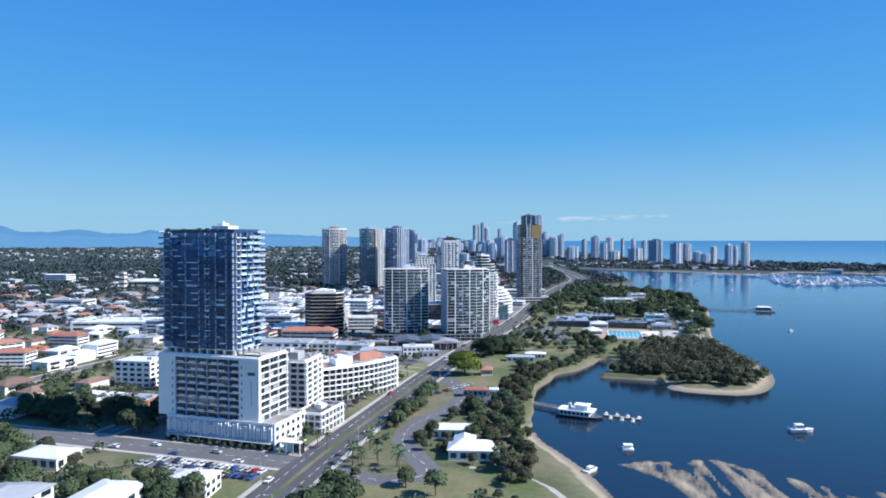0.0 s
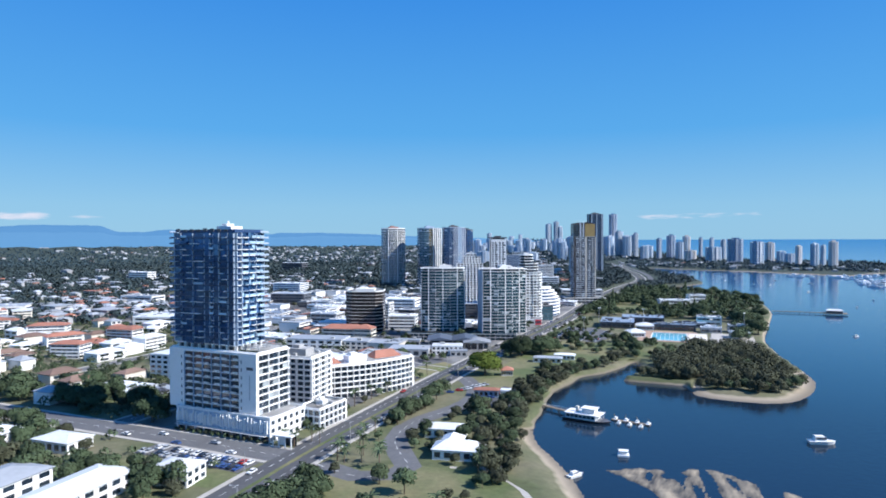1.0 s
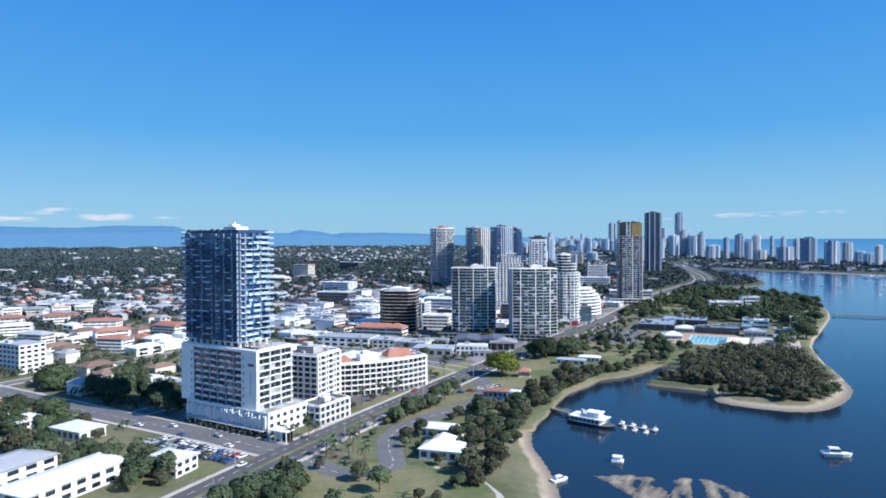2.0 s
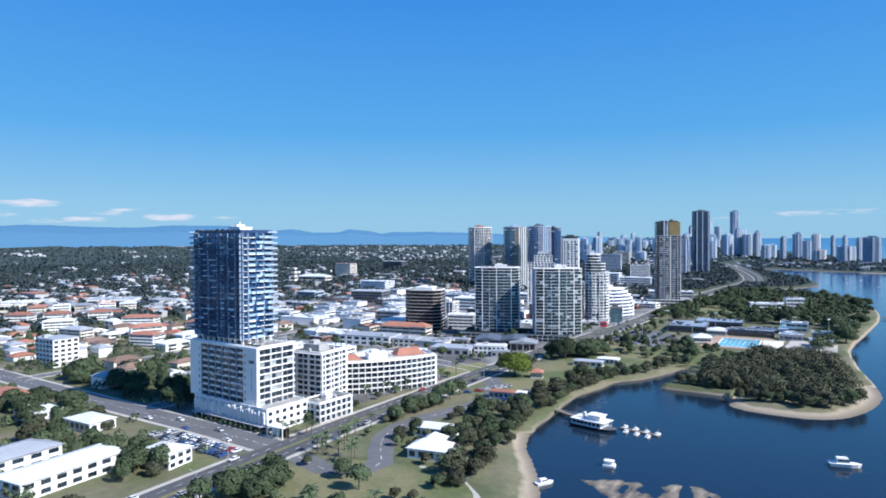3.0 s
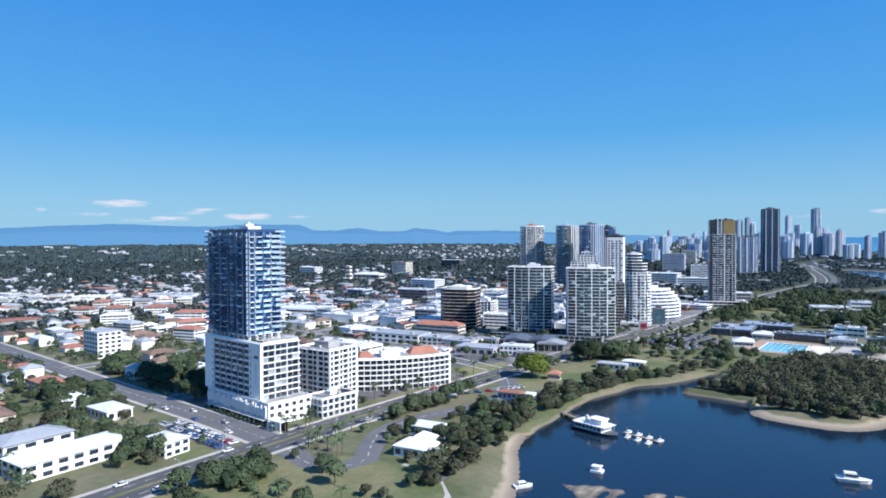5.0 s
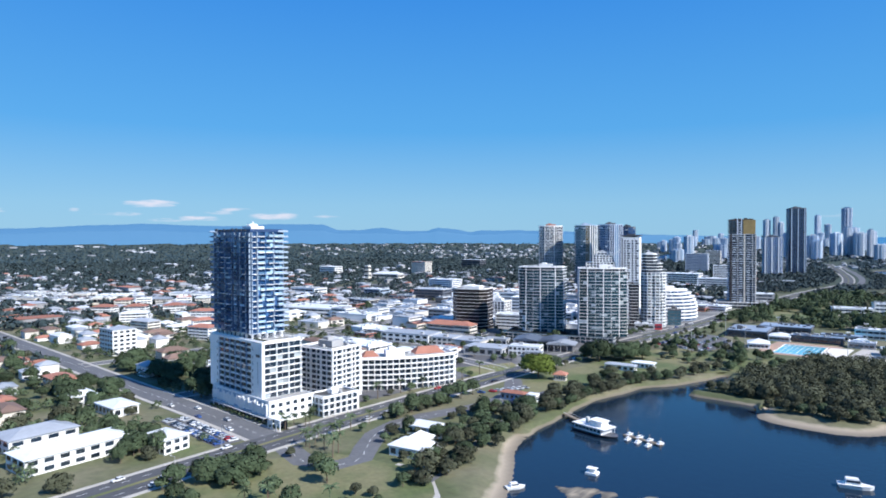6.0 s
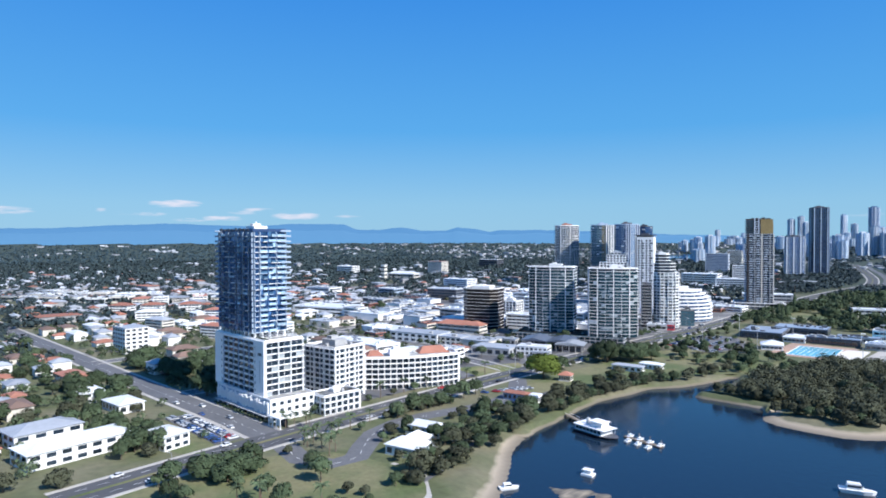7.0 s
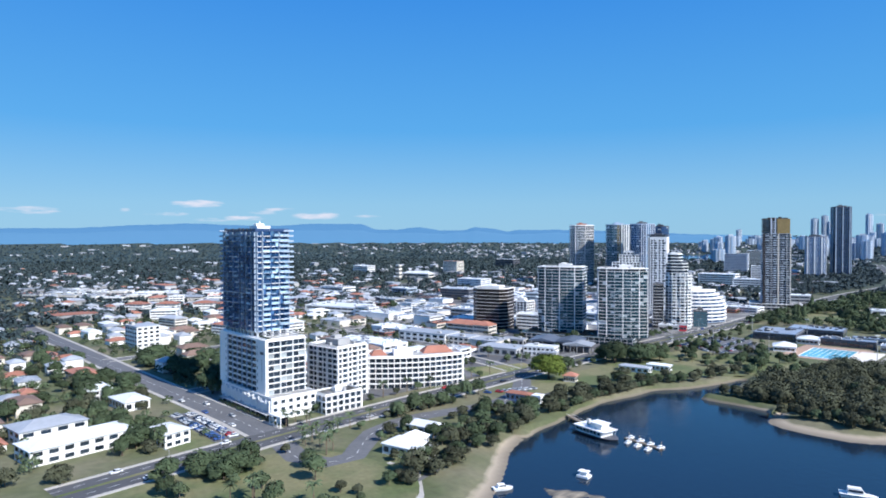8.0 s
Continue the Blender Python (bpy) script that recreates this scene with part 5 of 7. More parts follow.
def pine_tree(seed, h):
    rng = np.random.default_rng(seed)
    ob = tagged(new("pine_tree", trunk_mesh(rng, h * 2, h * 0.02, 3, 0.4)), "tall dark conical pine with tiered branches", "tree")
    ls = [(rng.uniform(-.2, .2), rng.uniform(-.2, .2), h * (0.15 + 0.8 * k / 9), h * 0.2 * (1 - k / 10) + 0.4, h * 0.045) for k in range(10)]
    child("crown", crown_mesh(*leaf_cloud(rng, ls, 460, 0.8), LEAF_DARK), ob)
    return ob


def palm_tree(seed, h):
    rng = np.random.default_rng(seed)
    bm = bmesh.new()
    bmesh.ops.create_cone(bm, segments=7, radius1=0.32, radius2=0.2, depth=h, matrix=Matrix.Translation((0, 0, h / 2 - 0.2)))
    ob = tagged(new("palm_tree", mesh_of(bm, "trunk", BARK)), "slender palm with arching fronds", "tree")
    verts, faces = [], []
    for i in range(16):
        a, up = 2 * math.pi * i / 16 + rng.uniform(-.2, .2), rng.uniform(-0.2, 1.1)
        for s in range(4):
            for side in (-1, 1):
                r0, r1 = s * 0.85, (s + 1) * 0.85
                z0, z1 = h + up * r0 - 0.22 * r0 * r0, h + up * r1 - 0.22 * r1 * r1
                k = len(verts)
                o = 0.55 * (1 - s / 5) * side
                verts += [(math.cos(a) * r0, math.sin(a) * r0, z0), (math.cos(a) * r1, math.sin(a) * r1, z1), (math.cos(a) * r1 - math.sin(a) * o, math.sin(a) * r1 + math.cos(a) * o, z1 - 0.35), (math.cos(a) * r0 - math.sin(a) * o, math.sin(a) * r0 + math.cos(a) * o, z0 - 0.35)]
                faces.append((k, k + 1, k + 2, k + 3))
    child("crown", raw_mesh("crown", verts, faces, LEAF_MID), ob)
    return ob


FIG = [broad_tree(10 + i, 22, 14, LEAF_DARK, 3000, 0.7, 18, "fig_tree", "broad spreading fig tree with dense dark green crown", 0.42) for i in range(2)]
GUM = [broad_tree(20 + i, 10, 11, LEAF_MID if i % 2 else LEAF_DARK, 1300, 0.5, 12, "gum_tree", "street gum tree with loose mid green crown") for i in range(3)]
SMALL = [broad_tree(30 + i, 6.5, 6.0, LEAF_MID if i != 1 else LEAF_OLIVE, 600, 0.48, 9, "small_tree", "small rounded garden tree with green crown", 0.4) for i in range(3)]
MANGROVE = [broad_tree(40 + i, 11, 8.5, LEAF_OLIVE if i != 2 else LEAF_DARK, 1300, 0.5, 13, "mangrove_tree", "low olive green mangrove tree in dense thicket", 0.36) for i in range(4)]
PINE = [pine_tree(50 + i, 17) for i in range(2)]
PALM = [palm_tree(60 + i, 8.5) for i in range(2)]
BRIGHT = broad_tree(70, 26, 18, LEAF_BRIGHT, 5200, 0.8, 22, "fig_tree", "large bright green fig tree standing on the park lawn", 0.4)
BRIGHT.matrix_basis = pose(-129, 447, 3)
claim(-129, 447, 11)
trng = random.Random(5)
used = set()


def plant(kind, x, y, s=1.0, r=None, check=True, margin=5.0):
    """One more tree of a kind; the first of each variant is the original itself."""
    if check and not free(x, y, r if r is not None else 2.0 * s):
        return False
    if not on_land(x, y, margin):
        return False
    src = trng.choice(kind)
    m = pose(x, y, 3.0, 0, 0, trng.uniform(0, 360))
    if src.name in used:
        ob = copy_thing(src, m)
    else:
        ob = src
        used.add(src.name)
        ob.matrix_basis = m
    k = s * trng.uniform(0.85, 1.15)
    ob.scale = (k, k, k * trng.uniform(0.85, 1.1))
    return True


# the park and its shore
for x, y, s in ((-128, 528, 1.1), (-116, 545, 1.15), (-133, 548, 1.0), (-122, 566, 1.05), (-108, 560, 0.8), (-126, 575, 0.7), (-122, 592, 0.6)):
    plant(FIG, x, y, s, check=False)
for x, y in ((-84, 398), (-80, 412), (-86, 425), (-80, 440), (-88, 452), (-82, 466), (-92, 475), (-80, 482), (-72, 503), (-96, 488), (-90, 408), (-76, 380), (-80, 368), (-74, 356), (-72, 342), (-78, 330), (-66, 326), (-70, 314), (-62, 308), (-74, 302), (-60, 292), (-66, 282), (-54, 284), (-50, 270), (-58, 266), (-83, 352), (-88, 338)):
    plant(MANGROVE, x, y, 1.0, check=False)
for x, y in ((-128, 335), (-126, 345), (-129, 356), (-130, 368), (-128, 325), (-131, 380), (-126, 312)):
    plant(GUM, x, y, 1.0, check=False)
for k in range(44):
    plant((SMALL, SMALL, GUM, MANGROVE)[k % 4], trng.uniform(-108, -70), trng.uniform(268, 372), trng.uniform(0.65, 0.95), 1.5)
for k in range(30):
    plant((GUM, SMALL, PALM)[k % 3], trng.uniform(-128, -52), trng.uniform(180, 262), trng.uniform(0.8, 1.1), 1.5)
for x, y, s in ((-114, 208, 0.75), (-112, 219, 0.65), (-107, 213, 0.7), (-115, 199, 0.65), (-104, 204, 0.6)):
    plant(FIG, x, y, s, check=False)
for k in range(20):
    plant(GUM, trng.uniform(-215, -158), trng.uniform(176, 206), trng.uniform(0.7, 1.0), 2.0)
for x, y in ((-128, 262), (-122, 256), (-116, 262), (-124, 272), (-128, 282), (-121, 284), (-130, 296), (-129, 306), (-112, 254), (-104, 256), (-118, 250)):
    plant(SMALL if int(x) % 2 else PALM, x, y, 0.85, check=False)
for k in range(14):
    plant(MANGROVE, -134 + trng.uniform(0, 7), 312 + k * 3.2, 0.62, check=False)
for x, y in ((-160, 262), (-155, 266), (-150, 270), (-152, 259), (-144, 268)):
    plant(PALM, x, y, 0.8, check=False)
for k in range(46):
    plant((SMALL, GUM, SMALL)[k % 3], trng.uniform(-130, -10), trng.uniform(560, 640), trng.uniform(0.7, 1.0), 3.0)
for k in range(16):
    plant(PALM if k % 2 else SMALL, -163 - trng.uniform(0, 3) - k * 0.1, 285 + k * 9.5, 0.9, 0.5, check=False)

for k in range(13):  # the car park and lawn before the tower stay open
    claim(-214 + k * 5.2, 229, 7.5), claim(-204 + k * 4.3, 215, 6.0)
for k in range(15):  # clipped shrubs along the foot of the podium
    plant(SMALL, -224 + k * 4.1, 255.6 + trng.uniform(-0.3, 0.3), 0.42, check=False)
for k in range(26):  # tall trees among the houses south of the cross street
    plant((GUM, FIG, GUM, MANGROVE)[k % 4], trng.uniform(-340, -216), trng.uniform(186, 232), trng.uniform(0.65, 0.95), 2.5)

# the shaded grove behind the tower
for k in range(46):
    x, y = trng.uniform(-390, -240), trng.uniform(257, 300)
    plant((FIG, GUM, MANGROVE)[k % 3], x, y, trng.uniform(0.7, 1.0), 0.5)
claim(-245, 285, 8), claim(-320, 280, 12)
claim(-270, 276, 12), claim(-296, 276, 12)

# the planted strip on the park side of the highway
for k in range(34):
    y = 470 + k * 13
    plant((GUM, FIG, SMALL, GUM)[k % 4] if y < 540 or y > 800 else SMALL, -141 + trng.uniform(-1, 7) - (8 if y > 780 else 0) - (10 if y > 900 else 0), y, trng.uniform(0.6, 0.9), 0.2)

# round the swimming centre's car park and the head of the inlet
for k in range(18):
    plant((GUM, SMALL, SMALL)[k % 3], trng.uniform(-136, -118), trng.uniform(600, 770), trng.uniform(0.55, 0.8), 1.0)
for k in range(16):
    plant(SMALL, -128 + (k % 4) * 14 + trng.uniform(-2, 2), 650 + (k // 4) * 18 + trng.uniform(-3, 3), 0.75, 0.0, check=False)
for k in range(30):
    plant((SMALL, GUM, MANGROVE)[k % 3], trng.uniform(-125, -30), trng.uniform(575, 652), trng.uniform(0.65, 0.95), 2.0)
for x, y in ((-57, 512), (-60, 524), (-54, 530), (-52, 543), (-48, 556), (-58, 545), (-40, 562), (-66, 497), (-62, 505), (-76, 487), (-74, 474), (-76, 463), (-79, 450), (-80, 438), (-81, 425), (-78, 412), (-77, 400), (-74, 388), (-70, 370), (-58, 322), (-50, 308), (-72, 492), (-84, 444)):
    plant(MANGROVE, x, y, 0.8, check=False)

# the mangrove spit
n = 0
while n < 30:
    x, y = trng.uniform(-28, 84), trng.uniform(478, 650)
    if on_land(x, y, 7.5 if x > 30 and y < 560 else 4.0) and not (x < -24 and y > 515) and not (x < -8 and y > 560) and not (18 < x < 36 and 500 < y < 512):
        plant(MANGROVE, x, y, trng.uniform(0.75, 1.1), check=False)
        n += 1
for k in range(15):
    x = 14 + k * 4.3
    plant(MANGROVE, x, 471 + max(0, x - 56) * 1.6 + trng.uniform(-3, 4), trng.uniform(0.7, 0.95), check=False)
for x, y in ((-27, 490), (-19, 491), (-11, 490), (-3, 488), (4, 490), (-24, 500), (-14, 502), (-6, 498)):
    plant(MANGROVE, x, y, 0.75, check=False)
# mangroves leaning over the west shore
for (x0, y0), (x1, y1) in zip(BAY, BAY[1:]):
    if 318 < y0 < 500 and x0 < -48:
        d = Vector((x1 - x0, y1 - y0)).normalized()
        close = 388 < y0 < 485
        if trng.random() < (0.95 if close else 0.5):
            k = trng.uniform(2.2, 4.2) if close else trng.uniform(4.5, 8.0)
            plant(MANGROVE, x0 - d.y * k, y0 + d.x * k, trng.uniform(0.5, 0.75), check=False, margin=0.6 if close else 5.0)
# the wooded parkland beyond the swimming centre
for k in range(95):
    x, y = trng.uniform(-140, 66), trng.uniform(780, 1290)
    if y < 860 and -108 < x < 45:
        continue
    plant((FIG, GUM, MANGROVE, GUM, PINE)[k % 5], x, y, trng.uniform(0.8, 1.15), 3.0)
for k in range(14):
    plant(FIG if k % 2 else GUM, trng.uniform(34, 66), trng.uniform(735, 900), 1.0, 3.0)
# street trees between the twin blocks, the shops and the highway
for k in range(16):
    plant((SMALL, GUM)[k % 2], -171.5 + trng.uniform(-1.0, 1.0) - (4 if k > 9 else 0), 598 + k * 7.2, trng.uniform(0.5, 0.75), check=False)
# scrub and small trees between the park lawn and the bank of the bay
for k in range(40):
    y = trng.uniform(185, 300)
    edge = float(np.interp(y, (150, 230, 262, 300, 330), (-30, -33, -42, -58, -70)))
    plant((MANGROVE, SMALL, GUM)[k % 3], edge - trng.uniform(2, 20), y, trng.uniform(0.45, 0.85), 0.8)


# ---------------------------------------------------------------- low buildings
def low_block(name, m, w, d, h, wall, roof, label, category="building", group="", floors=1, glass=None, pitch=0.0, bays=5, sides=(0, 1), bands=False):
    """A low commercial building: walls, parapet or pitched roof with eaves, windows storey by storey, roof units."""
    b = thing(name, m, label, category, group)
    glass = glass or GLASS_DARK
    bm = bmesh.new()
    box(bm, -w / 2, w / 2, -d / 2, d / 2, -0.2, h)
    part("wall", bm, wall, b)
    bm = bmesh.new()
    if pitch:
        e = 0.7
        lo = [(-w / 2 - e, -d / 2 - e), (w / 2 + e, -d / 2 - e), (w / 2 + e, d / 2 + e), (-w / 2 - e, d / 2 + e)]
        c = min(w, d) / 2 * 0.98
        hi = [(-w / 2 + c, -d / 2 + c), (w / 2 - c, -d / 2 + c), (w / 2 - c, d / 2 - c), (-w / 2 + c, d / 2 - c)]
        prism(bm, lo, h, h + 0.25)
        prism(bm, lo, h + 0.25, h + 0.25 + pitch, hi)
    else:
        box(bm, -w / 2 - 0.15, w / 2 + 0.15, -d / 2 - 0.15, d / 2 + 0.15, h, h + 0.5)
        box(bm, -w / 2 + 0.4, w / 2 - 0.4, -d / 2 + 0.4, d / 2 - 0.4, h + 0.5, h + 0.62)
    part("roof", bm, roof, b)
    fh = h / floors
    for s in sides:
        L = (w, d, w, d)[s]
        n = max(2, int(L / (w / bays)))
        if bands:
            bm = bmesh.new()
            for f in range(floors):
                for j in range(n):
                    u = -L * 0.46 + L * 0.92 * j / n
                    box(bm, u, u + L * 0.92 / n - 0.5, -0.1, 0.05, f * fh + fh * 0.28, f * fh + fh * 0.72)
            ob = part("window_band", bm, glass, b)
            ob.matrix_basis = (pose(0, -d / 2, 0), pose(w / 2, 0, 0, 0, 0, 90), pose(0, d / 2, 0, 0, 0, 180), pose(-w / 2, 0, 0, 0, 0, 270))[s]
            tagged(ob, kind="stuff")
            continue
        me = shared(("window", round(L / n * 0.6, 1), round(fh, 1), glass.name), lambda q: box(q, -L / n * 0.3, L / n * 0.3, -0.1, 0.05, fh * 0.25, fh * 0.78), glass)
        for f in range(floors):
            for j in range(n):
                u = -L / 2 + L * (j + 0.5) / n
                spot = (pose(u, -d / 2, f * fh), pose(w / 2, u, f * fh, 0, 0, 90), pose(-u, d / 2, f * fh, 0, 0, 180), pose(-w / 2, -u, f * fh, 0, 0, 270))[s]
                child("window", me, b, spot)
    if bands and not pitch:
        bm = bmesh.new()
        for k in range(9):
            x, y = random.uniform(-0.42, 0.42) * w, random.uniform(-0.4, 0.4) * d
            q, r = random.uniform(0.5, 2.6), random.uniform(0.5, 1.8)
            box(bm, x - q, x + q, y - r, y + r, h + 0.6, h + 0.7 + random.uniform(0.5, 1.9))
        for sx in (-1, 1):
            box(bm, sx * w / 2 - 0.2, sx * w / 2 + 0.2, -d / 2, d / 2, h + 0.5, h + 1.1)
        tagged(part("roof_plant", bm, random.choice((CONCRETE, DARKGREY, ROOF_WHITE, ROOF_GREY)), b), kind="stuff")
    elif not pitch and w > 16:
        for k in range(1):
            bm = bmesh.new()
            x, y = random.uniform(-0.35, 0.35) * w, random.uniform(-0.3, 0.3) * d
            q = random.uniform(0.8, 1.8)
            box(bm, x - q * 1.3, x + q * 1.3, y - q, y + q, h + 0.6, h + 0.6 + q * 1.2)
            part("roof_unit", bm, CONCRETE, b)
    return b


def site(x, y, w, d, h, rot, wall, roof, label, **kw):
    claim(x, y, max(w, d) * 0.5)
    if x < -640 or y > 1100:
        kw["bands"] = True
    if max(w, d) > 1.6 * min(w, d):
        a = radians(rot)
        ux, uy = (math.cos(a), math.sin(a)) if w > d else (-math.sin(a), math.cos(a))
        for s in (-0.3, 0.3):
            claim(x + ux * s * max(w, d), y + uy * s * max(w, d), min(w, d) * 0.5)
    kw.setdefault("bands", math.hypot(x, y) > 620)
    return low_block(kw.pop("name", "commercial_building"), pose(x, y, 3, 0, 0, rot), w, d, h, wall, roof, label, **kw)


site(-565, 570, 80, 46, 9, 20, WHITE, ROOF_WHITE, "broad flat white-roofed shopping hall", floors=2, bays=8)
site(-800, 722, 56, 30, 12, 10, WHITE, ROOF_GREY, "grey roofed white commercial hall", floors=2)
site(-696, 786, 34, 26, 12, 10, STEELBLUE, ROOF_WHITE, "pale blue walled commercial building", floors=2)
site(-578, 800, 52, 30, 17, 15, DARKGREY, ROOF_GREY, "dark glazed low office building", floors=4, bays=8)
site(-716, 975, 54, 34, 18, 10, WHITE, ROOF_WHITE, "white mid-rise office building with blue windows", floors=5, glass=GLASS_BLUE, bays=8)
site(-960, 1045, 70, 24, 16, 15, CREAM, ROOF_WHITE, "long cream hall with a tall end gable", floors=2, pitch=5, bays=8)
site(-990, 1012, 10, 10, 34, 15, CREAM, ROOF_WHITE, "slim cream tower beside the long hall", floors=4, bays=2)
site(-1075, 1265, 44, 30, 34, 10, CREAM, ROOF_RED, "pink-cream apartment block with a red roof", floors=9, bays=6)
site(-1262, 1690, 70, 40, 24, 10, DARKGREY, ROOF_GREY, "dark glass office building above white podium", floors=4, bays=6)
site(-1285, 1130, 54, 30, 20, 10, WHITE, ROOF_WHITE, "white three-storey block among trees", floors=4, bays=6)
site(-330, 570, 44, 16, 7, 12, CREAM, ROOF_RED, "low building with terracotta tiled hipped roof", floors=2, pitch=4)
site(-307, 572, 18, 16, 8, 12, CREAM, ROOF_RED, "low building with terracotta tiled hipped roof", floors=2, pitch=4)
site(-312, 500, 52, 26, 8, 15, WHITE, ROOF_GREY, "white shop building with arched dark openings", floors=2, bays=7)
site(-276, 508, 26, 20, 7, 15, CREAM, ROOF_GREY, "low cream shop building with flat grey roof", floors=2)
site(-216, 497, 34, 22, 6, 18, CONCRETE, ROOF_GREY, "low grey pavilion-roofed showroom", floors=1)


def showroom(x, y, w, d, h, rot, roof, label, gables=1):
    """A dark glazed hall under broad low-pitched metal roofs with deep eaves, and slim columns along its front."""
    b = thing("car_showroom", pose(x, y, 3, 0, 0, rot), label, "showroom", "showrooms by the highway")
    for k in (-0.3, 0, 0.3):
        a = radians(rot)
        claim(x + math.cos(a) * w * k, y + math.sin(a) * w * k, d * 0.55)
    bm = bmesh.new()
    box(bm, -w / 2, w / 2, -d / 2, d / 2, -0.2, h)
    part("wall", bm, DARKGREY, b)
    n = max(4, int(w / 4))
    for j in range(n):
        u = -w / 2 + w * (j + 0.5) / n
        solid(b, "shop_window", u - w / n * 0.44, u + w / n * 0.44, -d / 2 - 0.1, -d / 2 + 0.05, 0.4, h * 0.8, GLASS_DARK)
    for j in range(5):
        u = -w / 2 - 1.5 + (w + 3) * j / 4
        solid(b, "column", u - 0.2, u + 0.2, -d / 2 - 2.6, -d / 2 - 2.2, -0.2, h, CONCRETE)
    e = 3.0
    for k in range(gables):
        x0 = -w / 2 - e + (w + 2 * e) * k / gables
        x1 = x0 + (w + 2 * e) / gables - 0.3
        bm = bmesh.new()
        m = (x0 + x1) / 2
        v = [bm.verts.new(q) for q in ((x0, -d / 2 - e, h), (x1, -d / 2 - e, h), (x1, d / 2 + e, h), (x0, d / 2 + e, h), (x0, -d / 2 - e, h + 0.4), (x1, -d / 2 - e, h + 0.4), (x1, d / 2 + e, h + 0.4), (x0, d / 2 + e, h + 0.4), (m, -d / 2 - e, h + 2.6), (m, d / 2 + e, h + 2.6))]
        for f in ((3, 2, 1, 0), (0, 1, 5, 8, 4), (1, 2, 6, 5), (2, 3, 7, 9, 6), (3, 0, 4, 7), (4, 8, 9, 7), (5, 6, 9, 8)):
            bm.faces.new([v[i] for i in f])
        part("roof", bm, roof, b)
    return b


showroom(-203, 556, 40, 24, 6.5, 24, ROOF_SLATE, "dark glazed car showroom under two slate-blue metal gables", 2)
showroom(-177, 551, 19, 15, 6.0, 24, ROOF_GREY, "dark glazed showroom under a pale grey metal roof")
site(-186, 722, 20, 10, 5, 28, CONCRETE, ROOF_GREY, "low grey shop at the foot of the terraced tower", floors=1, bays=4)
site(-173.5, 727, 8, 6, 6, 28, SIGN_RED, ROOF_GREY, "small bright red shopfront at the foot of the towers", floors=1, bays=3)
site(-190, 516, 26, 15, 7, 22, WHITE, ROOF_WHITE, "white two-storey shop with dark recessed ground floor", floors=2, bays=7)
site(-176, 508, 14, 9, 4.5, 22, CONCRETE, ROOF_GREY, "low grey workshop beside the white shop", floors=1, bays=3)
site(-240, 540, 22, 12, 5, 18, CONCRETE, ROOF_GREY, "low workshop with grey metal roof", floors=1)
site(-446, 284, 24, 20, 21, 5, WHITE, ROOF_GREY, "white six-storey apartment building with balconies", floors=6, bays=5)
site(-328, 350, 26, 18, 17, 8, WHITE, ROOF_WHITE, "white five-storey apartment building", floors=5, bays=5)
site(-296, 345, 14, 12, 15, 8, BRICK, ROOF_GREY, "red brick apartment block", floors=4, bays=3)
for i in range(5):
    u = (i - 2) * 26
    site(-790 + u * 0.5, 470 + u * 0.87, 20, 30 - 3 * (i % 3), 12 + 2 * (i % 2), 60 + 6 * (i % 2), (CREAM, WHITE)[i % 2], (ROOF_RED, ROOF_WHITE, ROOF_GREY)[i % 3], "cream apartment block with shaded balconies", floors=4, pitch=(2.2, 0.0)[i % 2], bays=4, bands=True, name="apartment_building")
for x, y, rot in ((-712, 402, 55), (-688, 440, 60), (-735, 372, 40)):
    site(x, y, 26, 18, 12, rot, WHITE, ROOF_RED, "cream apartment building with tiled roof", floors=4, pitch=3, bays=5, bands=True, name="apartment_building")
shed_rng = random.Random(14)
for i in range(6):
    for j in range(3):
        u, v = (i - 2.5) * 37 + shed_rng.uniform(-4, 4), (j - 1) * 34 + shed_rng.uniform(-4, 4)
        a = radians(25 + 4 * i)
        x, y = -985 + u * math.cos(a) - v * math.sin(a), 390 + u * math.sin(a) + v * math.cos(a)
        site(x, y, shed_rng.uniform(24, 34), shed_rng.uniform(18, 28), shed_rng.uniform(6, 11), 25 + 4 * i, shed_rng.choice((WHITE, CREAM, CONCRETE)), shed_rng.choice((ROOF_WHITE, ROOF_WHITE, ROOF_GREY, ROOF_RED)), "low shopping centre hall with a broad metal roof", floors=1, bays=4)
for x, y, w, d, rot, wall, roof in ((-470, 372, 26, 16, 20, WHITE, ROOF_RED), (-520, 400, 30, 14, 70, WHITE, ROOF_RED), (-560, 352, 28, 15, 15, CREAM, ROOF_GREY), (-600, 440, 36, 16, 40, WHITE, ROOF_RED), (-505, 452, 30, 15, 10, WHITE, ROOF_RED), (-640, 372, 30, 16, 60, WHITE, ROOF_WHITE), (-440, 425, 24, 14, 95, WHITE, ROOF_WHITE)):
    site(x, y, w, d, 11.5, rot, wall, roof, "four-storey apartment building with pitched roof and dark balconies", floors=4, pitch=2.6, bays=5, bands=True, name="apartment_building")
site(-880, 560, 70, 40, 9, 40, WHITE, ROOF_GREY, "large grey-white warehouse roof", floors=1)
site(-300, 640, 30, 22, 14, 20, WHITE, ROOF_WHITE, "white mid-rise office by the banded block", floors=4)
site(-400, 640, 32, 26, 12, 12, CONCRETE, ROOF_GREY, "grey concrete office building", floors=3)
site(-382, 790, 44, 34, 17, 12, WHITE, ROOF_WHITE, "white department building with stepped roof", floors=4, bays=7)
site(-455, 860, 50, 34, 14, 12, WHITE, ROOF_GREY, "white shopping block with grey roof", floors=3, bays=7)
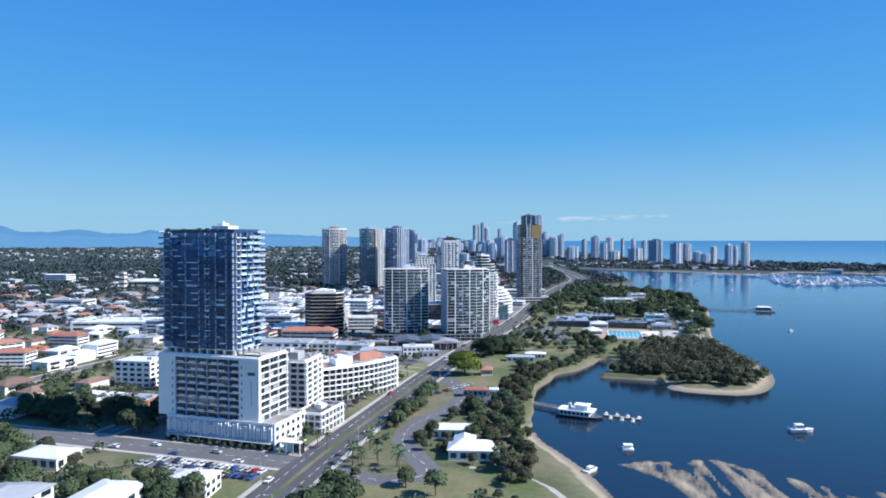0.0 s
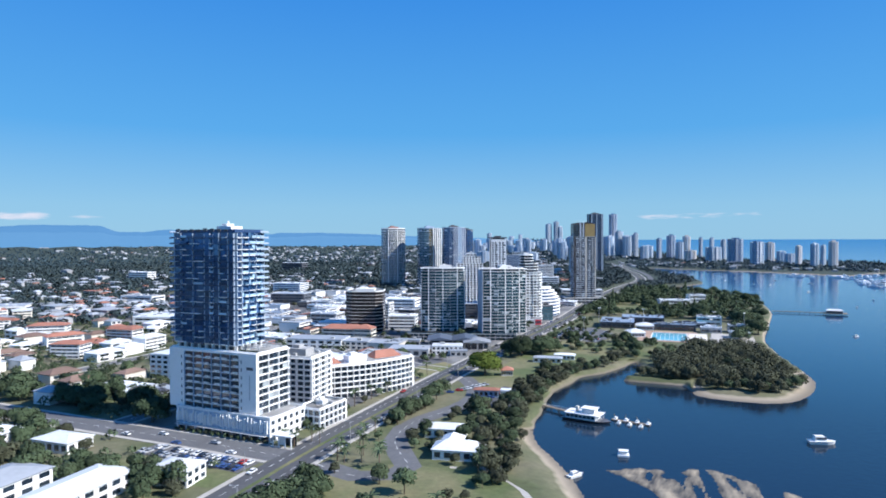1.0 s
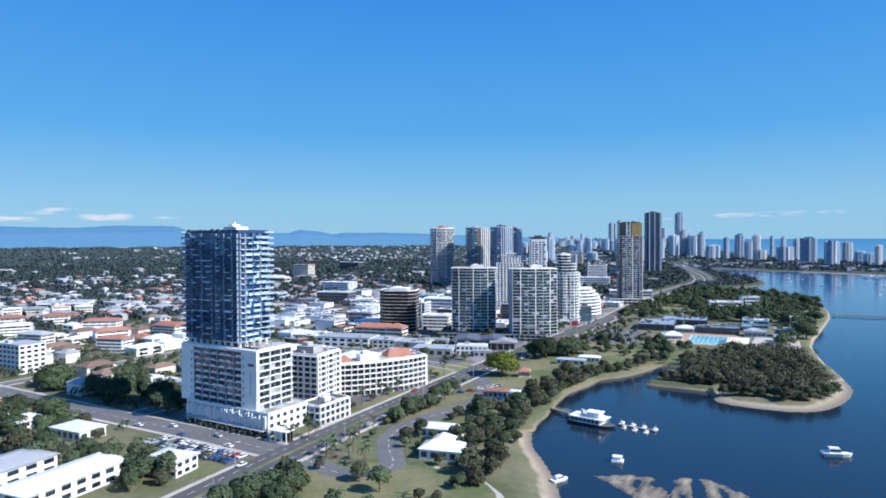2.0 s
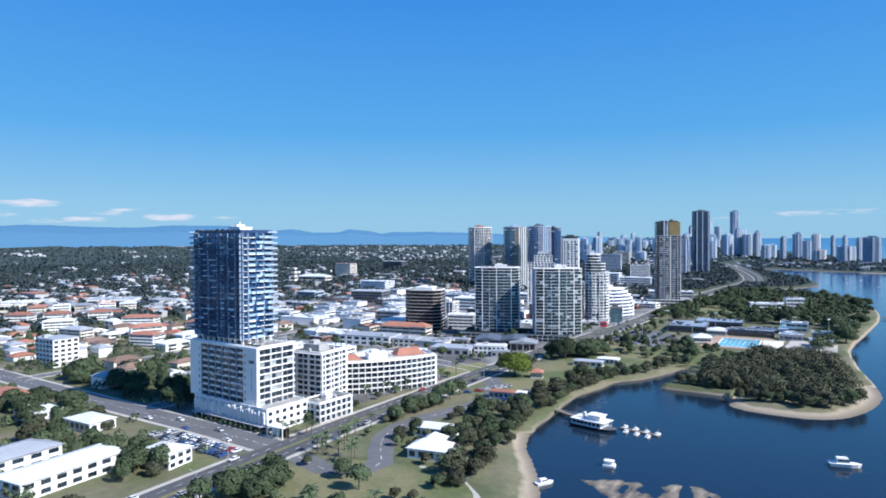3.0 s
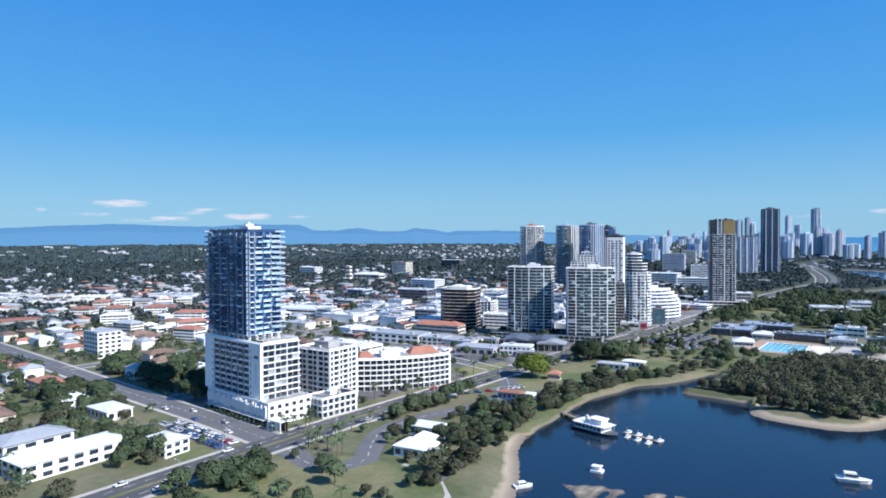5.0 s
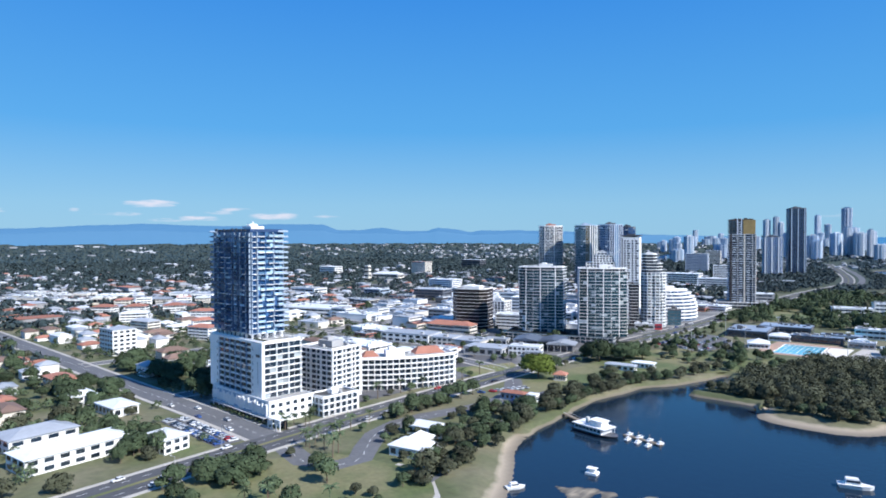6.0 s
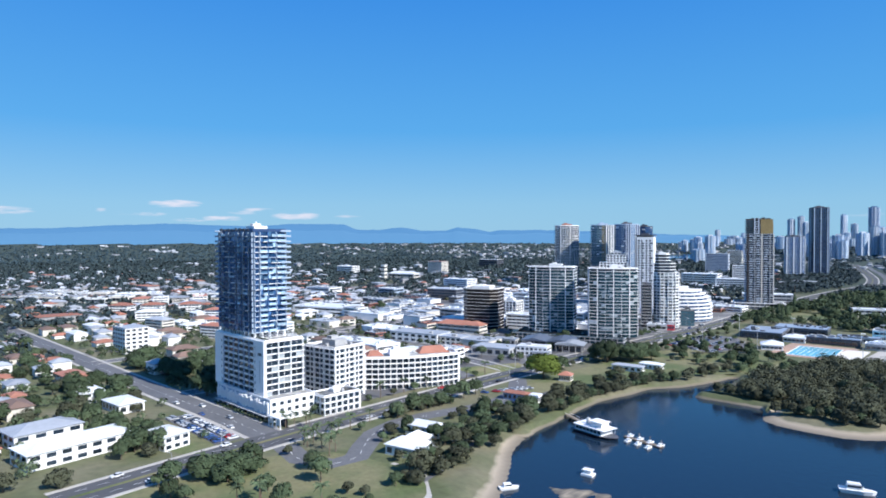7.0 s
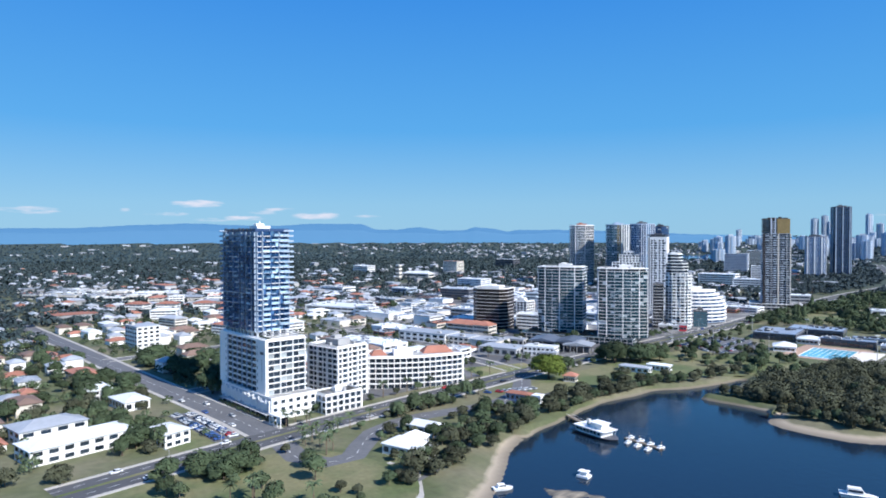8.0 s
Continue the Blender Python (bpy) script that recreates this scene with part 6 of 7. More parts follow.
site(-350, 900, 40, 30, 16, 12, WHITE, ROOF_WHITE, "white civic building with flat roof", floors=4, bays=7)
site(-240, 872, 44, 24, 15, 24, WHITE, ROOF_WHITE, "white low apartment block", floors=4, bays=7)
site(-228, 905, 40, 26, 20, 24, CREAM, ROOF_WHITE, "cream mid-rise apartment block", floors=5, bays=6)
site(-250, 740, 36, 22, 20, 24, DARKGREY, ROOF_GREY, "dark grey mid-rise between the towers", floors=6, bays=6)
site(-591, 1860, 58, 34, 50, 15, FAR_PALE, ROOF_GREY, "pale blue glass office block", floors=12, glass=GLASS_BLUE, bays=10)
site(-705, 2276, 46, 34, 50, 15, CREAM, ROOF_WHITE, "tan residential block with flat roof", floors=12, bays=7)
site(-386, 1495, 42, 26, 36, 20, WHITE, ROOF_WHITE, "white stepped apartment building", floors=10, bays=7)
site(-330, 1300, 60, 34, 20, 15, WHITE, ROOF_WHITE, "white hospital-like block with flat roofs", floors=5, bays=8)
site(-430, 1390, 70, 40, 22, 10, WHITE, ROOF_WHITE, "large white institutional block", floors=5, bays=9)
site(-215, 1130, 70, 26, 10, 20, CONCRETE, ROOF_WHITE, "low white terrace of shops below the crowned tower", floors=2, bays=10)

# white roofs below the tower
site(-250, 213, 22, 14, 5, 5, WHITE, ROOF_WHITE, "low white-roofed hall near the cross street", floors=1, pitch=2.0)
site(-168, 205, 17, 13, 6.5, 12, WHITE, ROOF_WHITE, "white two-storey house with pale roof", floors=2, pitch=2.4, name="house", category="house")
site(-184, 170, 18, 44, 7, 8, WHITE, ROOF_WHITE, "long white-roofed motel building", floors=2, bays=3, pitch=2.4)
site(-218, 165, 20, 30, 7, 8, WHITE, ROOF_GREY, "white motel wing with a pale hipped roof", floors=2, bays=3, pitch=2.6)
site(-290, 205, 24, 14, 6, 3, WHITE, ROOF_WHITE, "white-roofed low apartment row", floors=2, pitch=2.0)
site(-345, 212, 26, 14, 6, 2, CREAM, ROOF_RED, "cream apartment row with tiled roof", floors=2, pitch=2.4)

# the park buildings
site(-94, 304, 20, 9, 4.5, 14, WHITE, ROOF_WHITE, "long white-roofed park kiosk", floors=1, pitch=2.0, name="park_kiosk")
site(-76, 278, 22, 11, 4.5, 14, WHITE, ROOF_WHITE, "white hip-roofed park pavilion among trees", floors=1, pitch=3.2, name="park_pavilion")
site(-82, 284, 9, 16, 4.6, 14, WHITE, ROOF_WHITE, "white hip-roofed pavilion wing", floors=1, pitch=3.0, name="park_pavilion")
site(-105, 388, 15, 6, 4.2, 14, STEELBLUE, ROOF_RED, "pale blue shed with a faded red roof", floors=1, pitch=1.2, name="boat_shed")
site(-94, 392, 6, 6, 4.0, 14, WHITE, ROOF_WHITE, "small white kiosk next to the blue shed", floors=1, name="kiosk")
site(-101, 512, 22, 7, 3.6, 10, WHITE, ROOF_GREY, "long low changing shed with a pale roof", floors=1, pitch=1.2, name="park_shed")
site(-92, 530, 16, 7, 3.6, 10, WHITE, ROOF_WHITE, "low park shed with a bright white roof", floors=1, pitch=1.2, name="park_shed")
site(-114, 452, 8, 7, 4.0, 20, CREAM, ROOF_RED, "small cream cottage with a red roof", floors=1, pitch=2.2, name="cottage")
site(-88, 752, 36, 44, 6.5, 8, DARKGREY, ROOF_BLUE, "low swimming hall with blue-grey metal roof", floors=1, name="swimming_hall", bays=6)
site(-66, 789, 46, 26, 7.5, 8, DARKGREY, ROOF_BLUE, "tall indoor pool hall with blue-grey metal roof", floors=1, name="swimming_hall", bays=6)
site(-57, 738, 18, 18, 4.5, 8, WHITE, ROOF_WHITE, "white hip-roofed entrance wing of the swimming hall", floors=1, pitch=2.6, name="swimming_hall", bays=5)
site(-14, 772, 34, 10, 5.0, 8, CONCRETE, ROOF_BLUE, "low concrete change rooms by the second pool", floors=1, name="change_room", bays=5)
site(36, 712, 18, 12, 5.0, 8, CREAM, ROOF_WHITE, "small cream boathouse by the beach", floors=1, name="boat_house", bays=4)
site(-27, 742, 42, 10, 6.0, 6, DARKGREY, ROOF_BLUE, "covered grandstand beside the pool", floors=1, name="grandstand", bays=8)
site(-59, 682, 17, 17, 4.2, 20, WHITE, ROOF_WHITE, "white pyramid-roofed pool kiosk", floors=1, pitch=3.4, name="pool_house")
site(9, 738, 20, 14, 5.0, 6, CONCRETE, ROOF_GREY, "grey-roofed club building by the pool", floors=1, name="pool_house")
site(4, 803, 26, 14, 9.0, 6, WHITE, ROOF_WHITE, "white two-storey club building behind the pools", floors=2, name="club_house", bays=5)
site(36, 752, 22, 16, 7.0, 6, CONCRETE, ROOF_GREY, "low cream surf club with white roof", floors=2, name="club_house")
site(-52, 1005, 44, 22, 9, 20, WHITE, ROOF_WHITE, "white waterside club building with flat roofs", floors=2, name="club_house", bays=7)
site(-24, 1040, 24, 18, 14, 20, WHITE, ROOF_WHITE, "white three-storey clubhouse wing", floors=3, name="club_house")
patch("court_paving", [(-9, 668), (9, 672), (6, 722), (-11, 718)], 3.22, CREAM, "cream painted games court by the pool", False)
patch("plaza_paving", [(10, 655), (52, 662), (48, 724), (10, 735)], 3.17, PAVING, "sandy paved forecourt by the clubs", False)
patch("pool_deck", [(-54, 652), (0, 658), (-4, 732), (-56, 726)], 3.20, DECK, "terracotta paved pool surround", False)
pool = thing("swimming_pool", pose(-27, 688, 3, 0, 0, 5), "rectangular turquoise outdoor swimming pool with lane ropes", "pool")
bm = bmesh.new()
for x0, x1, y0, y1 in ((-17, 17, -26, -25.2), (-17, 17, 25.2, 26), (-17, -16.2, -25.2, 25.2), (16.2, 17, -25.2, 25.2)):
    box(bm, x0, x1, y0, y1, 0.1, 0.5)
part("coping", bm, WHITE, pool, "white pool edge")
bm = bmesh.new()
box(bm, -16.2, 16.2, -25.2, 25.2, 0.1, 0.38)
part("pool_water", bm, POOL, pool, "clear turquoise water")
for i in range(1, 8):
    solid(pool, "lane_rope", -16.2 + i * 4.05 - 0.12, -16.2 + i * 4.05 + 0.12, -25, 25, 0.385, 0.43, WHITE)
second = thing("swimming_pool", pose(-14, 788, 3, 0, 0, 95), "small turquoise training pool behind the grandstand", "pool")
solid(second, "coping", -7, 7, -16, 16, 0.1, 0.42, WHITE, "white pool edge")
solid(second, "pool_water", -6.2, 6.2, -15.2, 15.2, 0.3, 0.46, POOL, "clear turquoise water")
claim(-27, 688, 28)

# ---------------------------------------------------------------- houses
def house(seed, w, d, h, wall, roof, label):
    b = low_block("house", pose(0, 0, 3), w, d, h, wall, roof, label, "house", "town houses", floors=1 if h < 5 else 2, pitch=2.4, bays=2, sides=(0,))
    bm = bmesh.new()
    box(bm, w * 0.08, w * 0.08 + 1.1, -d / 2 - 0.08, -d / 2 + 0.05, 0, 2.2)
    part("door", bm, TIMBER, b)
    return b


HOUSES = [house(1, 15, 11, 3.4, WHITE, ROOF_RED, "single-storey house with terracotta tiled hipped roof"),
          house(2, 17, 12, 3.6, CREAM, ROOF_WHITE, "single-storey house with pale metal hipped roof"),
          house(3, 14, 12, 6.2, WHITE, ROOF_GREY, "two-storey house with grey hipped roof"),
          house(4, 20, 12, 6.4, CREAM, ROOF_BROWN, "two-storey townhouse row with brown tiled roof"),
          house(5, 22, 14, 6.4, WHITE, ROOF_WHITE, "two-storey white townhouse row with white roof")]
SHOPS = [low_block("commercial_building", pose(0, 0, 3), w, d, h, wa, ro, la, "building", "town buildings", floors=f, bays=4, sides=(0, 1), bands=True)
         for w, d, h, wa, ro, la, f in ((30, 24, 7, WHITE, ROOF_WHITE, "low white flat-roofed shop building", 2), (38, 26, 9, WHITE, ROOF_WHITE, "white flat-roofed commercial building", 2),
                                        (26, 20, 8, CREAM, ROOF_GREY, "cream commercial building with grey roof", 2), (34, 22, 6, CONCRETE, ROOF_WHITE, "grey-walled warehouse with white roof", 1),
                                        (24, 20, 12, WHITE, ROOF_GREY, "white three-storey office building", 3), (28, 22, 7, WHITE, ROOF_BLUE, "white building with blue-grey metal roof", 2),
                                        (20, 15, 5, BRICK, ROOF_GREY, "small brick shop with grey metal roof", 1), (18, 14, 9, DARKGREY, ROOF_WHITE, "narrow dark-fronted shop with white roof", 2), (22, 16, 6, CREAM, ROOF_RED, "cream shop with faded red metal roof", 1))]
hrng = random.Random(9)


def settle(kinds, x, y, r, rot, smax=1.15, tall=1.0):
    if not free(x, y, r * 0.8) or not on_land(x, y, 16):
        return False
    src = hrng.choice(kinds)
    m = pose(x, y, 3.0, 0, 0, rot)
    if src.name in used:
        ob = copy_thing(src, m)
    else:
        ob = src
        used.add(src.name)
        ob.matrix_basis = m
    k = hrng.uniform(0.85, smax)
    ob.scale = (k, k * hrng.uniform(0.9, 1.1), hrng.uniform(0.85, 1.2) * tall)
    claim(x, y, r * 0.8)
    return True


n = 0
for k in range(5000):  # the town centre, packed with low white roofs
    if n >= 158:
        break
    x, y = hrng.uniform(-640, -195), hrng.uniform(300, 1000)
    if x < -330 and y < 540 and (x < -460 or y < 470):
        continue
    n += settle(SHOPS, x, y, 11.0, hrng.choice((5, 95, 185, 275)) + hrng.uniform(-4, 8), 1.25, 0.78)
n = 0
for k in range(4000):  # houses on the landward side and below the tower
    if n >= 100:
        break
    if k % 6 < 2:
        x, y = hrng.uniform(-620, -160), hrng.uniform(110, 228)
    else:
        x, y = hrng.uniform(-640, -215), hrng.uniform(255, 540)
    n += settle(HOUSES if y > 240 else HOUSES[:1] + HOUSES[2:4], x, y, 9.5, hrng.choice((0, 90, 180, 270)) + hrng.uniform(-5, 5))
n = 0
for k in range(1500):  # garden and street trees between them
    if n >= 160:
        break
    x, y = (hrng.uniform(-560, -140), hrng.uniform(120, 232)) if k % 5 < 3 else (hrng.uniform(-640, -200), hrng.uniform(252, 900))
    if plant((GUM, SMALL, MANGROVE)[k % 3], x, y, hrng.uniform(0.7, 1.1), 1.2):
        n += 1

for k in range(70):  # trees about the showrooms and forecourts
    plant((GUM, SMALL, SMALL)[k % 3], hrng.uniform(-292, -180), hrng.uniform(470, 600), hrng.uniform(0.6, 0.95), 0.6)

# ---------------------------------------------------------------- the far town and woods
def far_town(name, count, roof, label, seed, rmin=620, rmax=4050, area=None):
    """Small hipped and flat houses, past counting, out to the foot of the range."""
    rng = np.random.default_rng(seed)
    vw, fw, vr, fr = [], [], [], []
    got = 0
    while got < count:
        az = radians(rng.uniform(-22 if area else -12, 88))
        r = rmin + (rmax - rmin) * rng.uniform() ** 1.9
        x, y = 60 - math.sin(az) * r, 50 + math.cos(az) * r
        if area:
            if not area(x, y):
                continue
        elif x > -640 and 60 < y < 1000 or x > -230 and y < 2250 or x > -60 or y < 60:
            continue
        if not area and noise.noise((x * 0.004, y * 0.004, 7.0)) < (-0.25 if r < 1300 else 0.05 + min(0.25, (r - 1300) / 4000)) or not on_land(x, y, 25):
            continue
        if r < 1500 and not free(x, y, 9):
            continue
        z = 3.0 + float(bowl(x, y))
        w, d, h = rng.uniform(9, 24), rng.uniform(8, 15), rng.uniform(3, 7)
        if rng.uniform() < 0.12:
            w, d, h = w * 2.0, d * 1.8, h * 1.5
        a = rng.uniform(-0.15, 0.15) + (math.pi / 2 if rng.uniform() < 0.4 else 0)
        c, s = math.cos(a), math.sin(a)
        P = lambda u, v: (x + u * c - v * s, y + u * s + v * c)
        i, j = len(vw), len(vr)
        cs = ((-w / 2, -d / 2), (w / 2, -d / 2), (w / 2, d / 2), (-w / 2, d / 2))
        vw += [(*P(u, v), zz) for zz in (z - 0.5, z + h) for u, v in cs]
        fw += [(i, i + 1, i + 5, i + 4), (i + 1, i + 2, i + 6, i + 5), (i + 2, i + 3, i + 7, i + 6), (i + 3, i, i + 4, i + 7)]
        k = 0.5 if w < 26 else 0.05
        vr += [(*P(u * 1.08, v * 1.08), z + h) for u, v in cs] + [(*P(u * (1 - k), v * 0.1 if k > 0.1 else v), z + h + (2.2 if k > 0.1 else 0.6)) for u, v in cs]
        fr += [(j, j + 1, j + 5, j + 4), (j + 1, j + 2, j + 6, j + 5), (j + 2, j + 3, j + 7, j + 6), (j + 3, j, j + 4, j + 7), (j + 4, j + 5, j + 6, j + 7)]
        got += 1
    root = tagged(new(name, raw_mesh(name, vw, fw, TOWN_WALL)), label, "houses", "", "stuff")
    tagged(child("far_roof", raw_mesh("far_roof", vr, fr, roof), root), kind="stuff")


TOWN_WALL = material("weathered_pale_wall", (0.36, 0.36, 0.37), 0.8, amount=0.12, island=0.35)
TOWN_WHITE = material("weathered_pale_roof", (0.42, 0.44, 0.48), 0.7, amount=0.1, island=0.35)
TOWN_RED = material("weathered_red_roof", (0.33, 0.14, 0.09), 0.8, amount=0.1, island=0.3)
TOWN_GREY = material("weathered_grey_roof", (0.27, 0.29, 0.31), 0.7, amount=0.1, island=0.35)
far_town("far_house", 130, TOWN_WHITE, "distant low suburb with pale metal roofs", 1)
far_town("far_house", 80, TOWN_RED, "distant low suburb with tiled roofs", 2)
far_town("far_house", 140, TOWN_GREY, "distant low suburb with grey roofs", 3)


far_town("far_house", 110, TOWN_GREY, "low white houses along the far shore", 4, 2150, 3000, lambda x, y: -520 < x < 420 and y > 2215)

far_town("far_house", 280, TOWN_WHITE, "dense pale low city blocks before the far towers", 5, 2300, 4200, lambda x, y: x < -470 and y > 2300)
far_town("far_house", 180, TOWN_GREY, "dense grey low city blocks before the far towers", 6, 2300, 4200, lambda x, y: x < -470 and y > 2300)
for seed, count, mat, what in ((7, 250, TOWN_WHITE, "pale flat-roofed commercial sheds beyond the town centre"), (8, 150, TOWN_GREY, "grey workshops and offices beyond the town centre"), (9, 70, TOWN_RED, "tiled roofs beyond the town centre")):
    far_town("far_house", count, mat, what, seed, 900, 1900, lambda x, y: (x < -640 or y > 1000) and x < -300 and y > 300)


far_town("far_house", 130, TOWN_WHITE, "clusters of pale commercial roofs on the western plain", 41, 1000, 2500, lambda x, y: x < -900 and 100 < y < 1500 and noise.noise((x * 0.006, y * 0.006, 2.0)) > 0.05)


def far_sheds(count, seed):
    """Long pale sheds and blocks in clusters at the foot of the range."""
    rng = np.random.default_rng(seed)
    bm = bmesh.new()
    got = 0
    while got < count:
        az, r = rng.uniform(24, 84), rng.uniform(3300, 4270)
        if noise.noise((az * 0.33, r * 0.004, 5.0)) < 0.12:
            continue
        x, y = CENTRE[0] - math.sin(radians(az)) * r, CENTRE[1] + math.cos(radians(az)) * r
        w, d, h = rng.uniform(14, 46), rng.uniform(8, 16), rng.uniform(4, 8.5)
        z, a = 3.0 + float(bowl(x, y)), radians(az + rng.uniform(-12, 12))
        poly = [(x + u * math.cos(a) - v * math.sin(a), y + u * math.sin(a) + v * math.cos(a)) for u, v in rect(w, d)]
        prism(bm, poly, z - 0.5, z + h)
        got += 1
    tagged(new("far_shed", mesh_of(bm, "far_shed", TOWN_WHITE)), "pale sheds and blocks at the foot of the hills", "sheds", "", "stuff")


far_sheds(70, 33)


def far_woods(count, seed, mat, rmin, rmax, az0, az1, per, size, test, label, spread=4.6):
    rng = np.random.default_rng(seed)
    P = np.empty((0, 2))
    while len(P) < count:
        az, r = np.radians(rng.uniform(az0, az1, 4000)), rmin + (rmax - rmin) * rng.uniform(size=4000)
        x, y = 60 - np.sin(az) * r, 50 + np.cos(az) * r
        ok = (shore_distance(x, y) > 12) & test(x, y)
        P = np.concatenate([P, np.stack([x, y], 1)[ok]])
    P = P[:count]
    s = rng.uniform(0.7, 1.4, count)
    z = 3.0 + bowl(P[:, 0], P[:, 1])
    d = rng.normal(size=(count, per, 3))
    d /= np.linalg.norm(d, axis=2)[:, :, None]
    d[:, :, 2] = np.abs(d[:, :, 2])
    c = np.stack([P[:, 0], P[:, 1], z + spread * 0.62 * s], 1)[:, None, :] + d * (np.array([spread, spread, spread * 1.05]) * rng.uniform(0.6, 1.05, (count, per, 1))) * s[:, None, None]
    nn = d + rng.normal(scale=0.4, size=d.shape)
    nn /= np.linalg.norm(nn, axis=2)[:, :, None]
    a = np.cross(nn, rng.normal(size=d.shape))
    a /= np.linalg.norm(a, axis=2)[:, :, None]
    b = np.cross(nn, a)
    q = (rng.uniform(0.7, 1.3, (count, per, 1)) * size * s[:, None, None])
    V = np.stack([c - a * q, c - b * q * 0.8, c + a * q, c + b * q * 0.8], 2).reshape(-1, 3)
    me = bpy.data.meshes.new("far_wood")
    k = len(V) // 4
    me.vertices.add(len(V)), me.loops.add(len(V)), me.polygons.add(k)
    me.vertices.foreach_set("co", V.ravel())
    me.loops.foreach_set("vertex_index", np.arange(len(V)))
    me.polygons.foreach_set("loop_start", np.arange(k) * 4)
    me.materials.append(mat)
    me.update(calc_edges=True)
    me.polygons.foreach_set("use_smooth", [True] * k)
    soft = d + nn * 0.6
    soft /= np.linalg.norm(soft, axis=2)[:, :, None]
    me.normals_split_custom_set_from_vertices(np.repeat(soft.reshape(-1, 3), 4, axis=0).tolist())
    tagged(new("far_wood", me), label, "trees", "", "stuff")


spots = np.array(taken)


def clear(x, y, r):
    """True where nothing that stands already lies within r."""
    d = np.hypot(x[:, None] - spots[None, :, 0], y[:, None] - spots[None, :, 1]) - spots[None, :, 2]
    return d.min(1) > r


# leaf greens pushed towards blue to paint in distance haze, WOOD_B the stronger
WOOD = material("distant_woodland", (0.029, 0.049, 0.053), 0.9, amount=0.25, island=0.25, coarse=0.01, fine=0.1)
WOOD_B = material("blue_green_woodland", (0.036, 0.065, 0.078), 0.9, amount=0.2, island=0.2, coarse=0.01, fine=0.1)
verge_x = lambda y: np.interp(y, (1100, 1320, 1570, 1790, 2040, 2280, 2650), (-176, -182, -178, -215, -280, -345, -450))  # the highway
inland = lambda x, y: ~((x > -640) & (y < 1000)) & (y > 60) & ~((x > -225) & (y < 1350))
south = lambda x, y: (x < -430) & (x > -1500) & (y > -60) & (y < 232)
near_inland = lambda x, y: ((x < -640) | (y > 1000)) & (x < -225) & (y > 60)
far_woods(640, 21, LEAF_MID, 250, 900, 20, 88, 76, 0.54, lambda x, y: (x < -262) & (x > -660) & (y > 252) & (y < 560) & clear(x, y, -1.5), "garden trees and shrubs between the houses", 3.0)
far_woods(430, 22, LEAF_MID, 200, 800, 40, 100, 84, 0.52, lambda x, y: (x < -165) & (x > -640) & (y > 70) & (y < 232) & clear(x, y, -1.5), "garden trees and shrubs between the houses", 3.0)
far_woods(360, 23, LEAF_DARK, 350, 1100, 10, 60, 66, 0.58, lambda x, y: (x < -185) & (x > -640) & (y > 300) & (y < 1000) & clear(x, y, -1.0), "small street trees between town buildings", 2.6)
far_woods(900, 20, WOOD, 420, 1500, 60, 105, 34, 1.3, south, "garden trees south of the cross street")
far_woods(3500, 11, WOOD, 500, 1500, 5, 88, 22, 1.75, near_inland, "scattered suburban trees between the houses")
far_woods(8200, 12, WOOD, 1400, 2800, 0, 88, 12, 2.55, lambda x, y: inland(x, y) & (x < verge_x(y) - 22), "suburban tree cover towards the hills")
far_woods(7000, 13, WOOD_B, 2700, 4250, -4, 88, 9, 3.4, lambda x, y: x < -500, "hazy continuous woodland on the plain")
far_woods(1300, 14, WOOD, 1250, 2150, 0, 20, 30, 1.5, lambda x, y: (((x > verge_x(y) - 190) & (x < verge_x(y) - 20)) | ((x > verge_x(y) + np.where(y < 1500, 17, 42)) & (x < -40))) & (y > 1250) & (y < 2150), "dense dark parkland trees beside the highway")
far_woods(720, 16, LEAF_DARK, 700, 1400, -8, 16, 66, 1.0, lambda x, y: (x > -156) & (x < 62) & (y > 842) & (y < 1330) & ~((np.abs(x + 40) < 34) & (np.abs(y - 1015) < 32)) & ~((np.abs(x + 100) < 28) & (np.abs(y - 940) < 45)), "dense dark parkland canopy beside the bay")
far_woods(430, 17, LEAF_OLIVE, 380, 640, -20, 20, 150, 0.52, lambda x, y: (x > -26) & (x < 72) & (y > 484) & (y < 640) & ~((x < -8) & (y > 560)), "dense olive mangrove thicket on the spit")
far_woods(120, 18, LEAF_MID, 640, 900, -12, 4, 60, 0.8, lambda x, y: (x > 30) & (x < 66) & (y > 640) & (y < 900), "shrubs and trees behind the beach")
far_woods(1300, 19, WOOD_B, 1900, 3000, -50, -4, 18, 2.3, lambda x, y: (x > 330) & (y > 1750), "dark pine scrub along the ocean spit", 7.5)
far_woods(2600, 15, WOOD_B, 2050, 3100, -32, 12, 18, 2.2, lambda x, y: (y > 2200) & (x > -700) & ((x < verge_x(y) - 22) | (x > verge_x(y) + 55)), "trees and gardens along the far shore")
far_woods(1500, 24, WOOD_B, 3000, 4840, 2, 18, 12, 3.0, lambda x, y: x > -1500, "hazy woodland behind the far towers")


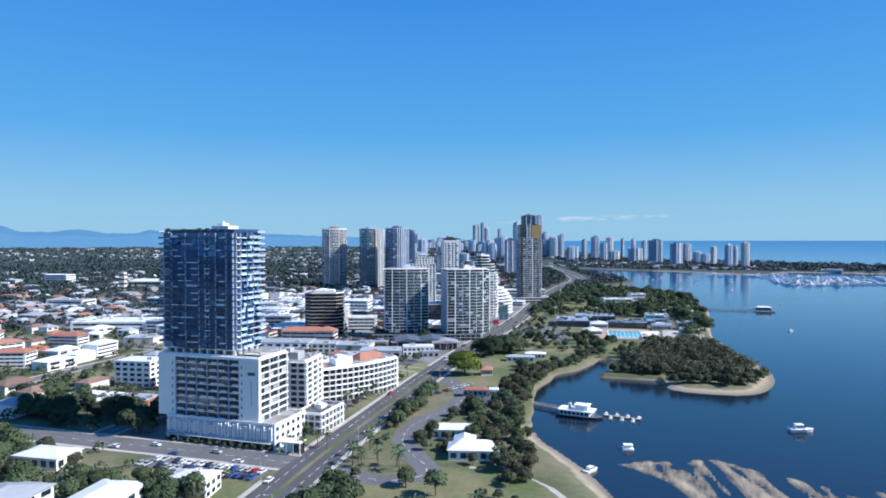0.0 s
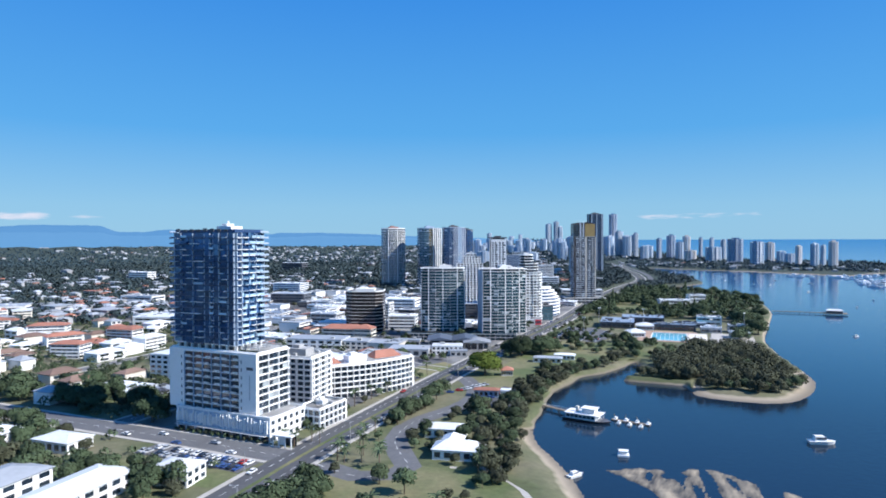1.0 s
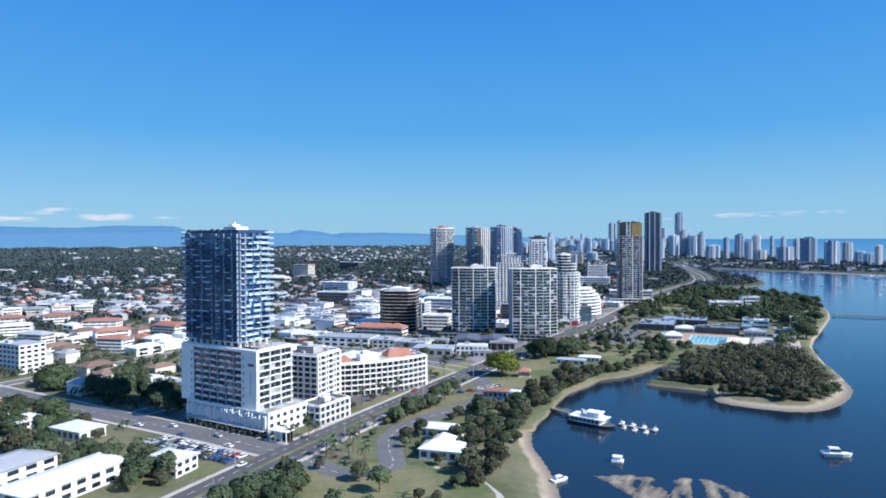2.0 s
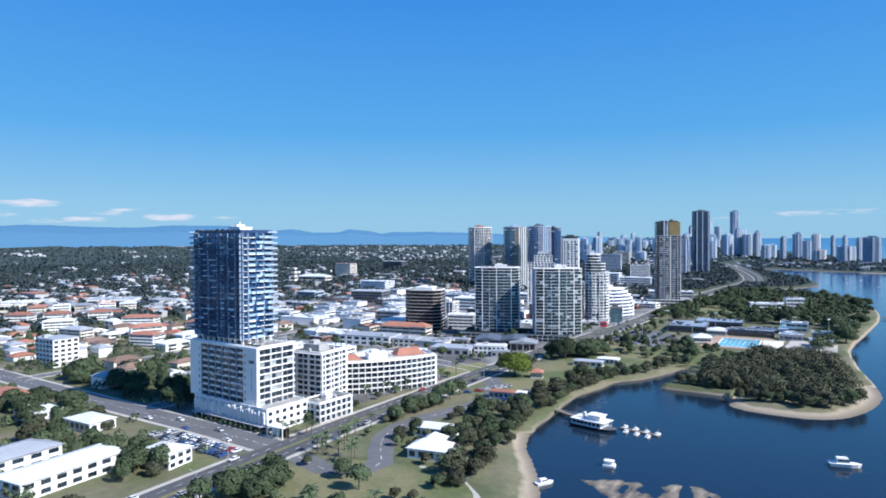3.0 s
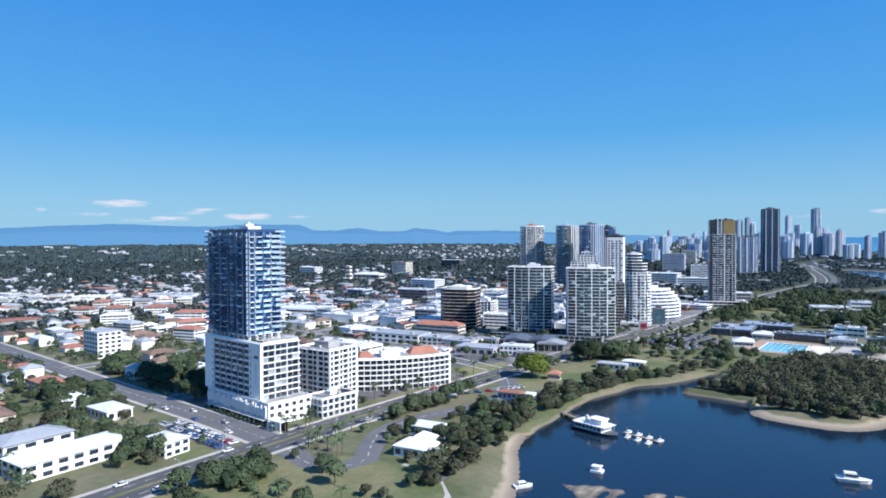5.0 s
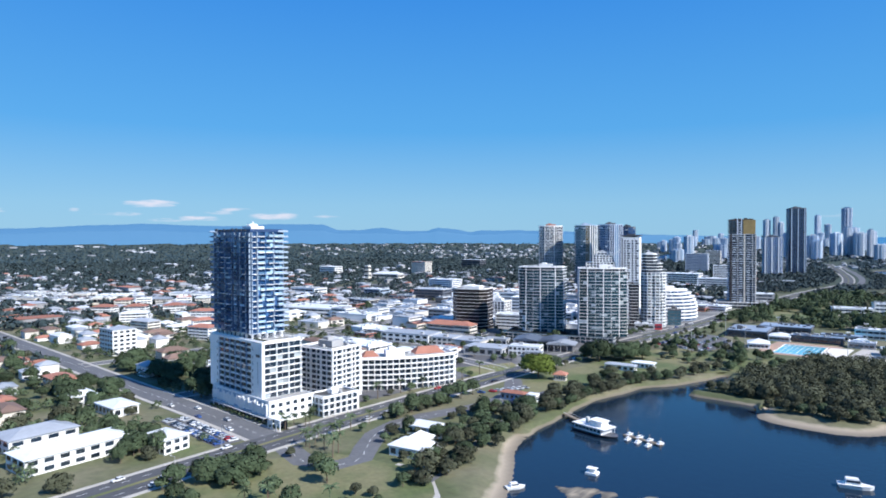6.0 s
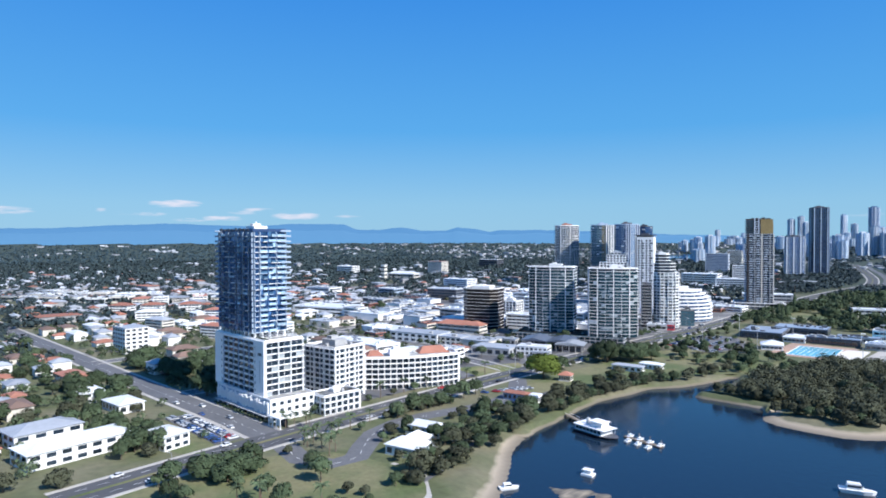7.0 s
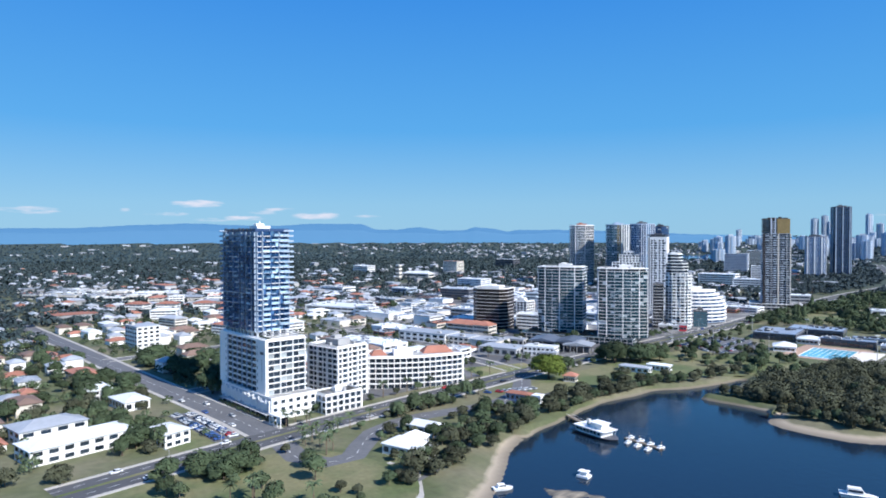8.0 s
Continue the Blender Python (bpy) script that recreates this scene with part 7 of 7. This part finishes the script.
# ---------------------------------------------------------------- the far skyline
def far_tower(x, y, w, top, mat, d=0.75, glass=None):
    """A distant tower: body, joined floor bands, roof plant."""
    z = 3.0 + float(bowl(x, y))
    h = top - z
    style = {"hazy_pale_render": "pale hazy residential tower on the far shore", "hazy_tan_render": "tan rendered hazy tower on the far shore", "hazy_blue_glass": "hazy blue glass tower on the far shore", "hazy_dark_glass": "dark hazy residential tower on the far shore"}
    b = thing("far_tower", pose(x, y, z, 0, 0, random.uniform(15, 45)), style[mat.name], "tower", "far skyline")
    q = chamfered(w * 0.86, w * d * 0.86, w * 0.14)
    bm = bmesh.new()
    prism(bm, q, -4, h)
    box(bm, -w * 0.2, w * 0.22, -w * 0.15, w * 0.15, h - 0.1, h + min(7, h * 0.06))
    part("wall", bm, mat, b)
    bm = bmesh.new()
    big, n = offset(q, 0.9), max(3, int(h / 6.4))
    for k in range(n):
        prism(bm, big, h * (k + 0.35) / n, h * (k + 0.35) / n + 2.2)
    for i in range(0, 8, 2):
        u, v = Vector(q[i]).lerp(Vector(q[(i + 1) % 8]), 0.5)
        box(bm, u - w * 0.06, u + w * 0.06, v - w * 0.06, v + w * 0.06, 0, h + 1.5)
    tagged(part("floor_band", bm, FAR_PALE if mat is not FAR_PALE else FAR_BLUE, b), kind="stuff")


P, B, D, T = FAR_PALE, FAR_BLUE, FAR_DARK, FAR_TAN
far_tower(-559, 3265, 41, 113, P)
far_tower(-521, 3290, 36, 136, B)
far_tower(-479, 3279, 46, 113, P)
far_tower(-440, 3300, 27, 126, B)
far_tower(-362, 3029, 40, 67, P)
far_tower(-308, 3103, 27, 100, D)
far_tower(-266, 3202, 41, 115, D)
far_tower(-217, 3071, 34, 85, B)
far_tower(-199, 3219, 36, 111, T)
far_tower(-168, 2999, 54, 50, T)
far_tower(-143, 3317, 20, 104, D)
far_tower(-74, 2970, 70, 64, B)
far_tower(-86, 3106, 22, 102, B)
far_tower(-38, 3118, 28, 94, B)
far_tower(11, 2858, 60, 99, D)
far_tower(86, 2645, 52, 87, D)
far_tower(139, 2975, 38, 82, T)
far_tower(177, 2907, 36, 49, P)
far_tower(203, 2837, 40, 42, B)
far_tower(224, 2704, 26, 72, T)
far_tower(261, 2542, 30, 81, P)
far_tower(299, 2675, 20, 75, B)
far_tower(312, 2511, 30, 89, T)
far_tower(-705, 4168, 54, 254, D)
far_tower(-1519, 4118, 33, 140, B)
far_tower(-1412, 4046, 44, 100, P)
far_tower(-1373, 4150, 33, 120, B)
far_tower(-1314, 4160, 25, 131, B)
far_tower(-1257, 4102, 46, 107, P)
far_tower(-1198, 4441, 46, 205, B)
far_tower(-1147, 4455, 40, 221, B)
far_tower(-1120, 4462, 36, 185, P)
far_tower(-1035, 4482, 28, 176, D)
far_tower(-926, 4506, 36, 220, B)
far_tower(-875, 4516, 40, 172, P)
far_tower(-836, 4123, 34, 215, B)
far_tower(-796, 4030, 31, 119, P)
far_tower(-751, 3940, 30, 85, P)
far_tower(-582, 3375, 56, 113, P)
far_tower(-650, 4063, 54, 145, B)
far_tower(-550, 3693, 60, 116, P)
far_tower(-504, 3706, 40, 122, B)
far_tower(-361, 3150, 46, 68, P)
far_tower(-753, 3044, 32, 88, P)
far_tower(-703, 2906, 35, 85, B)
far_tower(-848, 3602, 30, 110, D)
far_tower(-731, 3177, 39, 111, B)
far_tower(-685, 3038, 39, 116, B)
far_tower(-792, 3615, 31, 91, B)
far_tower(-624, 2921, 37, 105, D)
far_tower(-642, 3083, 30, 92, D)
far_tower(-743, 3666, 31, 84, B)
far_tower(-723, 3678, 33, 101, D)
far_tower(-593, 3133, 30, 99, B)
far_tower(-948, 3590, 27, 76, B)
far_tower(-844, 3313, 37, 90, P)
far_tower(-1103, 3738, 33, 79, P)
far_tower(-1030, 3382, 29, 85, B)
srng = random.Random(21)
for k in range(12):
    far_tower(-980 - srng.uniform(-260, 420), 4000 + srng.uniform(-250, 200), srng.uniform(28, 48), srng.uniform(78, 118), srng.choice((P, B, B)))
for k in range(26):
    az, r = radians(srng.uniform(12, 24)), srng.uniform(2900, 4150)
    far_tower(60 - math.sin(az) * r, 50 + math.cos(az) * r, srng.uniform(24, 52), srng.uniform(58, 104), srng.choice((P, P, B)))
for k in range(7):
    far_tower(-620 - srng.uniform(0, 500), 2700 + srng.uniform(-200, 600), srng.uniform(30, 50), srng.uniform(38, 66), srng.choice((P, P, B)))

# ---------------------------------------------------------------- boats and waterside
def hull_mesh(bm, L, w, h, z0=-0.25):
    pts = [(-L / 2, -w / 2), (L * 0.15, -w / 2), (L * 0.38, -w * 0.32), (L / 2, 0), (L * 0.38, w * 0.32), (L * 0.15, w / 2), (-L / 2, w / 2)]
    prism(bm, [(x * 0.9, y * 0.7) for x, y in pts], z0, h, pts)


def boat(L, w, h, cabin, mast, label, paint=WHITE):
    bm = bmesh.new()
    hull_mesh(bm, L, w, h)
    ob = tagged(new("boat", mesh_of(bm, "boat", paint)), label, "boat", "moored boats")
    bm = bmesh.new()
    prism(bm, [(-L * 0.3, -w * 0.36), (L * 0.18, -w * 0.3), (L * 0.18, w * 0.3), (-L * 0.3, w * 0.36)], h, h + cabin, [(-L * 0.28, -w * 0.3), (L * 0.06, -w * 0.26), (L * 0.06, w * 0.26), (-L * 0.28, w * 0.3)])
    part("cabin", bm, WHITE, ob)
    bm = bmesh.new()
    box(bm, -L * 0.26, L * 0.1, -w * 0.37, w * 0.37, h + cabin * 0.4, h + cabin * 0.75)
    part("cabin_window", bm, GLASS_DARK, ob)
    if mast:
        bm = bmesh.new()
        bmesh.ops.create_cone(bm, segments=6, radius1=0.12, radius2=0.06, depth=mast, matrix=Matrix.Translation((L * 0.08, 0, h + mast / 2)))
        part("mast", bm, CONCRETE, ob)
    return ob


CRUISER = boat(13, 4.4, 1.6, 2.4, 0, "white motor cruiser with dark cabin windows")
SAILER = boat(11, 3.4, 1.1, 0.9, 13, "white sailing yacht with bare mast")
YACHT = boat(24, 6.2, 2.6, 4.2, 0, "large white motor yacht at its berth")
LAUNCH = boat(7, 2.6, 0.9, 1.2, 0, "small white launch on a mooring")
brng = random.Random(3)


def moor(src, x, y, rot, s=1.0):
    m = pose(x, y, 0.0, 0, 0, rot)
    if src.name in used:
        ob = copy_thing(src, m)
    else:
        ob = src
        used.add(src.name)
        ob.matrix_basis = m
    ob.scale = (s, s, s)
    return ob


moor(CRUISER, 74, 377, 20, 1.0)
moor(LAUNCH, 144, 788, 40)
moor(LAUNCH, -25, 284, 60, 1.2)
for x, y in ((21, 1805), (60, 1590), (92, 1586), (0, 1700), (150, 1400), (175, 1650), (110, 1750), (-10, 1850), (230, 1250), (190, 1120)):
    moor(SAILER if int(x) % 2 else LAUNCH, x, y, brng.uniform(0, 360))
for row in range(5):  # the marina over the bay
    for k in range(11):
        x, y = 285 + row * 34 + k * 4 - row * 2, 1560 + row * 48 + k * 16 - row * 34
        if brng.random() < 0.86 and not on_land(x, y, -10):
            moor((YACHT, CRUISER, SAILER, YACHT)[(row + k) % 4], x + brng.uniform(-3, 3), y + brng.uniform(-3, 3), -20 + brng.choice((0, 180)), brng.uniform(0.8, 1.2))
bm = bmesh.new()
for k in range(300):
    u, v = brng.uniform(0, 1), brng.uniform(0, 1)
    x, y = (270 + u * 420, 1560 + u * 160 + v * (330 - 40 * u)) if k < 230 else (150 + u * 330, 1900 + v * 190)
    if on_land(x, y, -12):
        continue
    L, a = brng.uniform(9, 22), radians(-20 + brng.uniform(-8, 8))
    start = len(bm.verts)
    hull_mesh(bm, L, L * 0.3, L * 0.13)
    prism(bm, rect(L * 0.45, L * 0.2), L * 0.13, L * 0.27, rect(L * 0.3, L * 0.16))
    bm.verts.ensure_lookup_table()
    m = Matrix.Translation((x, y, 0)) @ Matrix.Rotation(a, 4, "Z")
    for vert in bm.verts[start:]:
        vert.co = m @ vert.co
tagged(new("berthed_boat", mesh_of(bm, "berthed_boat", WHITE)), "crowded rows of white boats in the marina", "boats", "", "stuff")
for k in range(5):
    d = thing("marina_pontoon", pose(330 + k * 44, 1630 + k * 22, 0, 0, 0, 72), "long floating marina pontoon", "pontoon", "marina pontoons")
    bm = bmesh.new()
    box(bm, -70, 70, -1.5, 1.5, -0.2, 0.6)
    part("deck", bm, CONCRETE, d)
for x, y, w, dd, h in ((380, 2262, 40, 24, 6), (520, 2240, 56, 26, 7), (680, 2205, 44, 24, 6), (470, 2300, 36, 24, 7), (860, 2125, 50, 26, 6)):
    low_block("marina_shed", pose(x, y, 3, 0, 0, -15), w, dd, h, WHITE, ROOF_WHITE, "low white boat shed behind the marina", "shed", "marina sheds", floors=2, bands=True)

# the floating restaurant on its jetty
jetty = thing("jetty", pose(-68, 386, 0, 0, 0, -24), "narrow timber jetty on piles leading to the restaurant", "jetty")
bm = bmesh.new()
box(bm, 0, 22, -1.4, 1.4, 1.5, 1.8)
part("deck", bm, TIMBER, jetty)
for i in range(8):
    bm = bmesh.new()
    bmesh.ops.create_cone(bm, segments=7, radius1=0.22, radius2=0.22, depth=4.2, matrix=Matrix.Translation((1.5 + i * 2.8, 1.2 if i % 2 else -1.2, 0)))
    part("pile", bm, TIMBER, jetty)
for s in (-1.3, 1.3):
    solid(jetty, "handrail", 0, 22, s - 0.05, s + 0.05, 2.7, 2.8, WHITE)
rest = thing("floating_restaurant", pose(-39, 371, 0, 0, 0, -8), "white-roofed floating restaurant moored at the jetty", "restaurant")
bm = bmesh.new()
hull_mesh(bm, 27, 11, 1.2)
part("pontoon_hull", bm, DARKGREY, rest)
solid(rest, "lower_deck_wall", -11, 6, -4.4, 4.4, 1.2, 4.0, WHITE)
for i in range(7):
    for s in (-4.5, 4.38):
        solid(rest, "window", -10.4 + i * 2.35, -8.6 + i * 2.35, s, s + 0.12, 1.9, 3.4, GLASS_DARK)
solid(rest, "upper_deck", -11.8, 8.5, -5.2, 5.2, 4.0, 4.3, WHITE, "white canopy roof", 0.06)
solid(rest, "wheelhouse", -2, 5, -2.8, 2.8, 4.3, 6.9, WHITE)
solid(rest, "wheelhouse_roof", -2.8, 5.8, -3.4, 3.4, 6.9, 7.2, WHITE)
solid(rest, "funnel", -6.5, -5, -0.8, 0.8, 4.3, 7.2, CREAM)
for i in range(5):
    bm = bmesh.new()
    bmesh.ops.create_cone(bm, segments=6, radius1=0.1, radius2=0.08, depth=3.0, matrix=Matrix.Translation((7.6, -4.4 + i * 2.2, 2.7)))
    part("post", bm, WHITE, rest)
pont = thing("boat_pontoon", pose(-18, 376, 0, 0, 0, -8), "low floating pontoon with hire boats alongside", "pontoon")
solid(pont, "deck", -9, 12, -1.2, 1.2, -0.1, 0.6, TIMBER)
for i in range(4):
    bm = bmesh.new()
    bmesh.ops.create_cone(bm, segments=7, radius1=0.2, radius2=0.2, depth=4.5, matrix=Matrix.Translation((-8 + i * 6.3, 1.5, 1.0)))
    part("pile", bm, TIMBER, pont)
for i in range(7):
    moor(LAUNCH, -25 + i * 3.0, 379.5 - i * 0.6 - (7 if i % 2 else 0), 82 + brng.uniform(-6, 6), 0.75)
raft = thing("swim_platform", pose(-11, 319, 0, 0, 0, 10), "small square white floating platform on the bay", "platform")
solid(raft, "deck", -2.6, 2.6, -2.0, 2.0, -0.1, 0.9, WHITE, "", 0.08)
solid(raft, "locker", -1.4, 1.6, -1.0, 1.0, 0.9, 2.4, WHITE, "", 0.08)
solid(raft, "canopy", -2.2, 2.2, -1.6, 1.6, 2.4, 2.6, WHITE)

pier = thing("long_pier", pose(75, 1000, 0, 0, 0, 0), "long timber pier with sheds at its end", "pier")
solid(pier, "deck", 0, 82, -2.5, 2.5, 1.6, 2.1, TIMBER)
solid(pier, "head", 60, 88, -8, 8, 1.55, 2.15, TIMBER)
solid(pier, "shed_wall", 64, 82, -5, 5, 2.1, 5.5, DARKGREY)
bm = bmesh.new()
prism(bm, [(63, -6), (83, -6), (83, 6), (63, 6)], 5.5, 7.6, [(66, -0.3), (80, -0.3), (80, 0.3), (66, 0.3)])
part("shed_roof", bm, ROOF_WHITE, pier)
for i in range(14):
    bm = bmesh.new()
    bmesh.ops.create_cone(bm, segments=6, radius1=0.35, radius2=0.35, depth=5, matrix=Matrix.Translation((3 + i * 6, 2 if i % 2 else -2, 0)))
    part("pile", bm, TIMBER, pier)

# ---------------------------------------------------------------- cars
def car(paint, label, wheels=True):
    bm = bmesh.new()
    prof = [(-2.45, 0.35), (2.45, 0.35), (2.5, 0.75), (2.3, 0.98), (-2.4, 1.05), (-2.5, 0.7)]
    a = [bm.verts.new((x, -0.98, z)) for x, z in prof]
    b = [bm.verts.new((x, 0.98, z)) for x, z in prof]
    bm.faces.new(a), bm.faces.new(b[::-1])
    for i in range(6):
        j = (i + 1) % 6
        bm.faces.new((a[j], a[i], b[i], b[j]))
    ob = tagged(new("car", mesh_of(bm, "car", paint)), label, "car", "cars on roads and car parks")
    bm = bmesh.new()
    prism(bm, [(-2.1, -0.92), (1.1, -0.92), (1.1, 0.92), (-2.1, 0.92)], 1.0, 1.5, [(-1.6, -0.76), (0.4, -0.76), (0.4, 0.76), (-1.6, 0.76)])
    part("glasshouse", bm, GLASS_DARK, ob)
    bm = bmesh.new()
    prism(bm, [(-1.62, -0.78), (0.42, -0.78), (0.42, 0.78), (-1.62, 0.78)], 1.5, 1.6, [(-1.5, -0.7), (0.3, -0.7), (0.3, 0.7), (-1.5, 0.7)])
    part("roof", bm, paint, ob)
    wheel = shared(("wheel",), lambda q: bmesh.ops.create_cone(q, cap_ends=True, segments=10, radius1=0.36, radius2=0.36, depth=0.24), TYRE)
    for x in (-1.5, 1.5):
        for y in (-0.9, 0.9) if wheels else ():
            child("wheel", wheel, ob, pose(x, y, 0.36, 90))
    return ob


CAR = [car(p, l) for p, l in zip(CARS, ("white parked hatchback with dark windows", "silver sedan with dark windows", "black sedan with dark windows", "red hatchback with dark windows", "dark blue car with dark windows"))]
FAR_CAR = [car(p, l, False) for p, l in zip(CARS, ("white parked car with dark windows in a car park", "silver parked car with dark windows in a car park", "black parked car with dark windows in a car park", "red parked car with dark windows in a car park", "dark blue parked car with dark windows in a car park"))]
crng = random.Random(8)


def drop_car(x, y, rot, z=3.14, driving=False):
    C = CAR if driving and y < 500 else FAR_CAR
    src = crng.choice((C[0], C[0], C[0], C[0], C[1], C[1], C[1], C[1], C[2], C[2], C[2], C[3], C[4], C[4]))
    m = pose(x, y, z, 0, 0, rot)
    if src.name in used:
        copy_thing(src, m)
    else:
        used.add(src.name)
        src.matrix_basis = m


hw = along([(p.x, p.y) for p in LINES["road_highway"]], 6.0)
for i in range(4, 110):
    if crng.random() < (0.42 if i < 60 else 0.28):
        d = (hw[i + 1] - hw[i]).normalized()
        off = crng.choice((-8.2, -4.2, 4.2, 8.2))
        p = hw[i] + Vector((-d.y, d.x)) * off
        drop_car(p.x, p.y, math.degrees(math.atan2(d.y, d.x)) + (180 if off > 0 else 0), driving=True)
for row in range(2):
    for i in range(18):
        if crng.random() < 0.9:
            drop_car(-211 + i * 3.3, 224.5 + row * 7.2, 90 + crng.choice((0, 180)) + crng.uniform(-2, 2))
for i in range(5):
    drop_car(-240 + i * 17, 243 + (4 if i % 2 else -4), 0 if i % 2 else 180, driving=True)
for i in range(7):
    if crng.random() < 0.8:
        drop_car(-101, 374 + i * 5, 14)
for j in range(4):
    for i in range(20):
        x, y = -130 + j * 13.5, 634 + i * 4.2 - j * 3
        if crng.random() < 0.85 and not (x > -100 and y > 700):
            drop_car(x, y, 4 + crng.choice((0, 180)))
for i in range(10):
    if crng.random() < 0.8:
        drop_car(-262 + i * 6.4, 591 - i * 2.6, 70, 3.18)

for i in range(9):
    if crng.random() < 0.85:
        drop_car(-129 + i * 1.6, 386 + i * 3.6, 20 + crng.uniform(-4, 4))
for i in range(60):
    x, y = crng.uniform(-298, -182), crng.uniform(515, 592)
    if free(x, y, 1.0):
        drop_car(x, y, crng.choice((20, 110, 200)), 3.16)

# ---------------------------------------------------------------- street lamps along the highway
def street_lamp():
    bm = bmesh.new()
    bmesh.ops.create_cone(bm, segments=7, radius1=0.13, radius2=0.08, depth=10.5, matrix=Matrix.Translation((0, 0, 5.2)))
    ob = tagged(new("street_lamp", mesh_of(bm, "pole", CONCRETE)), "tall grey steel street lamp on the footpath", "lamp", "street lamps")
    solid(ob, "arm", 0, 2.6, -0.05, 0.05, 10.3, 10.42, CONCRETE)
    solid(ob, "lamp_head", 2.2, 3.2, -0.18, 0.18, 10.2, 10.36, WHITE)
    return ob


def floodlight():
    bm = bmesh.new()
    bmesh.ops.create_cone(bm, segments=7, radius1=0.26, radius2=0.14, depth=22, matrix=Matrix.Translation((0, 0, 10.8)))
    ob = tagged(new("floodlight_pole", mesh_of(bm, "pole", CONCRETE)), "tall thin steel floodlight pole beside the pools", "light pole", "floodlights")
    solid(ob, "crossbar", -1.6, 1.6, -0.1, 0.1, 21.2, 21.4, CONCRETE)
    for x in (-1.3, 0, 1.3):
        solid(ob, "lamp_head", x - 0.4, x + 0.4, -0.5, 0.2, 21.4, 22.1, WHITE)
    return ob


flood = floodlight()
for i, (x, y) in enumerate(((-100, 636), (-58, 734), (12, 735), (-104, 728), (12, 668), (-58, 645), (40, 735))):
    if i:
        copy_thing(flood, pose(x, y, 3.1, 0, 0, 10 * i))
    else:
        flood.matrix_basis = pose(x, y, 3.1)

lamp = street_lamp()
for i in range(22):
    p, q = hw[6 + i * 5], hw[7 + i * 5]
    d = (q - p).normalized()
    s = 1 if i % 2 else -1
    spot = p + Vector((-d.y, d.x)) * 11.8 * s
    m = pose(spot.x, spot.y, 3.2, 0, 0, math.degrees(math.atan2(d.x * s, -d.y * s)) + 180)
    if i:
        copy_thing(lamp, m)
    else:
        lamp.matrix_basis = m


# ---------------------------------------------------------------- plan units to metres
for ob in list(scene.objects):
    if ob.parent is None and ob.type not in ("CAMERA", "LIGHT"):
        ob.matrix_basis = Matrix.Diagonal((SCALE, SCALE, SCALE, 1)) @ ob.matrix_basis
